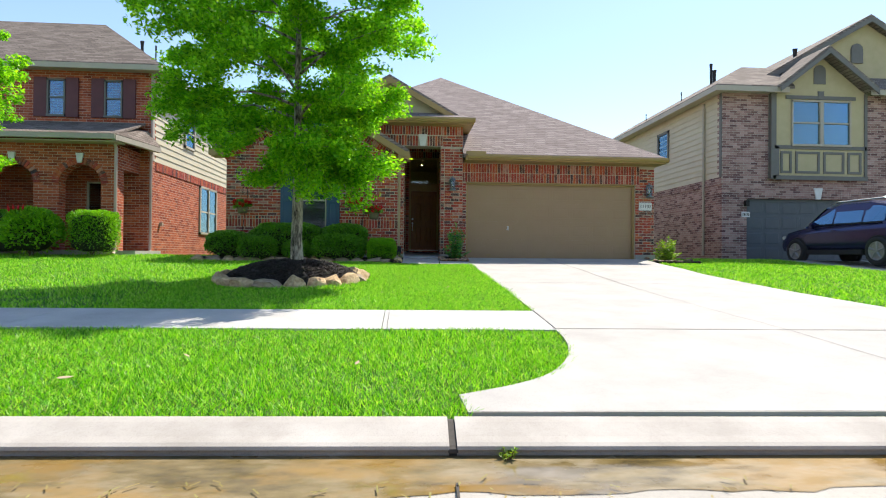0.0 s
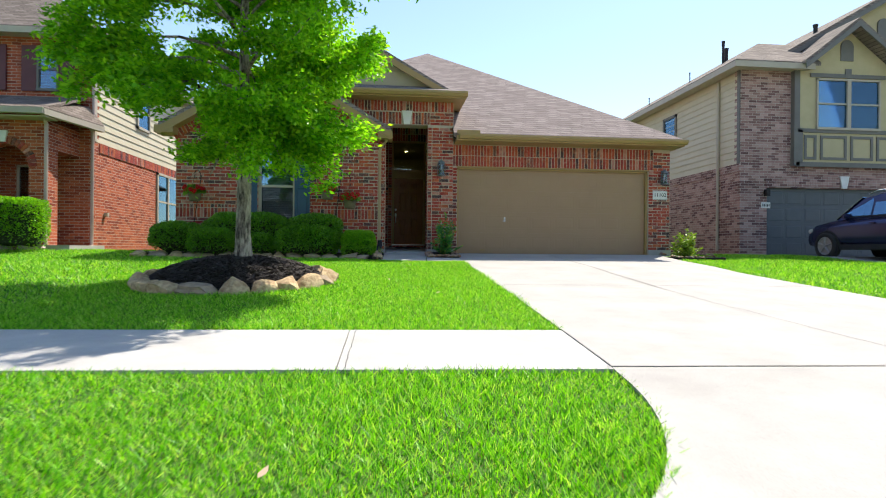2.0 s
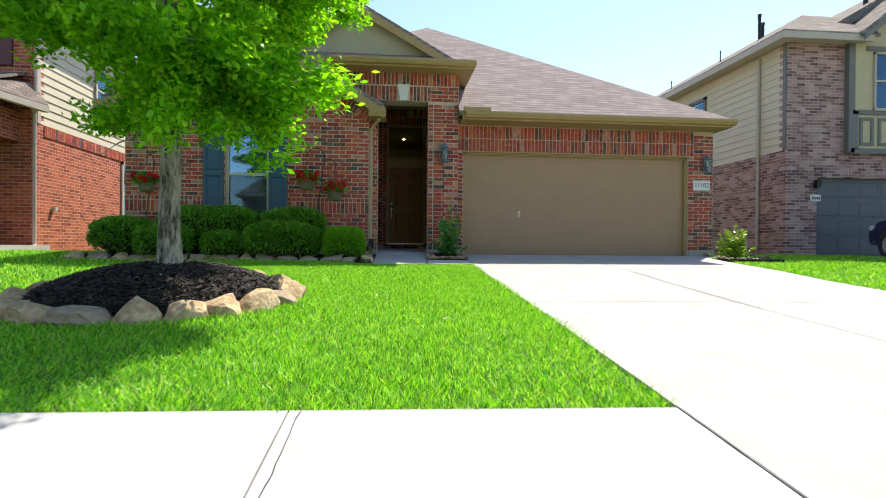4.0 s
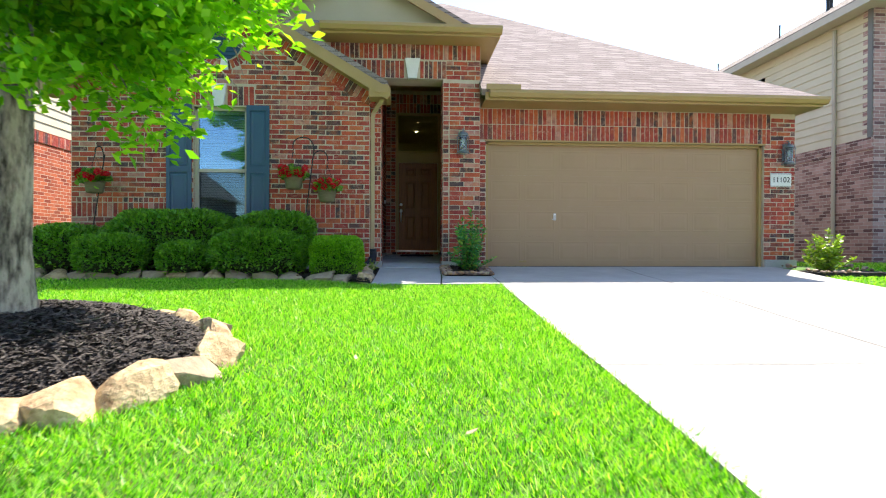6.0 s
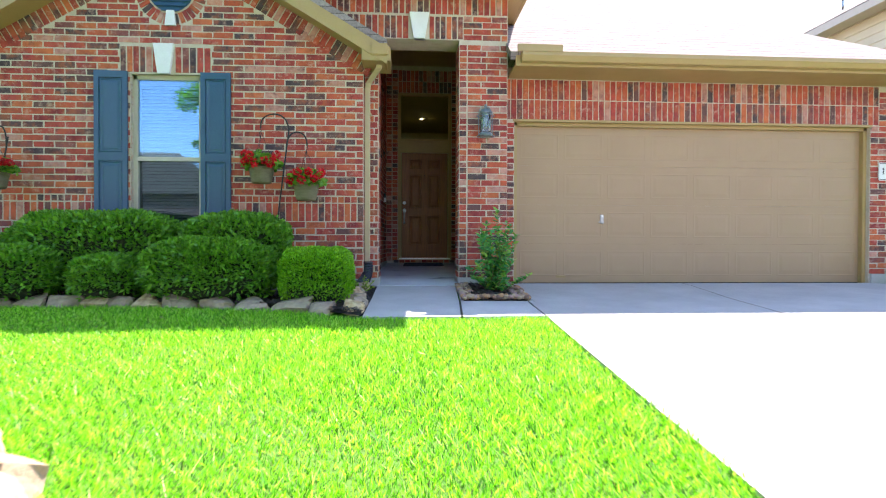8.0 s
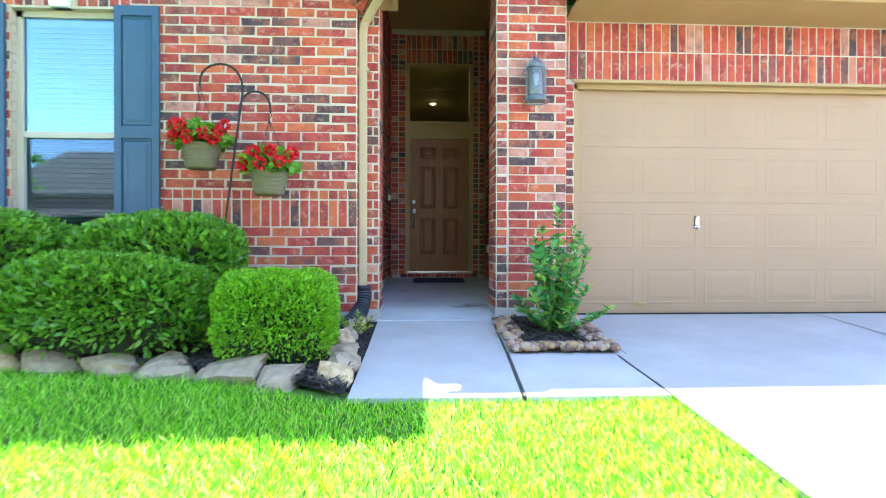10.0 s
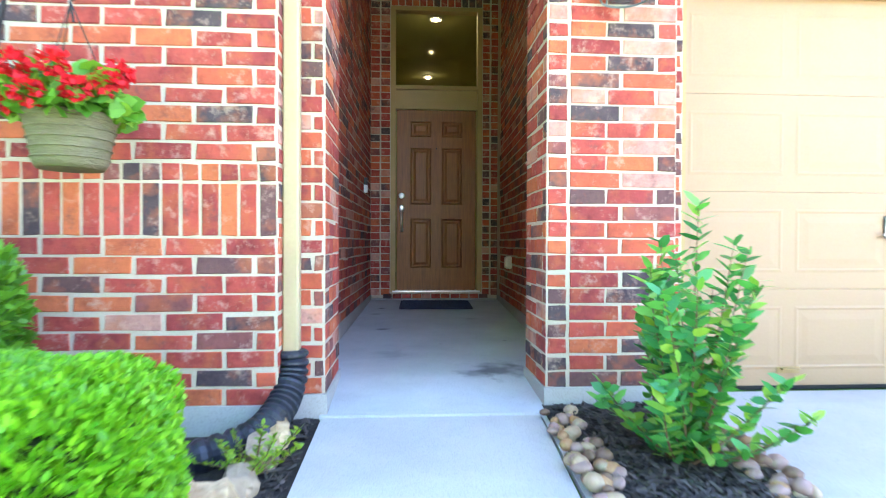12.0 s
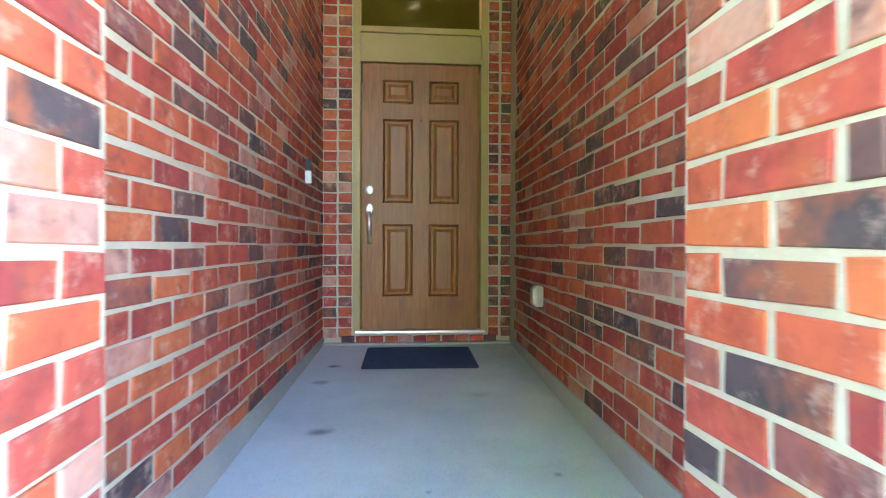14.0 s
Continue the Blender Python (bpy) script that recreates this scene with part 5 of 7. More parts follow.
for x, y, z, h, r in ((12.6, 21.6, 7.8, 0.95, 0.06), (12.9, 21.9, 8.1, 0.5, 0.09), (11.9, 22.6, 7.5, 0.4, 0.025), (11.7, 25.5, 7.35, 0.35, 0.025), (11.3, 30, 7.1, 0.4, 0.03), (15.2, 20.4, 8.5, 0.5, 0.09)):
    part("roof_vent", tube([(x, y, z - 0.3), (x, y, z + h * 0.75), (x, y, z + h)], [r * 0.75, r * 0.75, r], 10), M_BLACK, R)
part("closing_wall", box((19.5, RY, 0.9), (19.8, 31, 6.75)), M_RBRICK, R)
strip("neighbour_driveway", [(12.0, 6.8), (17.4, 6.8), (17.4, 18.6), (12.0, 18.6)], M_DRIVE, "concrete driveway of the house to the east", lift=0.01)


# ---- parked car ----
M_RIM = plain("grey_alloy", (0.22, 0.22, 0.23), (0.30, 0.30, 0.31), 8, 0.4, 0.5, 0.0)
M_CARPAINT = plain("dark_blue_car_paint", (0.040, 0.045, 0.11), (0.050, 0.055, 0.13), 2, 0.22, 0.6, 0.0)
M_TYRE = plain("tyre_rubber", (0.012, 0.012, 0.012), (0.025, 0.025, 0.025), 10, 0.8)
M_CARGLASS = mirror_glass("car_glass", 0.25)
M_CARDARK = plain("car_interior", (0.01, 0.01, 0.012), (0.02, 0.02, 0.022), 4, 0.8)
M_LENS = plain("headlamp_lens", (0.5, 0.5, 0.5), (0.6, 0.6, 0.6), 4, 0.1)


def loft(sections):
    """A closed skin through rings of equal length."""
    bm = bmesh.new()
    rings = [[bm.verts.new(v) for v in ring] for ring in sections]
    n = len(rings[0])
    for a, b in zip(rings, rings[1:]):
        for k in range(n):
            bm.faces.new((a[k], a[(k + 1) % n], b[(k + 1) % n], b[k]))
    bm.faces.new(rings[0][::-1])
    bm.faces.new(rings[-1])
    bmesh.ops.recalc_face_normals(bm, faces=bm.faces[:])
    return bm


def suv(at, heading):
    """A crossover car, nose to +y, standing on z = 0, 4.7 m long."""
    car = thing("car", pose(*at, 0, 0, heading), "dark blue crossover car parked on the neighbouring driveway", "car")
    # lower body: y, half width, sill, belt
    rows = [(-2.35, 0.70, 0.52, 0.80), (-2.28, 0.86, 0.38, 1.08), (-1.6, 0.92, 0.32, 1.12), (0.0, 0.93, 0.32, 1.08), (0.75, 0.92, 0.32, 1.06), (1.3, 0.90, 0.34, 1.02), (1.9, 0.86, 0.34, 0.92), (2.22, 0.76, 0.38, 0.76), (2.34, 0.60, 0.45, 0.62)]
    body = loft([[(-w * 0.93, y, lo), (w * 0.93, y, lo), (w, y, lo + (hi - lo) * 0.35), (w * 0.985, y, lo + (hi - lo) * 0.75), (w * 0.93, y, hi), (-w * 0.93, y, hi), (-w * 0.985, y, lo + (hi - lo) * 0.75), (-w, y, lo + (hi - lo) * 0.35)] for y, w, lo, hi in rows])
    part("body", body, M_CARPAINT, car, smooth=True)
    roofrows = [(-2.05, 0.70, 0.64, 1.08, 1.30), (-1.75, 0.80, 0.66, 1.08, 1.58), (-1.0, 0.84, 0.68, 1.08, 1.70), (0.0, 0.84, 0.68, 1.06, 1.70), (0.45, 0.84, 0.66, 1.05, 1.62), (1.25, 0.80, 0.72, 0.98, 1.04)]
    cab = loft([[(-w, y, lo), (w, y, lo), (t + 0.04, y, hi - 0.06), (t - 0.06, y, hi), (-t + 0.06, y, hi), (-t - 0.04, y, hi - 0.06)] for y, w, t, lo, hi in roofrows])
    part("cabin", cab, M_CARPAINT, car, smooth=False)
    for s in (-1, 1):
        for y0, y1, t0, t1 in ((0.12, 0.98, 1.56, 1.20), (-0.85, 0.06, 1.62, 1.60), (-1.55, -0.92, 1.50, 1.60)):
            def sx(z):
                return s * (0.865 - (z - 1.06) * 0.27)
            q = [(sx(1.13), y0, 1.13), (sx(1.13), y1, 1.13), (sx(t1), y1 if t1 > 1.3 else y1 - 0.12, t1), (sx(t0), y0, t0)]
            if s < 0:
                q = q[::-1]
            bm = bmesh.new()
            lo = [bm.verts.new(v) for v in q]
            hi = [bm.verts.new((v[0] - s * 0.02, v[1], v[2])) for v in q]
            bm.faces.new(lo)
            bm.faces.new(hi[::-1])
            for k in range(4):
                bm.faces.new((lo[(k + 1) % 4], lo[k], hi[k], hi[(k + 1) % 4]))
            part("side_window", bm, M_CARGLASS, car, "tinted side window")
        part("roof_rail", tube([(s * 0.66, -1.6, 1.66), (s * 0.67, -1.4, 1.74), (s * 0.67, 0.1, 1.745), (s * 0.66, 0.35, 1.68)], 0.018, 8), M_STEEL, car, "silver roof rail")
        part("mirror", box((s * 0.90 - 0.10, 0.72, 1.05), (s * 0.90 + 0.10, 0.86, 1.20), 0.04), M_CARPAINT, car)
        part("headlight", box((s * 0.66 - 0.14, 2.02, 0.72), (s * 0.66 + 0.14, 2.2, 0.84), 0.03), M_LENS, car, "clear headlight")
        part("chrome_strip", box((s * 0.875 - 0.012, -1.5, 1.095), (s * 0.875 + 0.012, 0.95, 1.12), 0.004), M_CARDARK, car, "black window strip")
        part("door_handle", box((s * 0.93 - 0.02, -0.1, 0.92), (s * 0.93 + 0.02, 0.08, 0.95), 0.01), M_CARPAINT, car)
        part("sill", box((s * 0.90 - 0.06, -1.0, 0.26), (s * 0.90 + 0.04, 0.95, 0.40), 0.02), M_CARDARK, car, "black plastic sill")
        for y in (1.40, -1.45):
            part("wheel_arch", lathe([(0.0, 0.0), (0.40, 0.0), (0.42, 0.05), (0.40, 0.06), (0.0, 0.06)], 24), M_CARDARK, car, "black wheel arch").matrix_basis = pose(s * 0.895 - 0.03, y, 0.37, 0, 90, 0)
            wheel = thing("wheel", (0, 0, 0))
            wheel.parent = car
            wheel.matrix_basis = pose(s * 0.87, y, 0.36, 0, 90 * s, 0)
            part("tyre", lathe([(0.24, -0.12), (0.33, -0.12), (0.36, -0.08), (0.36, 0.08), (0.33, 0.115), (0.25, 0.11), (0.24, 0.07)], 28), M_TYRE, wheel, smooth=True)
            bm = lathe([(0.20, 0.07), (0.245, 0.07), (0.245, 0.10), (0.225, 0.105), (0.20, 0.09)], 28)
            for k in range(5):
                a = 2 * math.pi * k / 5
                add_tube(bm, [(0.02 * math.cos(a), 0.02 * math.sin(a), 0.10), (0.23 * math.cos(a), 0.23 * math.sin(a), 0.095)], 0.03, 6)
            add_lathe(bm, [(0.0, 0.06), (0.06, 0.06), (0.055, 0.12), (0.0, 0.125)], 12)
            part("rim", bm, M_RIM, wheel, "silver five spoke rim")
    part("windscreen", loft([[(-0.70, 0.50, 1.60), (0.70, 0.50, 1.60), (0.70, 0.52, 1.615), (-0.70, 0.52, 1.615)], [(-0.76, 1.24, 1.06), (0.76, 1.24, 1.06), (0.76, 1.26, 1.075), (-0.76, 1.26, 1.075)]]), M_CARGLASS, car, "tinted windscreen")
    part("rear_window", loft([[(-0.66, -2.07, 1.16), (0.66, -2.07, 1.16), (0.66, -2.06, 1.15), (-0.66, -2.06, 1.15)], [(-0.64, -1.80, 1.56), (0.64, -1.80, 1.56), (0.64, -1.79, 1.55), (-0.64, -1.79, 1.55)]]), M_CARGLASS, car)
    for s in (-1, 1):
        part("tail_light", box((s * 0.78 - 0.08, -2.32, 0.85), (s * 0.78 + 0.08, -2.18, 1.08), 0.03), M_DKRED, car, "red tail light")
    return car


suv((13.45, 15.2, gz(15.2) + 0.012), 2)


# ---- things on the house ----
def lantern(at):
    """A caged wall lantern that looks to -y; its foot plate is on the wall at y = 0."""
    t = thing("wall_lantern", at, "weathered blue grey caged wall lantern with a glass cylinder", "wall lantern", "front wall lanterns")
    part("backplate", box((-0.045, -0.015, -0.10), (0.045, 0.0, 0.20), 0.006), M_BRONZE, t)
    part("arm", tube([(0, -0.01, 0.17), (0, -0.05, 0.235), (0, -0.10, 0.235), (0, -0.115, 0.20)], 0.008, 8), M_BRONZE, t)
    part("cap", lathe([(0.001, 0.215), (0.012, 0.21), (0.02, 0.185), (0.05, 0.17), (0.078, 0.135), (0.082, 0.115), (0.075, 0.112), (0.0, 0.112)], 20, (0, -0.115, 0)), M_BRONZE, t, smooth=True)
    part("glass", lathe([(0.068, -0.135), (0.070, -0.13), (0.070, 0.11), (0.068, 0.112), (0.066, 0.11), (0.066, -0.135)], 20, (0, -0.115, 0)), M_LGLASS, t, "clear glass cylinder", True).visible_shadow = False
    part("foot_ring", lathe([(0.055, -0.165), (0.082, -0.165), (0.085, -0.15), (0.078, -0.132), (0.060, -0.132), (0.055, -0.15)], 20, (0, -0.115, 0)), M_BRONZE, t, smooth=True)
    part("bulb", lathe([(0.0, -0.03), (0.014, -0.03), (0.016, 0.0), (0.026, 0.04), (0.02, 0.07), (0.0, 0.082)], 12, (0, -0.115, -0.03)), M_WHITE, t, "white bulb", True)
    for z in (-0.175, 0.085):
        part("cage_ring", tube([(0.112 * math.cos(a), -0.115 + 0.112 * math.sin(a), z) for a in (2 * math.pi * k / 24 for k in range(25))], 0.005, 6), M_BRONZE, t)
    for k in range(4):
        a = math.pi / 2 * k + 0.5
        c, s = math.cos(a), math.sin(a)
        part("cage_rod", tube([(0.112 * c, -0.115 + 0.112 * s, -0.175), (0.112 * c, -0.115 + 0.112 * s, 0.085), (0.10 * c, -0.115 + 0.10 * s, 0.15), (0.04 * c, -0.115 + 0.04 * s, 0.20)], 0.004, 6), M_BRONZE, t)
    return t


# Pale blue streaks put the sky's reflection into the clear glass's own colour.
M_LGLASS = plain("sky_tinted_lantern_glass", (0.55, 0.62, 0.68), (0.72, 0.78, 0.82), 20, 0.06, bump=0.0, stretch=(1, 1, 0.1))
M_LGLASS.node_tree.nodes["Principled BSDF"].inputs["Transmission Weight"].default_value = 0.85
lamp1 = lantern((1.90, B - 0.008, 3.14))
copy_thing(lamp1, Matrix.Translation((7.72, C - 0.008, 3.06)))

# house number
sign = thing("house_number_sign", (7.645, C - 0.012, 2.615), "white house number plaque reading 11102 on the brick pier", "sign")
part("plate", box((-0.195, -0.02, -0.125), (0.195, 0.0, 0.125), 0.008), M_WHITE, sign)
each("rim", (((-0.185, -0.024, 0.105), (0.185, -0.018, 0.115)), ((-0.185, -0.024, -0.115), (0.185, -0.018, -0.105))), M_GREY, sign)
txt = bpy.data.curves.new("number", "FONT")
txt.body, txt.size, txt.align_x, txt.align_y, txt.extrude = "11102", 0.135, "CENTER", "CENTER", 0.002
tob = new("number", txt)
tob.data.materials.append(M_BLACK)
tob.parent = sign
tob.matrix_basis = pose(0, -0.0225, 0, 90, 0, 0)

# doorbell, outlet, doormat
bell = thing("doorbell", (lx(19.25) + 0.012, 19.25, 2.42), "slim black and white video doorbell on the passage wall", "doorbell")
part("housing", box((0, -0.022, 0.001), (0.034, 0.022, 0.075), 0.005), M_BLACK, bell)
part("button_plate", box((0, -0.024, -0.075), (0.038, 0.024, 0.0), 0.004), M_WHITE, bell, "white lower plate")
outlet = thing("outdoor_outlet", (rx(18.9) - 0.012, 18.9, 1.66), "grey weatherproof outlet box on the passage wall", "outlet")
part("housing", box((-0.05, -0.045, -0.06), (0, 0.045, 0.06), 0.006), M_STEEL, outlet)
part("cover", box((-0.062, -0.035, -0.05), (-0.051, 0.035, 0.05), 0.004), M_STEEL, outlet, "hinged lid")
matt = thing("doormat", pose(1.215, 19.47, 1.19, 1.4, 0, -1.5), "flat black ribbed doormat before the door", "doormat")
part("pad", box((-0.37, -0.30, 0), (0.37, 0.30, 0.014), 0.004), M_MAT, matt)
bm = bmesh.new()
for i in range(26):
    add_box(bm, (-0.35, -0.285 + i * 0.0222, 0.0142), (0.35, -0.275 + i * 0.0222, 0.019))
part("ribs", bm, M_MAT, matt)

M_PIPE = plain("cream_tan_downspout", (0.40, 0.30, 0.165), (0.47, 0.36, 0.205), 5, 0.5, bump=0.1)
# gutter downspout with its black drain hose
ds = thing("downspout", (0, 0, 0), "tan metal downspout with elbows at the inner corner of the entry", "downspout")
dx, dy = 0.402, BW - 0.052
def flat_pipe(path, w=0.035, d=0.032):
    bm = bmesh.new()
    rings = []
    for p in path:
        p = Vector(p)
        rings.append([bm.verts.new(p + Vector(o)) for o in ((-w, -d + 0.008, 0), (-w + 0.008, -d, 0), (w - 0.008, -d, 0), (w, -d + 0.008, 0), (w, d, 0), (-w, d, 0))])
    for a, b in zip(rings, rings[1:]):
        for k in range(6):
            bm.faces.new((a[k], a[(k + 1) % 6], b[(k + 1) % 6], b[k]))
    bm.faces.new(rings[0][::-1])
    bm.faces.new(rings[-1])
    bmesh.ops.recalc_face_normals(bm, faces=bm.faces[:])
    return bm
part("pipe", flat_pipe([(dx, dy, 1.25), (dx, dy, 2.2), (dx, dy, 3.54)]), M_PIPE, ds)
part("elbow", flat_pipe([(dx, dy, 3.54), (dx + 0.015, dy - 0.02, 3.60), (dx + 0.08, dy - 0.12, 3.67), (dx + 0.15, dy - 0.22, 3.73), (dx + 0.17, dy - 0.25, 3.79), (dx + 0.17, dy - 0.25, 3.86)]), M_PIPE, ds)
part("outlet_box", box((dx + 0.07, A - 0.36, 3.82), (dx + 0.27, A - 0.14, 3.96), 0.01), M_TAN, ds)
for z in (3.2,):
    part("strap", box((dx - 0.05, dy - 0.036, z), (dx + 0.05, dy + 0.075, z + 0.03), 0.003), M_PIPE, ds)
hose = thing("drain_hose", (0, 0, 0), "black corrugated drain hose from the downspout into the bed", "hose")
path = [(dx + 0.004, dy - 0.005, 1.37), (dx + 0.006, dy - 0.012, 1.29), (dx, dy - 0.05, 1.22), (dx - 0.025, dy - 0.15, 1.14), (dx - 0.10, dy - 0.31, 1.08), (dx - 0.32, dy - 0.47, 1.05), (dx - 0.55, dy - 0.55, 1.04)]
pts, dense = [Vector(p) for p in path], []
for a, b, c, d in zip([pts[0]] + pts, pts, pts[1:], pts[2:] + [pts[-1]]):
    for k in range(14):
        t = k / 14
        dense.append(0.5 * ((2 * b) + (c - a) * t + (2 * a - 5 * b + 4 * c - d) * t * t + (3 * b - a - 3 * c + d) * t ** 3))
even, gone = [dense[0]], 0.0
for a, b in zip(dense, dense[1:]):
    gone += (b - a).length
    if gone > 0.0085:
        even.append(b)
        gone = 0.0
part("corrugated_tube", tube(even, [0.070 if i % 3 else 0.056 for i in range(len(even))], 18), M_HOSE, hose)
hose2 = thing("drain_hose", (0, 0, 0), "black corrugated drain hose end lying in the bed", "hose")
dense = [Vector((-1.05 - 0.3 * t, 14.92 - 0.02 * t + 0.06 * math.sin(3 * t), 1.01)) for t in (i / 40 for i in range(41))]
part("corrugated_tube", tube(dense, [0.055 if i % 2 else 0.046 for i in range(41)], 12), M_HOSE, hose2)

# ---- hanging baskets on shepherd hooks ----
M_BASKET = plain("woven_olive_plastic", (0.12, 0.105, 0.055), (0.19, 0.165, 0.09), 12, 0.7, bump=0.8, grain=50, stretch=(1, 1, 3), depth=0.01)
M_GERAN = leaf_mat("geranium_leaves", [(0.06, 0.19, 0.02), (0.12, 0.32, 0.03), (0.24, 0.42, 0.045)], 0.5, 0.3)
M_PETAL = leaf_mat("red_petals", [(0.56, 0.004, 0.012), (0.68, 0.008, 0.016), (0.44, 0.003, 0.012)], 0.7, 0.12)


def basket(at, seed, blooms, spread=0.19):
    """A hanging basket, its rim at z = 0, hung by three wires from z = 0.42."""
    r = np.random.default_rng(seed)
    t = thing("hanging_basket", at, "olive woven hanging basket of red geraniums", "hanging basket", "geranium baskets")
    part("pot", lathe([(0.09, -0.19), (0.104, -0.192), (0.116, -0.17), (0.13, -0.09), (0.145, -0.02), (0.152, -0.015), (0.152, 0.0), (0.14, 0.0), (0.0, -0.01)], 28), M_BASKET, t, smooth=True)
    bm = bmesh.new()
    for k in range(5):
        z = -0.155 + k * 0.033
        rr = 0.1175 + (z + 0.17) * 0.18
        add_tube(bm, [(rr * math.cos(a), rr * math.sin(a), z) for a in (2 * math.pi * i / 28 for i in range(29))], 0.004, 5)
    part("weave", bm, M_BASKET, t)
    for k in range(3):
        a = 2 * math.pi * k / 3 + 0.4
        part("wire", tube([(0.155 * math.cos(a), 0.155 * math.sin(a), 0), (0, 0, 0.40)], 0.0025, 5), M_BLACK, t)
    n = 150
    d = r.normal(0, 1, (n, 3))
    d[:, 2] = np.abs(d[:, 2]) * 0.6 - 0.15
    d /= np.linalg.norm(d, axis=1, keepdims=True)
    c = d * np.array((spread, spread, 0.15)) * r.uniform(0.5, 1.12, (n, 1)) + np.array((0, 0, 0.02))
    parts = []
    for k in range(4):
        parts.append(leaf_quads(r, c + r.normal(0, 0.012, c.shape), d, 0.075, 0.075, 0.5, True))
    quads("leaves", np.concatenate(parts[:3]), M_GERAN, t)
    for k in range(blooms):
        a = math.pi * (0.92 + 1.16 * (k + r.random()) / blooms)
        e = r.uniform(-0.1, 1.0)
        p = np.array((math.cos(a) * spread * 0.95, math.sin(a) * spread * 0.95 - 0.03, 0.03 + 0.13 * e))
        m = 90
        q = r.normal(0, 1, (m, 3))
        q /= np.linalg.norm(q, axis=1, keepdims=True)
        quads("bloom", leaf_quads(r, p + q * 0.050 * r.uniform(0.6, 1, (m, 1)), q, 0.028, 0.027, 0.0), M_PETAL, t)
    return t


def hook(base, top, arms):
    t = thing("shepherd_hook", base, "black iron shepherd hook standing in the bed", "plant hook", "shepherd hooks")
    part("pole", tube([(0, 0, -0.1), (0.11, 0.1, top * 0.5), (0.22, 0.16, top)], 0.009, 8), M_BLACK, t)
    for x, z0, z1, hang in arms:
        px, py = 0.22 * z0 / top, 0.16 * z0 / top
        pts = []
        for i in range(13):
            a = math.pi * i / 12
            pts.append((px + (x - px) * (1 - math.cos(a)) / 2, py, z0 + (z1 - z0) * math.sin(a) ** 0.8 if a < math.pi / 2 else hang + (z1 - hang) * math.sin(a) ** 0.7))
        part("arm", tube(pts, 0.009, 8), M_BLACK, t)
        part("hanger", tube([(x, py, hang), (x + 0.012, py, hang - 0.03), (x - 0.012, py, hang - 0.05), (x, py, hang - 0.12)], 0.005, 6), M_BLACK, t)
    return t


hook((-0.70, 15.50, 1.0), 1.95, [(-0.11, 1.90, 2.11, 1.94), (0.43, 1.70, 1.90, 1.74)])
basket((-0.80, 15.66, 2.49), 3, 9)
basket((-0.28, 15.64, 2.29), 4, 9)
hook((-3.85, 15.50, 1.0), 1.80, [(0.08, 1.70, 1.92, 1.84)])
basket((-3.77, 15.64, 2.40), 7, 8, 0.21)


# ---- rocks, mulch, planters ----
BED = (-1.40, 10.15, 1.12, 1.10)  # the tree ring: centre and half widths
def mound(x, y):
    d = ((x - BED[0]) / BED[2]) ** 2 + ((y - BED[1]) / BED[3]) ** 2
    return max(0.0, 1 - d) ** 0.6 * 0.30 + float(swell(x, y))


def bed_front(x):
    return float(np.interp(x, (-4.9, -2.0, -1.0, 0.0, 0.47), (15.05, 14.88, 14.78, 14.48, 14.18)))


def boulder(name, at, size, seed, material, label, group, turn=0.0, tilt=0.0):
    """A split stone: a block with broken faces and worn corners."""
    r = random.Random(seed)
    bm = bmesh.new()
    bmesh.ops.create_cube(bm, size=1.0)
    bmesh.ops.subdivide_edges(bm, edges=bm.edges[:], cuts=3, use_grid_fill=True)
    off = Vector((seed * 3.1, seed * 1.7, 0))
    for v in bm.verts:
        p = v.co.copy()
        p = p.lerp(p.normalized() * 0.62, 0.24)
        p += noise.noise_vector(p * 1.9 + off) * 0.16 + noise.noise_vector(p * 5 + off) * 0.05
        v.co = Vector((p.x * size[0], p.y * size[1], p.z * size[2]))
    for k in range(5):
        n = Vector((r.uniform(-1, 1), r.uniform(-1, 1), r.uniform(-0.2, 1))).normalized()
        d = 0.37 * Vector((size[0] * n.x, size[1] * n.y, size[2] * n.z)).length
        for v in bm.verts:
            e = v.co.dot(n) - d
            if e > 0:
                v.co -= n * e * 0.9
    ob = part(name, bm, material)
    ob.matrix_basis = pose(*at, tilt, r.uniform(-6, 6), turn)
    return tagged(ob, label, "stone", group)


bm = bmesh.new()
rings = []
for k in range(9):
    f = 1.02 * (1 - k / 8)
    rings.append([bm.verts.new((BED[0] + BED[2] * f * math.cos(a), BED[1] + BED[3] * f * math.sin(a), gz(BED[1] + BED[3] * f * math.sin(a)) + mound(BED[0] + BED[2] * f * math.cos(a), BED[1] + BED[3] * f * math.sin(a)) + (0.01 if k else -0.03) + random.uniform(-0.01, 0.015))) for a in (2 * math.pi * i / 48 for i in range(48))])
for a, b in zip(rings[:-1], rings[1:-1]):
    for k in range(48):
        bm.faces.new((a[k], a[(k + 1) % 48], b[(k + 1) % 48], b[k]))
bm.faces.new(rings[-2])
tagged(part("tree_bed", bm, M_MULCHBED, smooth=True), "round mound of black shredded mulch", "mulch bed", kind="structure")
R6 = np.random.default_rng(6)


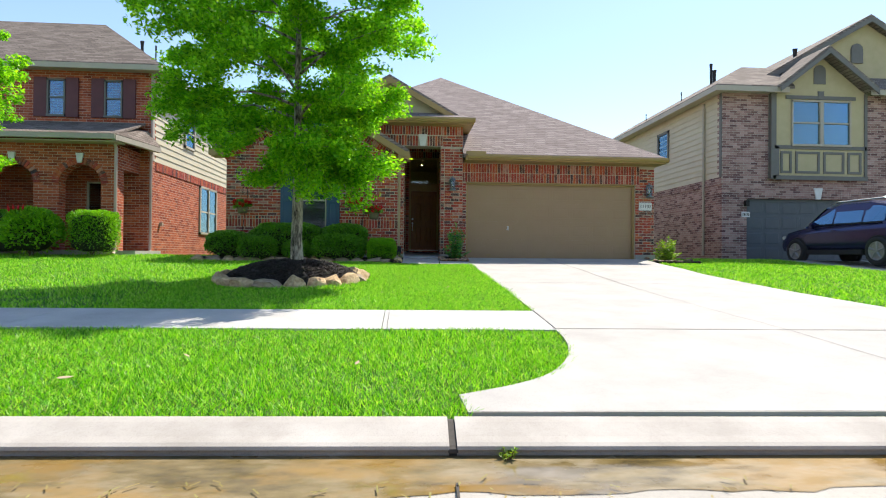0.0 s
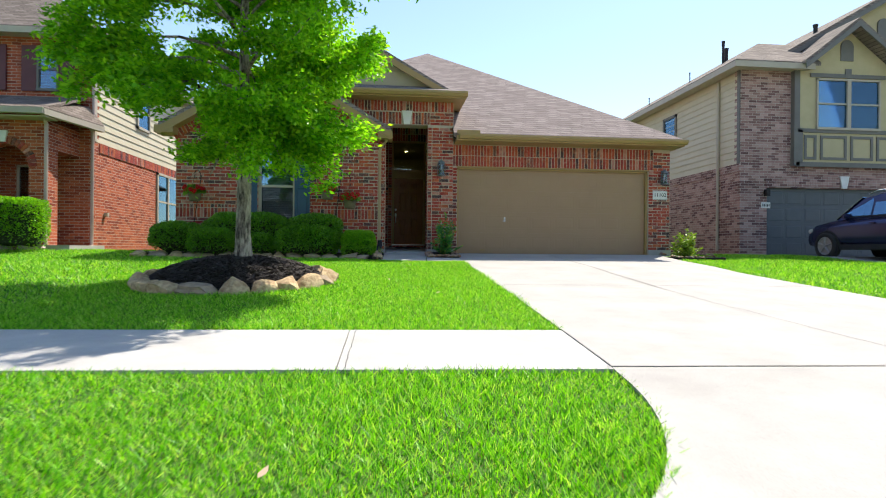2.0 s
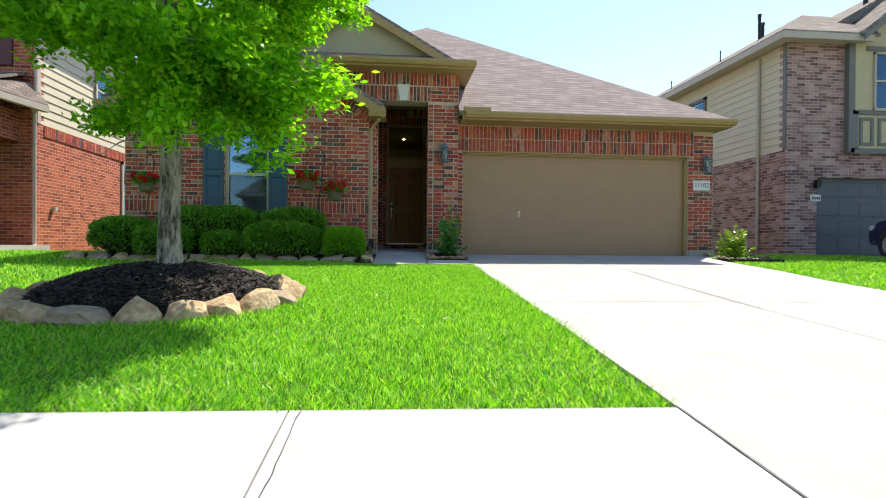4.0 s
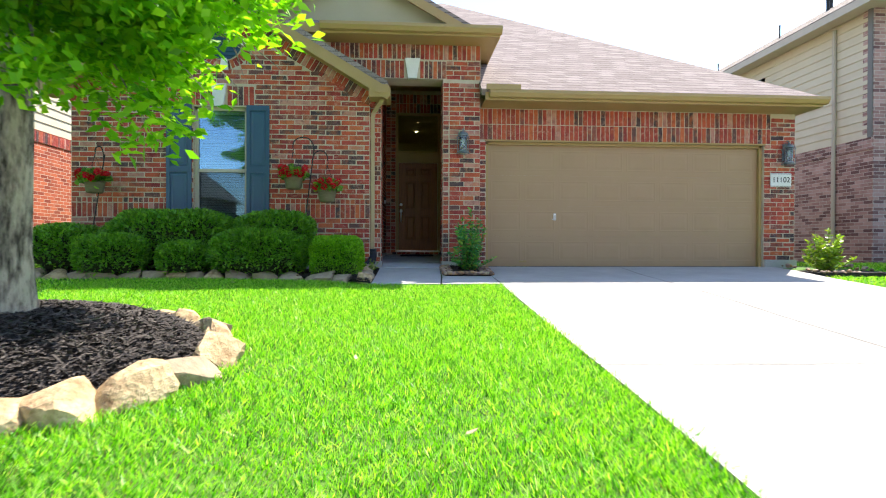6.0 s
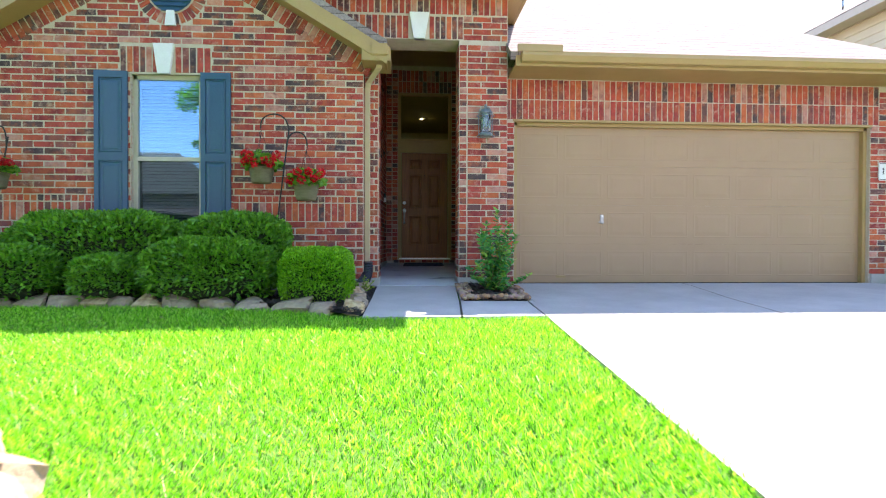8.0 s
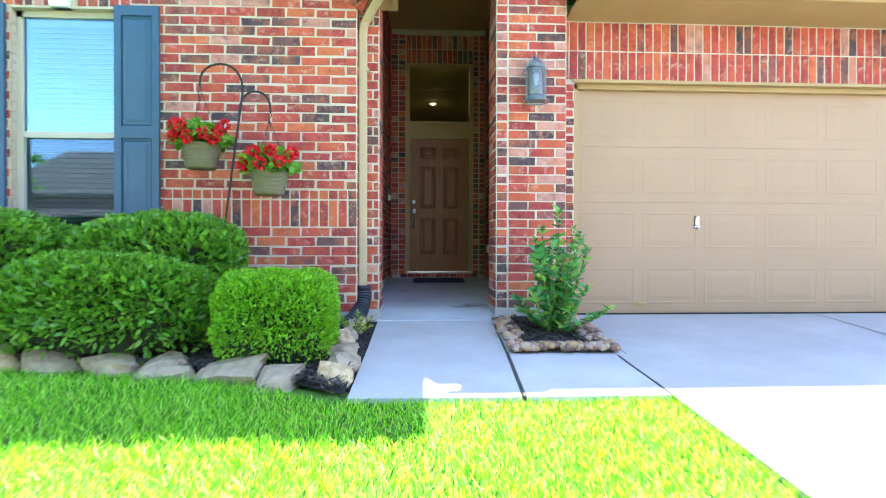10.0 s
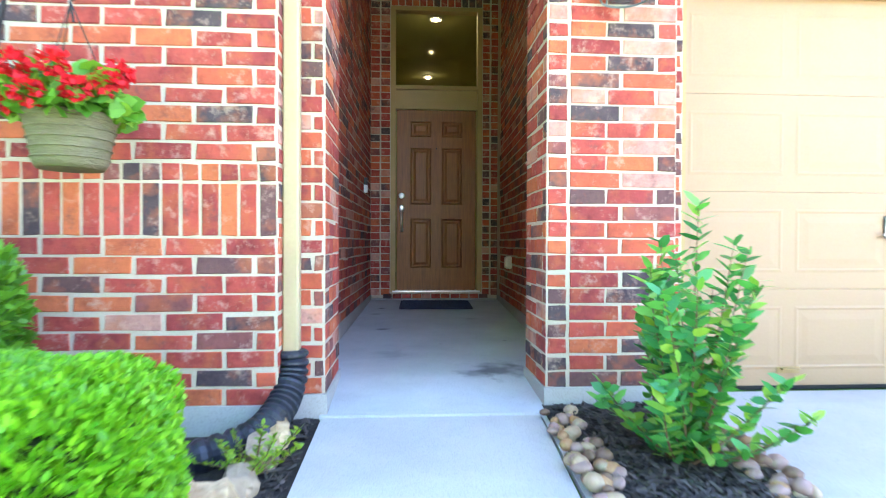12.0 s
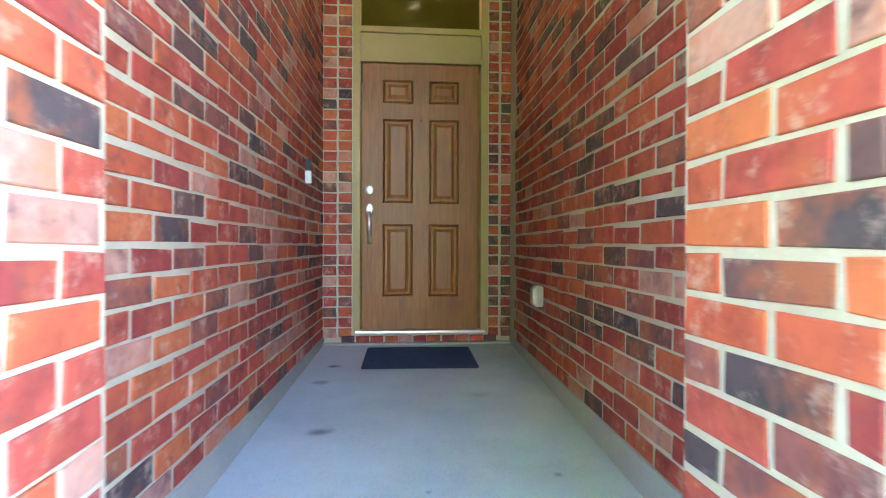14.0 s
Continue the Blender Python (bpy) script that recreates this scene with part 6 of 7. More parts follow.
def chips(name, xs, ys, zs, label):
    """Loose shreds of bark mulch lying on a bed."""
    n = len(xs)
    c = np.stack([xs, ys, zs], 1)
    a = R6.uniform(0, 2 * np.pi, n)
    way = np.stack([np.cos(a), np.sin(a), R6.normal(0, 0.25, n)], 1) * (R6.uniform(0.012, 0.036, n))[:, None]
    side = np.stack([-np.sin(a), np.cos(a), R6.normal(0, 0.3, n)], 1) * (R6.uniform(0.003, 0.006, n))[:, None]
    return tagged(quads(name, np.stack([c - way - side, c + way - side, c + way + side, c - way + side], 1), M_MULCH), label, "mulch", kind="stuff")


n = 30000
f, a = np.sqrt(R6.random(n)), R6.uniform(0, 2 * np.pi, n)
xs, ys = BED[0] + BED[2] * f * np.cos(a), BED[1] + BED[3] * f * np.sin(a)
chips("mulch_chips", xs, ys, np.array([gz(y) + mound(x, y) for x, y in zip(xs, ys)]) + R6.uniform(0.008, 0.03, n), "shredded black bark mulch round the tree")
k = 0
a = 0.0
rs = random.Random(11)
while a < 2 * math.pi - 0.2:
    w = rs.uniform(0.27, 0.44)
    a += w / 2.35
    x, y = BED[0] + (BED[2] + 0.06) * math.cos(a), BED[1] + (BED[3] + 0.06) * math.sin(a)
    tang = math.degrees(math.atan2((BED[3]) * math.cos(a), -(BED[2]) * math.sin(a)))
    boulder("edging_stone", (x, y, gz(y) + float(swell(x, y)) + 0.05), (w * 1.10, rs.uniform(0.22, 0.30), rs.uniform(0.15, 0.21)), 20 + k, M_STONE if rs.random() < 0.8 else M_STONE2, "rough tan sandstone edging the tree bed", "stones of the tree ring", tang, rs.uniform(12, 30))
    a += w / 2.35
    k += 1

# planting bed along the window wall
xs = [-4.9 + i * 0.3 for i in range(18)] + [0.47]
bm = bmesh.new()
lo = [bm.verts.new((x, bed_front(x), gz(bed_front(x)) + 0.02)) for x in xs]
mid = [bm.verts.new((x, bed_front(x) + 0.3, gz(bed_front(x) + 0.3) + 0.05)) for x in xs]
hi = [bm.verts.new((x, max(A, 15.9), 1.03)) for x in xs]
for p, q in ((lo, mid), (mid, hi)):
    for i in range(len(xs) - 1):
        bm.faces.new((p[i], p[i + 1], q[i + 1], q[i]))
tagged(part("front_bed", bm, M_MULCHBED), "mulched planting bed under the window", "mulch bed", kind="structure")
n = 14000
xs = R6.uniform(-4.8, 0.46, n)
ys = np.array([bed_front(x) for x in xs]) + R6.random(n) ** 1.3 * 1.0
chips("mulch_chips", xs, np.minimum(ys, A - 0.03), np.array([min(1.03, gz(y) + 0.045) for y in ys]) + R6.uniform(0.0, 0.03, n), "black bark mulch in the front bed")
x = -4.85
k = 0
while x < 0.16:
    w = rs.uniform(0.26, 0.46)
    y = bed_front(x + w / 2)
    boulder("edging_stone", (x + w / 2, y, gz(y) + 0.03), (w * 1.06, rs.uniform(0.22, 0.30), rs.uniform(0.11, 0.16)), 60 + k, M_STONE2 if rs.random() < 0.75 else M_STONE, "rough brown sandstone edging the planting bed", "stones of the front bed", rs.uniform(-8, 8) - (12 if x > -0.6 else 0), rs.uniform(10, 30))
    x += w
    k += 1
for i, y in enumerate((14.42, 14.68, 14.95, 15.22, 15.45, 15.66, 15.82)):
    boulder("edging_stone", (0.375 + rs.uniform(-0.03, 0.02), y, gz(y) + 0.05), (0.19 if i < 4 else 0.12, 0.26 if i < 4 else 0.17, 0.15 if i < 4 else 0.12), 90 + i, M_STONE2 if i % 3 else M_STONE, "rough stone along the walkway edge", "stones of the front bed", rs.uniform(-30, 30), rs.uniform(0, 20))


def pebble_bed(x0, x1, y0, y1, seed, count, label, group, far=False):
    """River stones heaped in a border round a small bed (front and both sides)."""
    r = random.Random(seed)
    shapes = []
    for s in range(4):
        bm = bmesh.new()
        bmesh.ops.create_icosphere(bm, subdivisions=2, radius=0.5)
        for v in bm.verts:
            v.co *= 1 + 0.22 * noise.noise(v.co * 2 + Vector((s * 5.3, seed, 0)))
        me = bpy.data.meshes.new("pebble")
        bm.to_mesh(me)
        bm.free()
        me.polygons.foreach_set("use_smooth", [True] * len(me.polygons))
        me.materials.append(M_PEBBLES[s])
        shapes.append(me)
    for i in range(count):
        side = r.random()
        edge = r.uniform(0, 0.14)
        if side < 0.5:
            x, y = r.uniform(x0, x1), y0 + edge
        elif side < 0.75:
            x, y = x0 + edge, r.uniform(y0, y1)
        else:
            x, y = x1 - edge, r.uniform(y0, y1)
        size = r.uniform(0.038, 0.075)
        ob = new("pebble", shapes[i % 4])
        ob.matrix_basis = pose(x, y, gz(y) + 0.028 + size * 0.26 + r.uniform(0, 0.03) * (1 - edge / 0.16), r.uniform(-20, 20), r.uniform(-20, 20), r.uniform(0, 360)) @ Matrix.Diagonal((size * r.uniform(0.9, 1.3), size * r.uniform(0.8, 1.05), size * r.uniform(0.6, 0.85), 1))
        tagged(ob, label, "pebble", group)


M_PEBBLES = [plain("pebble_tan", (0.28, 0.14, 0.055), (0.44, 0.26, 0.12), 3, 0.65), plain("pebble_pale", (0.31, 0.21, 0.12), (0.46, 0.34, 0.21), 3, 0.65), plain("pebble_brown", (0.12, 0.065, 0.04), (0.22, 0.13, 0.08), 3, 0.65), plain("pebble_rose", (0.25, 0.15, 0.12), (0.36, 0.24, 0.19), 3, 0.65)]
strip("planter_edge", [(1.493, 15.03), (2.212, 14.94), (2.296, 15.01), (2.296, 16.18), (1.53, 16.18)], M_WALK, "concrete edge round the small planter", lift=0.012)
strip("planter_bed", [(1.53, 15.07), (2.22, 15.04), (2.27, 16.19), (1.55, 16.19)], M_MULCHBED, "small black mulch planter bed beside the porch", lift=0.03, category="mulch bed")
strip("corner_soil", [(0.40, 14.35), (0.495, 14.3), (0.535, 16.11), (0.53, 16.19), (0.40, 16.19)], M_MULCHBED, "strip of dark soil beside the walkway", lift=0.008, category="soil")
n = 3500
xs, ys = R6.uniform(1.60, 2.20, n), R6.uniform(15.08, 16.15, n)
chips("mulch_chips", xs, ys, np.interp(ys, PY, PZ) + 0.032 + R6.uniform(0.0, 0.02, n), "black bark mulch in the small planter")
n = 500
xs, ys = R6.uniform(0.41, 0.49, n), R6.uniform(14.4, 16.1, n)
chips("mulch_chips", xs, ys, np.interp(ys, PY, PZ) + 0.012 + R6.uniform(0.0, 0.015, n), "black bark mulch beside the walkway")
pebble_bed(1.51, 2.25, 15.02, 16.12, 3, 260, "smooth river pebble bordering the small planter", "river pebbles of the planter")
tagged(part("corner_bed", prism([(7.45, 15.2), (8.6, 15.0), (8.9, 15.9), (8.6, 16.9), (7.97, 16.9), (7.97, 16.38), (7.42, 16.38)], (0.8, 1.02), 2), M_MULCHBED), "small corner planting bed by the driveway", "mulch bed", kind="structure")
pebble_bed(7.5, 8.7, 15.15, 16.3, 5, 40, "smooth river pebble bordering the corner bed", "river pebbles of the corner bed")


# ---- shrubs ----
M_BOX = leaf_mat("boxwood_leaves", [(0.10, 0.28, 0.015), (0.17, 0.43, 0.022), (0.28, 0.56, 0.034)], 0.4, 0.4)
M_HEDGE = leaf_mat("hedge_leaves", [(0.065, 0.19, 0.024), (0.115, 0.31, 0.03), (0.195, 0.43, 0.042)], 0.35, 0.38)
# Nearly black green: the shade among a shrub's inner twigs, put into the colour.
M_SHADE = plain("twig_core_shade", (0.012, 0.02, 0.006), (0.03, 0.04, 0.012), 9, 0.95, bump=1.0, grain=30, depth=0.03)
M_TWIG = plain("twig", (0.12, 0.075, 0.04), (0.20, 0.13, 0.075), 9, 0.9)


def shrub(at, size, count, leaf, material, seed, label, group, square=3.2, name="shrub"):
    """A clipped shrub: a twiggy core coloured as dark as inner shade, inside a shell of many leaves; square: how boxy
    it is clipped.
    """
    r = np.random.default_rng(seed)
    t = thing(name, at, label, "shrub", group)
    d = r.normal(0, 1, (count, 3))
    d[:, 2] = np.where(d[:, 2] < -0.55, -d[:, 2], d[:, 2])
    d /= (np.abs(d) ** square).sum(1, keepdims=True) ** (1 / square)
    lump = np.array([noise.noise(Vector(p) * 2.3 + Vector((seed, 0, 0))) for p in d])[:, None]
    half = np.array(size) / 2
    depth = 1 - 0.22 * r.random((count, 1)) ** 1.5
    c = d * half * (depth + 0.09 * lump) + np.array((0, 0, half[2]))
    nrm = d / np.linalg.norm(d, axis=1, keepdims=True)
    quads("leaves", leaf_quads(r, c, nrm + np.array((0, 0, 0.35)), leaf, leaf * 0.46, 0.15, True), material, t)
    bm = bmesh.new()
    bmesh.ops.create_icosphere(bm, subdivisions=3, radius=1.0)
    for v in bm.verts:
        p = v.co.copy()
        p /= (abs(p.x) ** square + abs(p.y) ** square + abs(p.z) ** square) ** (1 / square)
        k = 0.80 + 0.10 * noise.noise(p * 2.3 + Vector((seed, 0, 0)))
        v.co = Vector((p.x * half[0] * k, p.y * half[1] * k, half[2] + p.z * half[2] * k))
    part("core", bm, M_SHADE, t, "solid twiggy core coloured as dark as inner shade")
    bm = bmesh.new()
    rr = random.Random(seed)
    for k in range(5):
        add_tube(bm, [(rr.uniform(-0.08, 0.08), rr.uniform(-0.08, 0.08), -0.05), (rr.uniform(-0.3, 0.3) * size[0], rr.uniform(-0.3, 0.3) * size[1], half[2])], 0.012, 5)
    part("stems", bm, M_TWIG, t)
    return t


GH = "clipped evergreen shrubs under the window"
shrub((-2.55, 15.48, 1.0), (1.95, 0.72, 0.95), 12000, 0.062, M_HEDGE, 1, "tall clipped dark green hedge shrub under the window", GH)
shrub((-1.05, 15.50, 1.0), (1.25, 0.70, 0.94), 9000, 0.062, M_HEDGE, 2, "tall clipped dark green hedge shrub under the window", GH)
shrub((-4.05, 15.40, 0.98), (1.15, 0.85, 0.75), 6000, 0.060, M_HEDGE, 3, "clipped dark green rounded hedge shrub", GH, 2.6)
shrub((-3.22, 15.02, 0.96), (0.98, 0.62, 0.62), 6000, 0.058, M_HEDGE, 4, "low clipped green hedge shrub", GH)
shrub((-2.22, 15.00, 0.96), (0.72, 0.52, 0.52), 4000, 0.058, M_HEDGE, 5, "small low green hedge shrub", GH, 2.6)
shrub((-1.16, 14.98, 0.95), (1.36, 0.66, 0.70), 13000, 0.055, M_HEDGE, 6, "broad clipped green hedge shrub", GH)
shrub((-0.03, 14.86, 0.93), (0.75, 0.66, 0.63), 24000, 0.029, M_BOX, 7, "boxy clipped bright green boxwood", GH, 4.0)
shrub((-7.75, 16.0, 1.04), (1.15, 0.8, 1.2), 7000, 0.055, M_BOX, 8, "boxy clipped sunlit hedge before the arched porch", "shrubs of the house to the west", 6.0)
shrub((-9.15, 15.7, 1.03), (1.5, 1.0, 1.25), 4500, 0.11, M_BOX, 9, "loose flowering shrub with long leaves", "shrubs of the house to the west", 2.2)
shrub((-10.6, 16.1, 1.04), (2.6, 0.8, 1.2), 6000, 0.06, M_HEDGE, 10, "dark clipped hedge before the arched porch", "shrubs of the house to the west", 6.0)
fl = thing("flower_spikes", (-9.45, 15.55, 2.2), "orange red flower spikes above the loose shrub", "flowers")
for i in range(4):
    bm = tube([(0.1 * i - 0.15, 0, -0.2), (0.12 * i - 0.2, 0, 0.05 + 0.03 * (i % 2)), (0.13 * i - 0.22, 0, 0.16)], [0.006, 0.03, 0.004], 6)
    part("spike", bm, M_PETAL, fl)


def sapling(at, height, stems, leaf, material, seed, label, spread=0.45):
    """A young plant of many upright shoots with paired oval leaves."""
    r = random.Random(seed)
    t = thing("young_shrub", at, label, "shrub")
    cs, ds = [], []
    for k in range(stems):
        bm = bmesh.new()
        a = 2.4 * k + r.uniform(-0.4, 0.4)
        if k == 0:
            out, h = 0.04, height
        elif k % 3:
            out, h = r.uniform(0.10, 0.32) * spread / 0.5, height * r.uniform(0.5, 0.86)
        else:
            out, h = r.uniform(0.30, 0.44) * spread / 0.5, height * r.uniform(0.16, 0.42)
        bend = r.uniform(-0.5, 0.5)
        pts = []
        for i in range(10):
            f = i / 9
            b = a + bend * f
            pts.append(Vector((math.cos(b) * out * f ** 0.8, math.sin(b) * out * f ** 0.8, h * f ** 1.1)))
        add_tube(bm, pts, [0.006 - 0.0045 * i / 9 for i in range(10)], 5)
        part("shoot", bm, M_TWIG, t)
        n = int((h + out) / (leaf * 0.42))
        for i in range(2, n + 1):
            f = min(0.995, i / n)
            j = min(8, int(f * 9))
            p = pts[j].lerp(pts[j + 1], f * 9 - j)
            b = i * 1.57 + r.uniform(-0.4, 0.4)
            for side in (0, math.pi):
                d = Vector((math.cos(b + side), math.sin(b + side), r.uniform(0.2, 0.8)))
                ln = leaf * (1.1 - 0.45 * f)
                cs.append(p + d.normalized() * ln * 0.5)
                ds.append(d)
    rr = np.random.default_rng(seed)
    c, d = np.array([tuple(v) for v in cs]), np.array([tuple(v.normalized()) for v in ds])
    n = len(c)
    quads("leaves", leaf_quads(rr, c, d * 3, leaf * 1.05, leaf * 0.40, 0.1, True), material, t)
    return t


M_MYRTLE = leaf_mat("myrtle_leaves", [(0.03, 0.17, 0.05), (0.05, 0.25, 0.065), (0.09, 0.33, 0.06), (0.26, 0.42, 0.05)], 0.35, 0.25)
sapling((1.94, 15.58, 1.02), 0.98, 30, 0.080, M_MYRTLE, 4, "young upright shrub with glossy green leaves in the planter", 0.5)
M_LIME = leaf_mat("lime_leaves", [(0.10, 0.22, 0.02), (0.20, 0.34, 0.03), (0.30, 0.42, 0.04)], 0.4, 0.35)
sapling((8.02, 15.75, 1.0), 0.72, 34, 0.085, M_LIME, 9, "yellow green young shrub in the corner bed", 0.5)
sapling((1.0, 2.96, 0.145), 0.06, 6, 0.026, M_LIME, 14, "small green weed sprouting at the foot of the curb", 0.12)
sapling((0.37, 15.55, 1.03), 0.18, 10, 0.03, M_LIME, 12, "small weed beside the drain hose", 0.3)


# ---- trees ----
def tree(at, trunk_h, top, reach, low, clumps, per, leaf, seed, label, lean=(0, 0), off=0.0, droop=0.0, full=0.8, low_limbs=(), limbs=34):
    """A young oak: tapered trunk, rising limbs that fork, and a crown of leaf clumps with gaps between."""
    r = random.Random(seed)
    nr = np.random.default_rng(seed)
    t = thing("tree", at, label, "tree")
    bm = bmesh.new()
    base = [(0, 0, -0.1), (0.01, 0, 0.05), (0.0, 0, 0.4), (0.015, 0.01, 1.2), (lean[0] * 0.3, lean[1] * 0.3, trunk_h), (lean[0] * 0.6, lean[1] * 0.6, trunk_h + (top - trunk_h) * 0.5), (lean[0], lean[1], top - 0.25)]
    add_tube(bm, base, [0.150, 0.118, 0.098, 0.090, 0.076, 0.042, 0.01], 16)
    for v in bm.verts:
        v.co += noise.noise_vector(v.co * 6) * 0.012
    part("trunk", bm, M_BARK, t, "grey brown furrowed trunk", True)
    ends = []

    def crown_r(z):
        f = (z - low) / (top - low)
        return reach * max(0.05, math.sin(math.pi * min(1, max(0, f) ** 0.82 * 0.94 + 0.06)) ** full)

    for k in range(limbs):
        f = (k + r.random()) / limbs
        z0 = trunk_h * 0.93 + (top - trunk_h) * 0.8 * f
        a = k * 2.4 + r.uniform(-0.3, 0.3)
        z1 = z0 + r.uniform(0.1, 0.7) - 0.25 * (1 - f) - (droop * r.random() if f < 0.3 else 0)
        rad = crown_r(z1) * r.uniform(0.75, 1.0)
        p0 = Vector((lean[0] * 0.3, lean[1] * 0.3, z0))
        p2 = Vector((math.cos(a) * rad + off, math.sin(a) * rad, z1))
        p1 = p0.lerp(p2, 0.45) + Vector((0, 0, 0.16))
        w = 0.034 * (1 - 0.6 * f)
        bm = bmesh.new()
        add_tube(bm, [p0, p0.lerp(p1, 0.5) + Vector((0, 0, 0.03)), p1, p1.lerp(p2, 0.6), p2], [w, w * 0.8, w * 0.6, w * 0.35, w * 0.12], 6)
        for j in range(6):
            s = r.uniform(0.3, 1.0)
            q0 = p0.lerp(p1, s * 2) if s < 0.5 else p1.lerp(p2, s * 2 - 1)
            d = Vector((math.cos(a + r.uniform(-1.4, 1.4)), math.sin(a + r.uniform(-1.4, 1.4)), r.uniform(-0.45, 0.6))).normalized()
            q1 = q0 + d * r.uniform(0.3, 0.75)
            add_tube(bm, [q0, q0.lerp(q1, 0.5) + Vector((0, 0, 0.03)), q1], [w * 0.3, w * 0.2, 0.002], 4)
            ends.append((q0, q1))
        ends.append((p1, p2))
        part("limb", bm, M_BARK, t)
    cs, ds = [], []
    for k in range(clumps):
        q0, q1 = ends[k % len(ends)]
        c = q0.lerp(q1, r.uniform(0.35, 1.08)) + Vector((r.gauss(0, 0.10), r.gauss(0, 0.10), r.gauss(0, 0.08)))
        rr = crown_r(c.z) * 1.06
        h = math.hypot(c.x - off, c.y)
        if h > rr:
            c.x, c.y = off + (c.x - off) * rr / h, c.y * rr / h
        if c.z < low + 0.05:
            c.z = low + 0.05 + r.random() * 0.2
        if c.z < 2.2 and 0.55 * (c.x - off) + 0.83 * c.y > 0.45:
            c.z += 0.9
        spread = r.uniform(0.13, 0.25)
        d = nr.normal(0, 1, (per, 3))
        d *= (nr.random((per, 1)) ** 0.4) / np.linalg.norm(d, axis=1, keepdims=True)
        p = np.array(c) + d * spread * np.array((1, 1, 0.6))
        cs.append(p)
        d = nr.normal(0, 0.7, (per, 3)) + np.array((c.x, c.y, 0.3)) / max(0.3, h)
        ds.append(d)
    for end in low_limbs:
        p0, p2 = Vector((lean[0] * 0.3, lean[1] * 0.3, trunk_h)), Vector(end) + Vector((0.12, 0.05, -0.08))
        p1 = p0.lerp(p2, 0.5) + Vector((0, 0, 0.30))
        bm = tube([p0, p0.lerp(p1, 0.5) + Vector((0, 0, 0.05)), p1, p1.lerp(p2, 0.5) + Vector((0, 0, 0.05)), p2], [0.02, 0.016, 0.011, 0.007, 0.002], 6)
        part("limb", bm, M_BARK, t)
        for k in range(15):
            c = p1.lerp(p2, r.uniform(0.1, 1.05)) + Vector((r.gauss(0, 0.08), r.gauss(0, 0.08), r.gauss(0.03, 0.07)))
            p = np.array(c) + nr.normal(0, 0.085, (per, 3)) * np.array((1, 1, 0.7))
            cs.append(p)
            ds.append(nr.normal(0, 0.7, (per, 3)) + np.array((c.x, c.y, -0.2)))
    quads("crown", leaf_quads(nr, np.concatenate(cs), np.concatenate(ds), leaf, leaf * 0.50, 0.3), M_TREE, t)
    return t


TREE_AT = (-1.34, 10.12, 0.99)
tree(TREE_AT, 1.75, 7.4, 2.3, 1.40, 3000, 52, 0.080, 21, "young oak with a full bright green crown in the mulch ring", off=-0.15, droop=0.5, full=0.5, limbs=52,
     low_limbs=((0.92, -0.75, 1.12), (1.2, -0.75, 1.25), (1.35, -0.6, 1.48), (1.15, -1.0, 1.48), (0.62, -1.0, 1.12), (0.3, -1.3, 1.2), (0.9, -0.4, 1.42), (0.95, -1.15, 1.65), (0.1, -0.9, 1.25), (1.45, -0.8, 1.6)))
tree((-9.45, 12.4, gz(12.4)), 1.8, 6.0, 2.1, 1.9, 520, 70, 0.10, 33, "young oak with a green crown on the lawn to the west")


# ---- lawns ----
def blades(name, x0, x1, y0, y1, per, height, width, seed, label, free=lambda x, y: np.ones(len(x), bool), material=None):
    """Grass as single tapered blades leaning every way, thicker in patches."""
    r = np.random.default_rng(seed)
    n = int((x1 - x0) * (y1 - y0) * per)
    x, y = r.uniform(x0, x1, n), r.uniform(y0, y1, n)
    ok = free(x, y)
    x, y = x[ok], y[ok]
    n = len(x)
    z = np.interp(np.where(y < 8.2, y - SKEW * (x - 0.5), y), PY, PZ) + swell(x, y) - 0.014
    a = r.uniform(0, 2 * np.pi, n)
    patch = 0.85 + 0.25 * np.sin(x * 2.1 + 1.3 * np.sin(y * 1.7)) * np.sin(y * 2.6 + 0.7 * np.sin(x * 3.1))
    h = height * patch * r.uniform(0.55, 1.25, n)
    lean = r.normal(0, 0.62, (n, 2)) * h[:, None]
    base = np.stack([x, y, z], 1)
    side = np.stack([np.cos(a), np.sin(a), np.zeros(n)], 1) * (width * r.uniform(0.7, 1.3, n))[:, None] / 2
    tip = base + np.stack([lean[:, 0], lean[:, 1], h], 1)
    c = np.stack([base - side, base + side, tip + side * 0.25, tip - side * 0.25], 1)
    return tagged(quads(name, c, material or M_GRASS), label, "grass", kind="stuff")


FLX, FLY = [p[1] for p in FLARE_L], [p[0] for p in FLARE_L]


def on_lawn(x, y):
    ring = ((x - BED[0]) / (BED[2] + 0.10)) ** 2 + ((y - BED[1]) / (BED[3] + 0.10)) ** 2 > 1
    front = np.interp(x, (-4.9, -2.0, -1.0, 0.0, 0.44, 0.45), (14.95, 14.78, 14.68, 14.38, 14.06, 14.11))
    edge = np.interp(y, (7.1, 9.0, 10.2, 11.5, 13.1, 14.1), (2.115, 2.18, 2.195, 2.195, 2.195, 2.222))
    return ring & (y < front) & (x < edge) & (y > 7.13 + SKEW * (x - 0.5))


def on_strip(x, y):
    right = np.interp(y, FLX, FLY)
    s = SKEW * (x - 0.5)
    return (x < right + 0.02) & (y > 3.39 + s) & (y < 5.79 + s)


blades("grass_verge", -8.0, 2.05, 3.3, 6.3, 5000, 0.050, 0.0078, 1, "thick bright green lawn grass of the verge", on_strip)
blades("grass_lawn", -3.2, 2.24, 7.0, 14.9, 5200, 0.050, 0.0078, 2, "thick bright green lawn grass before the house", on_lawn)
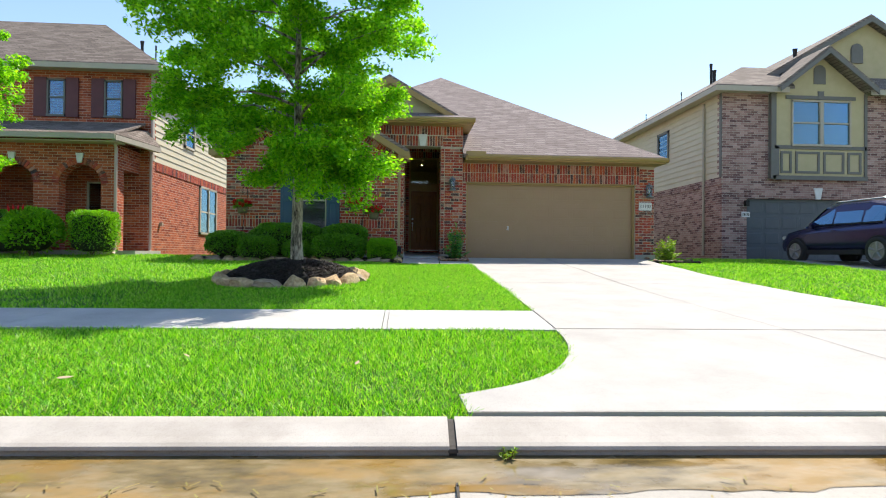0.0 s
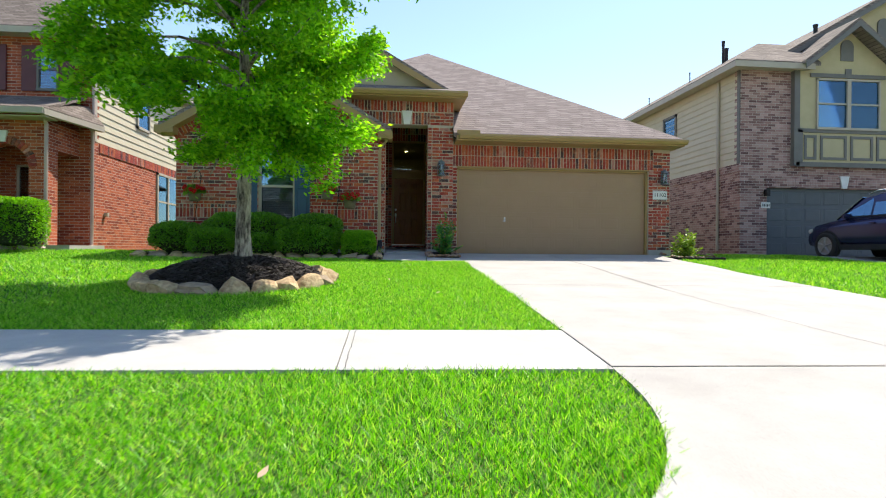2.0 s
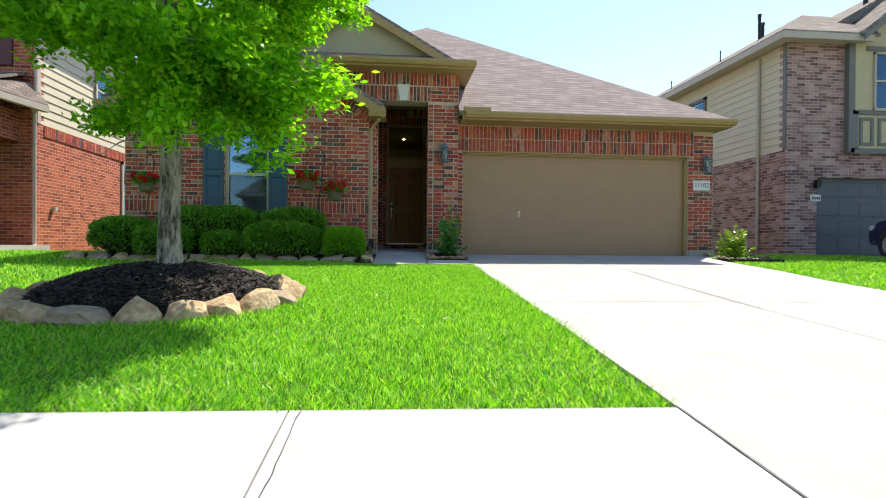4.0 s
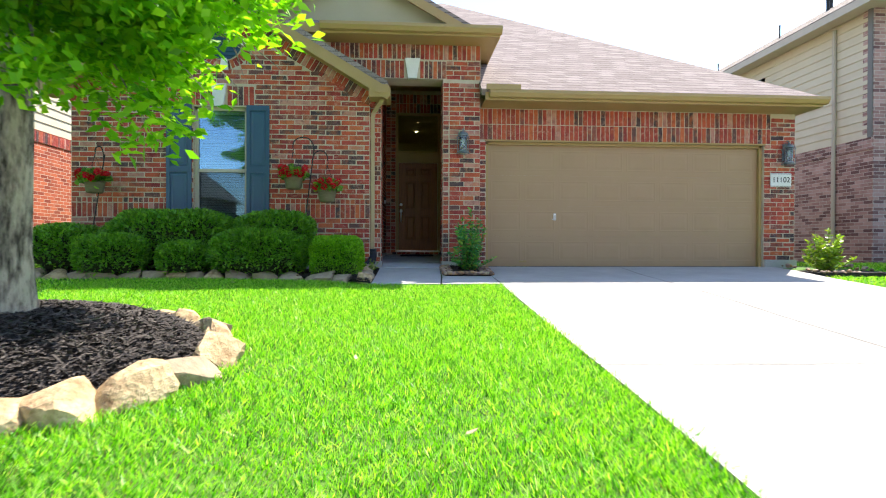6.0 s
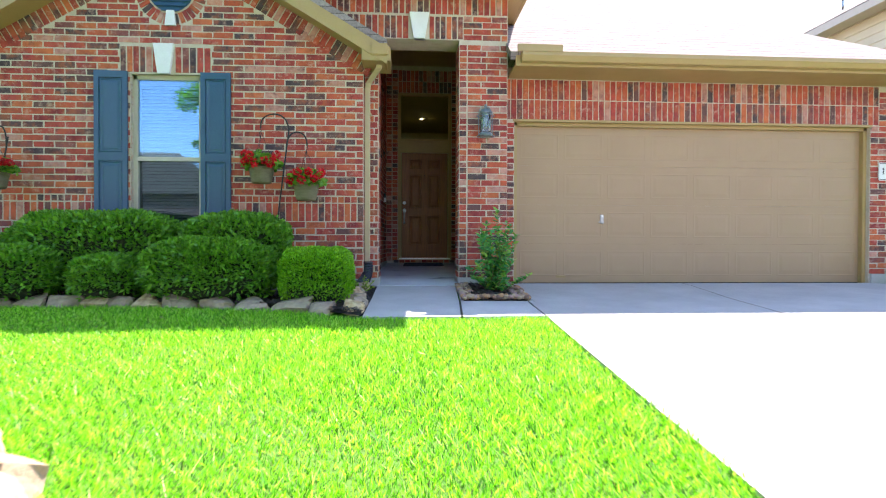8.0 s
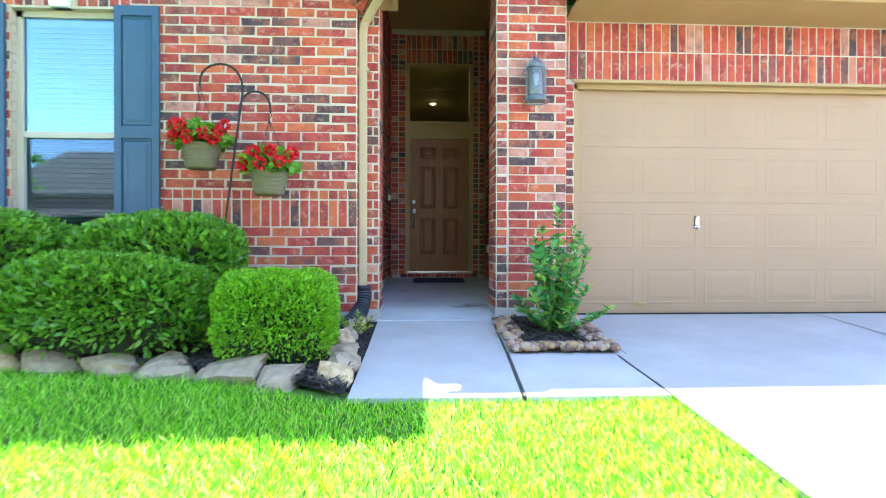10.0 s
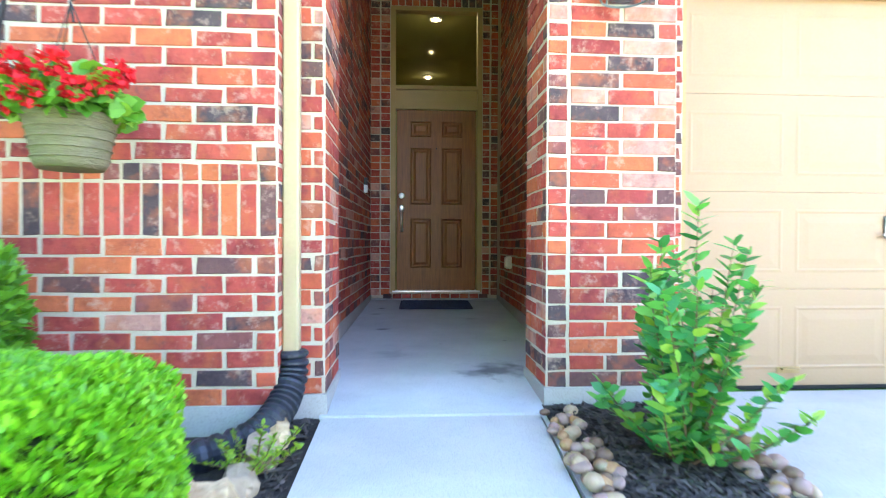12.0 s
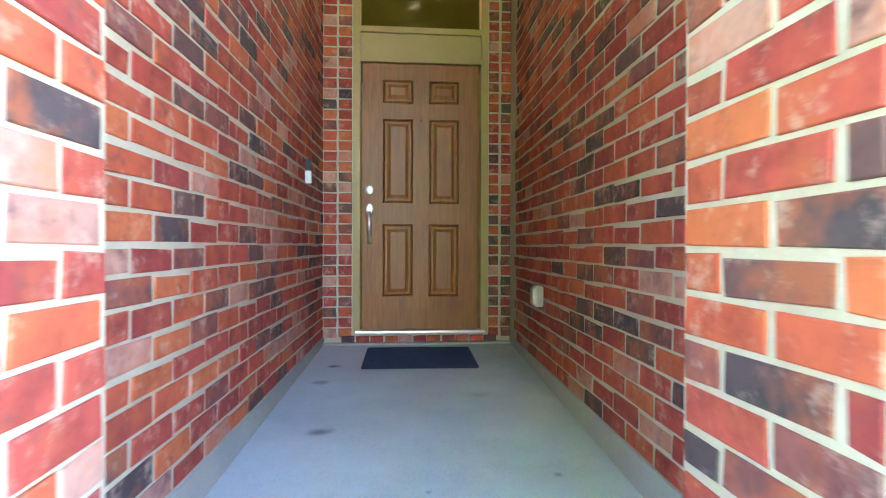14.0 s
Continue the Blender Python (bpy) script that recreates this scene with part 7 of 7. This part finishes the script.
blades("grass_lawn", -14.0, -3.2, 7.0, 17.5, 900, 0.06, 0.014, 3, "bright green lawn grass", lambda x, y: ((y > 7.13 + SKEW * (x - 0.5)) & ((x < -4.9) | (y < 14.9)) & ((x > -6.9) | (y < 16.3))))
blades("grass_lawn", 7.0, 12.0, 7.2, 18.4, 900, 0.06, 0.014, 4, "bright green lawn grass between the driveways", lambda x, y: (x > np.interp(y, (7, 12, 14.6, 15.6), (6.97, 7.0, 7.32, 7.6))) & ~((y > 15.0) & (x < 8.7)))
blades("dry_grass", -3.2, 2.0, 3.5, 14.2, 380, 0.035, 0.006, 5, "scattered dry grass blades in the lawn", lambda x, y: on_lawn(x, y) | on_strip(x, y), M_DRY)
# litter in the gutter and on the verge
r = np.random.default_rng(8)
n = 160
x = r.uniform(-2.5, 2.2, n)
y = 2.45 + r.random(n) ** 2 * 0.5 * np.sign(r.normal(0, 1, n)) * 0.6 + SKEW * (x - 0.5)
a = r.uniform(0, 6.28, n)
c = np.stack([x, np.minimum(y, 2.9 + SKEW * x), np.full(n, 0.158)], 1)
w, s = np.stack([np.cos(a), np.sin(a), 0 * a], 1) * r.uniform(0.01, 0.04, n)[:, None], np.stack([-np.sin(a), np.cos(a), 0 * a], 1) * 0.004
tagged(quads("grass_clippings", np.stack([c - w - s, c + w - s, c + w + s, c - w + s], 1), M_DRY), "scattered clippings in the gutter", "debris", kind="stuff")

M_MUD, n_, l_, p_ = shader("wet_mud", 0.16, 0, 0.5)
at_ = coords(n_, l_, (0.7, 1.6, 1))
wet = ramp(n_, l_, noisy(n_, l_, at_, 3.2, 7, 0.7), [(0.34, (0.085, 0.062, 0.026)), (0.48, (0.165, 0.12, 0.046)), (0.66, (0.27, 0.21, 0.125))])
silt = ramp(n_, l_, noisy(n_, l_, at_, 1.7, 6, 0.65), [(0.46, (0, 0, 0)), (0.60, (0.85, 0.85, 0.85))])
wet = mix(n_, l_, silt, wet, (0.26, 0.155, 0.04))
l_.new(wet, p_.inputs["Base Color"])
l_.new(ramp(n_, l_, noisy(n_, l_, at_, 2.3, 5, 0.6), [(0.40, (0.08, 0.08, 0.08)), (0.60, (0.75, 0.75, 0.75))]), p_.inputs["Roughness"])
relief(n_, l_, p_, noisy(n_, l_, at_, 14, 5), 0.12, 0.004)
# wet mud film in the gutter
r = random.Random(3)
bm = bmesh.new()
xs = [-9 + i * 0.12 for i in range(150)]
lo = [bm.verts.new((x, 2.38 + SKEW * x + 0.10 * noise.noise(Vector((x * 1.3, 0, 0))) + 0.05 * noise.noise(Vector((x * 6, 2, 0))) - 0.06 * min(0, x) + min(0.27, 0.25 * max(0.0, (x + 0.5) / 1.25) ** 1.5), 0)) for x in xs]
for v in lo:
    v.co.z = 0.157 - (v.co.y - SKEW * v.co.x - 1.8) * 0.0185 + 0.0015
mid = [bm.verts.new((x, 2.72 + SKEW * x, 0.1405)) for x in xs]
hi = [bm.verts.new((x, 3.06 + SKEW * x, 0.1505)) for x in xs]
for p, q in ((lo, mid), (mid, hi)):
    for i in range(len(xs) - 1):
        bm.faces.new((p[i], p[i + 1], q[i + 1], q[i]))
tagged(part("mud_film", bm, M_MUD), "wet brown mud film along the gutter", "puddle", kind="structure")

M_FALLEN = leaf_mat("dry_leaf", [(0.45, 0.30, 0.18), (0.55, 0.42, 0.30)], 0.8, 0.1)
# a few fallen leaves
for i, (x, y, s) in enumerate(((-1.72, 4.05, 0.06), (0.15, 4.35, 0.035), (-1.15, 4.6, 0.03), (0.2, 8.3, 0.03), (-0.5, 8.55, 0.03), (1.2, 9.05, 0.03), (0.62, 10.2, 0.03), (1.0, 12.6, 0.03), (-1.2, 13.9, 0.03))):
    z = gz(y - (SKEW * (x - 0.5) if y < 8.2 else 0)) + float(swell(x, y)) + 0.05
    bm = bmesh.new()
    v = [bm.verts.new(c) for c in ((-s, 0, 0.0), (-s * 0.3, -s * 0.45, 0.012), (s * 0.5, -s * 0.3, 0.018), (s, 0, 0.03), (s * 0.4, s * 0.35, 0.016), (-s * 0.4, s * 0.4, 0.008))]
    bm.faces.new(v)
    ob = part("fallen_leaf", bm, M_FALLEN)
    ob.matrix_basis = pose(x, y, z, 12, 8, i * 77)
    tagged(ob, "curled dry pale brown leaf lying on the lawn", "leaf", "fallen leaves")


# ---- across the street, behind the walk: seen only in panes ----
def plain_house(x, width, label):
    h = thing("brick_house", (x, -20, 0), label, "house", "houses across the street")
    part("wall", box((-width / 2, -8, 0), (width / 2, 0, 5.2)), M_RBRICK, h)
    bm = bmesh.new()
    slope(bm, [(-width / 2 - 0.5, 0.5, 5.2), (width / 2 + 0.5, 0.5, 5.2), (width / 2 - 3, -4, 8.8), (-width / 2 + 3, -4, 8.8)])
    slope(bm, [(-width / 2 - 0.5, -8.5, 5.2), (-width / 2 + 3, -4, 8.8), (width / 2 - 3, -4, 8.8), (width / 2 + 0.5, -8.5, 5.2)])
    slope(bm, [(width / 2 + 0.5, 0.5, 5.2), (width / 2 + 0.5, -8.5, 5.2), (width / 2 - 3, -4, 8.8)])
    slope(bm, [(-width / 2 - 0.5, 0.5, 5.2), (-width / 2 + 3, -4, 8.8), (-width / 2 - 0.5, -8.5, 5.2)])
    part("roof", bm, M_LROOF, h)


for x in (-38, -21.5, -4, 12.5, 29):
    plain_house(x, 14, "plain brick house across the street")

tree((-22.5, -10.5, 0.1), 3.0, 10.5, 3.2, 2.6, 420, 40, 0.24, 51, "leafy street tree across the road")
tree((-28.5, -11.5, 0.1), 3.0, 9.5, 3.2, 2.6, 420, 40, 0.24, 52, "leafy street tree across the road")


# ---- the bricks themselves ----
SHARED = {}


def brick_shape(length, height, proud, r):
    """A brick's visible face: softened, uneven edges that die into the joint."""
    c, d = 0.004, 0.0015
    wob = [(r.uniform(-0.0035, 0.0035), r.uniform(-0.003, 0.003)) for _ in range(4)]
    v = [(0, 0, -0.004), (length, 0, -0.004), (length, height, -0.004), (0, height, -0.004),
         (d, d, proud - 0.002), (length - d, d, proud - 0.002), (length - d, height - d, proud - 0.002), (d, height - d, proud - 0.002),
         (c, c, proud), (length - c, c, proud), (length - c, height - c, proud), (c, height - c, proud)]
    v = [(x + wob[i % 4][0], y + wob[i % 4][1], z) for i, (x, y, z) in enumerate(v)]
    f = [(0, 1, 5, 4), (1, 2, 6, 5), (2, 3, 7, 6), (3, 0, 4, 7), (4, 5, 9, 8), (5, 6, 10, 9), (6, 7, 11, 10), (7, 4, 8, 11), (8, 9, 10, 11)]
    return v, f


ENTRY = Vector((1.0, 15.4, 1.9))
rng = random.Random(5)
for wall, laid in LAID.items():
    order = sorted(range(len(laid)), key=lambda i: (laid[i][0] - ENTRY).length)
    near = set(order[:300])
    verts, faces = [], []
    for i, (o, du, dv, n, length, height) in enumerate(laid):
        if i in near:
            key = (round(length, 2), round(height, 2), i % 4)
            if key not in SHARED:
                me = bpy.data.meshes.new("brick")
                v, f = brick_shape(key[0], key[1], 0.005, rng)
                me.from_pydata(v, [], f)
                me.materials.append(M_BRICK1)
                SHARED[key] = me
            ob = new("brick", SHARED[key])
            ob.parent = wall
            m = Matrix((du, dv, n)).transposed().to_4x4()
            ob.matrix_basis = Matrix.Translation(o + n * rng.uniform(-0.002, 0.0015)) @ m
        else:
            v, f = brick_shape(length, height, 0.005 + rng.uniform(-0.002, 0.0015), rng)
            b = len(verts)
            verts += [o + du * x + dv * y + n * z for x, y, z in v]
            faces += [tuple(k + b for k in q) for q in f]
    if verts:
        me = bpy.data.meshes.new("brickwork")
        me.from_pydata(verts, [], faces)
        me.materials.append(M_BRICK)
        ob = new("brickwork", me)
        ob.parent = wall
        tagged(ob, kind="stuff")
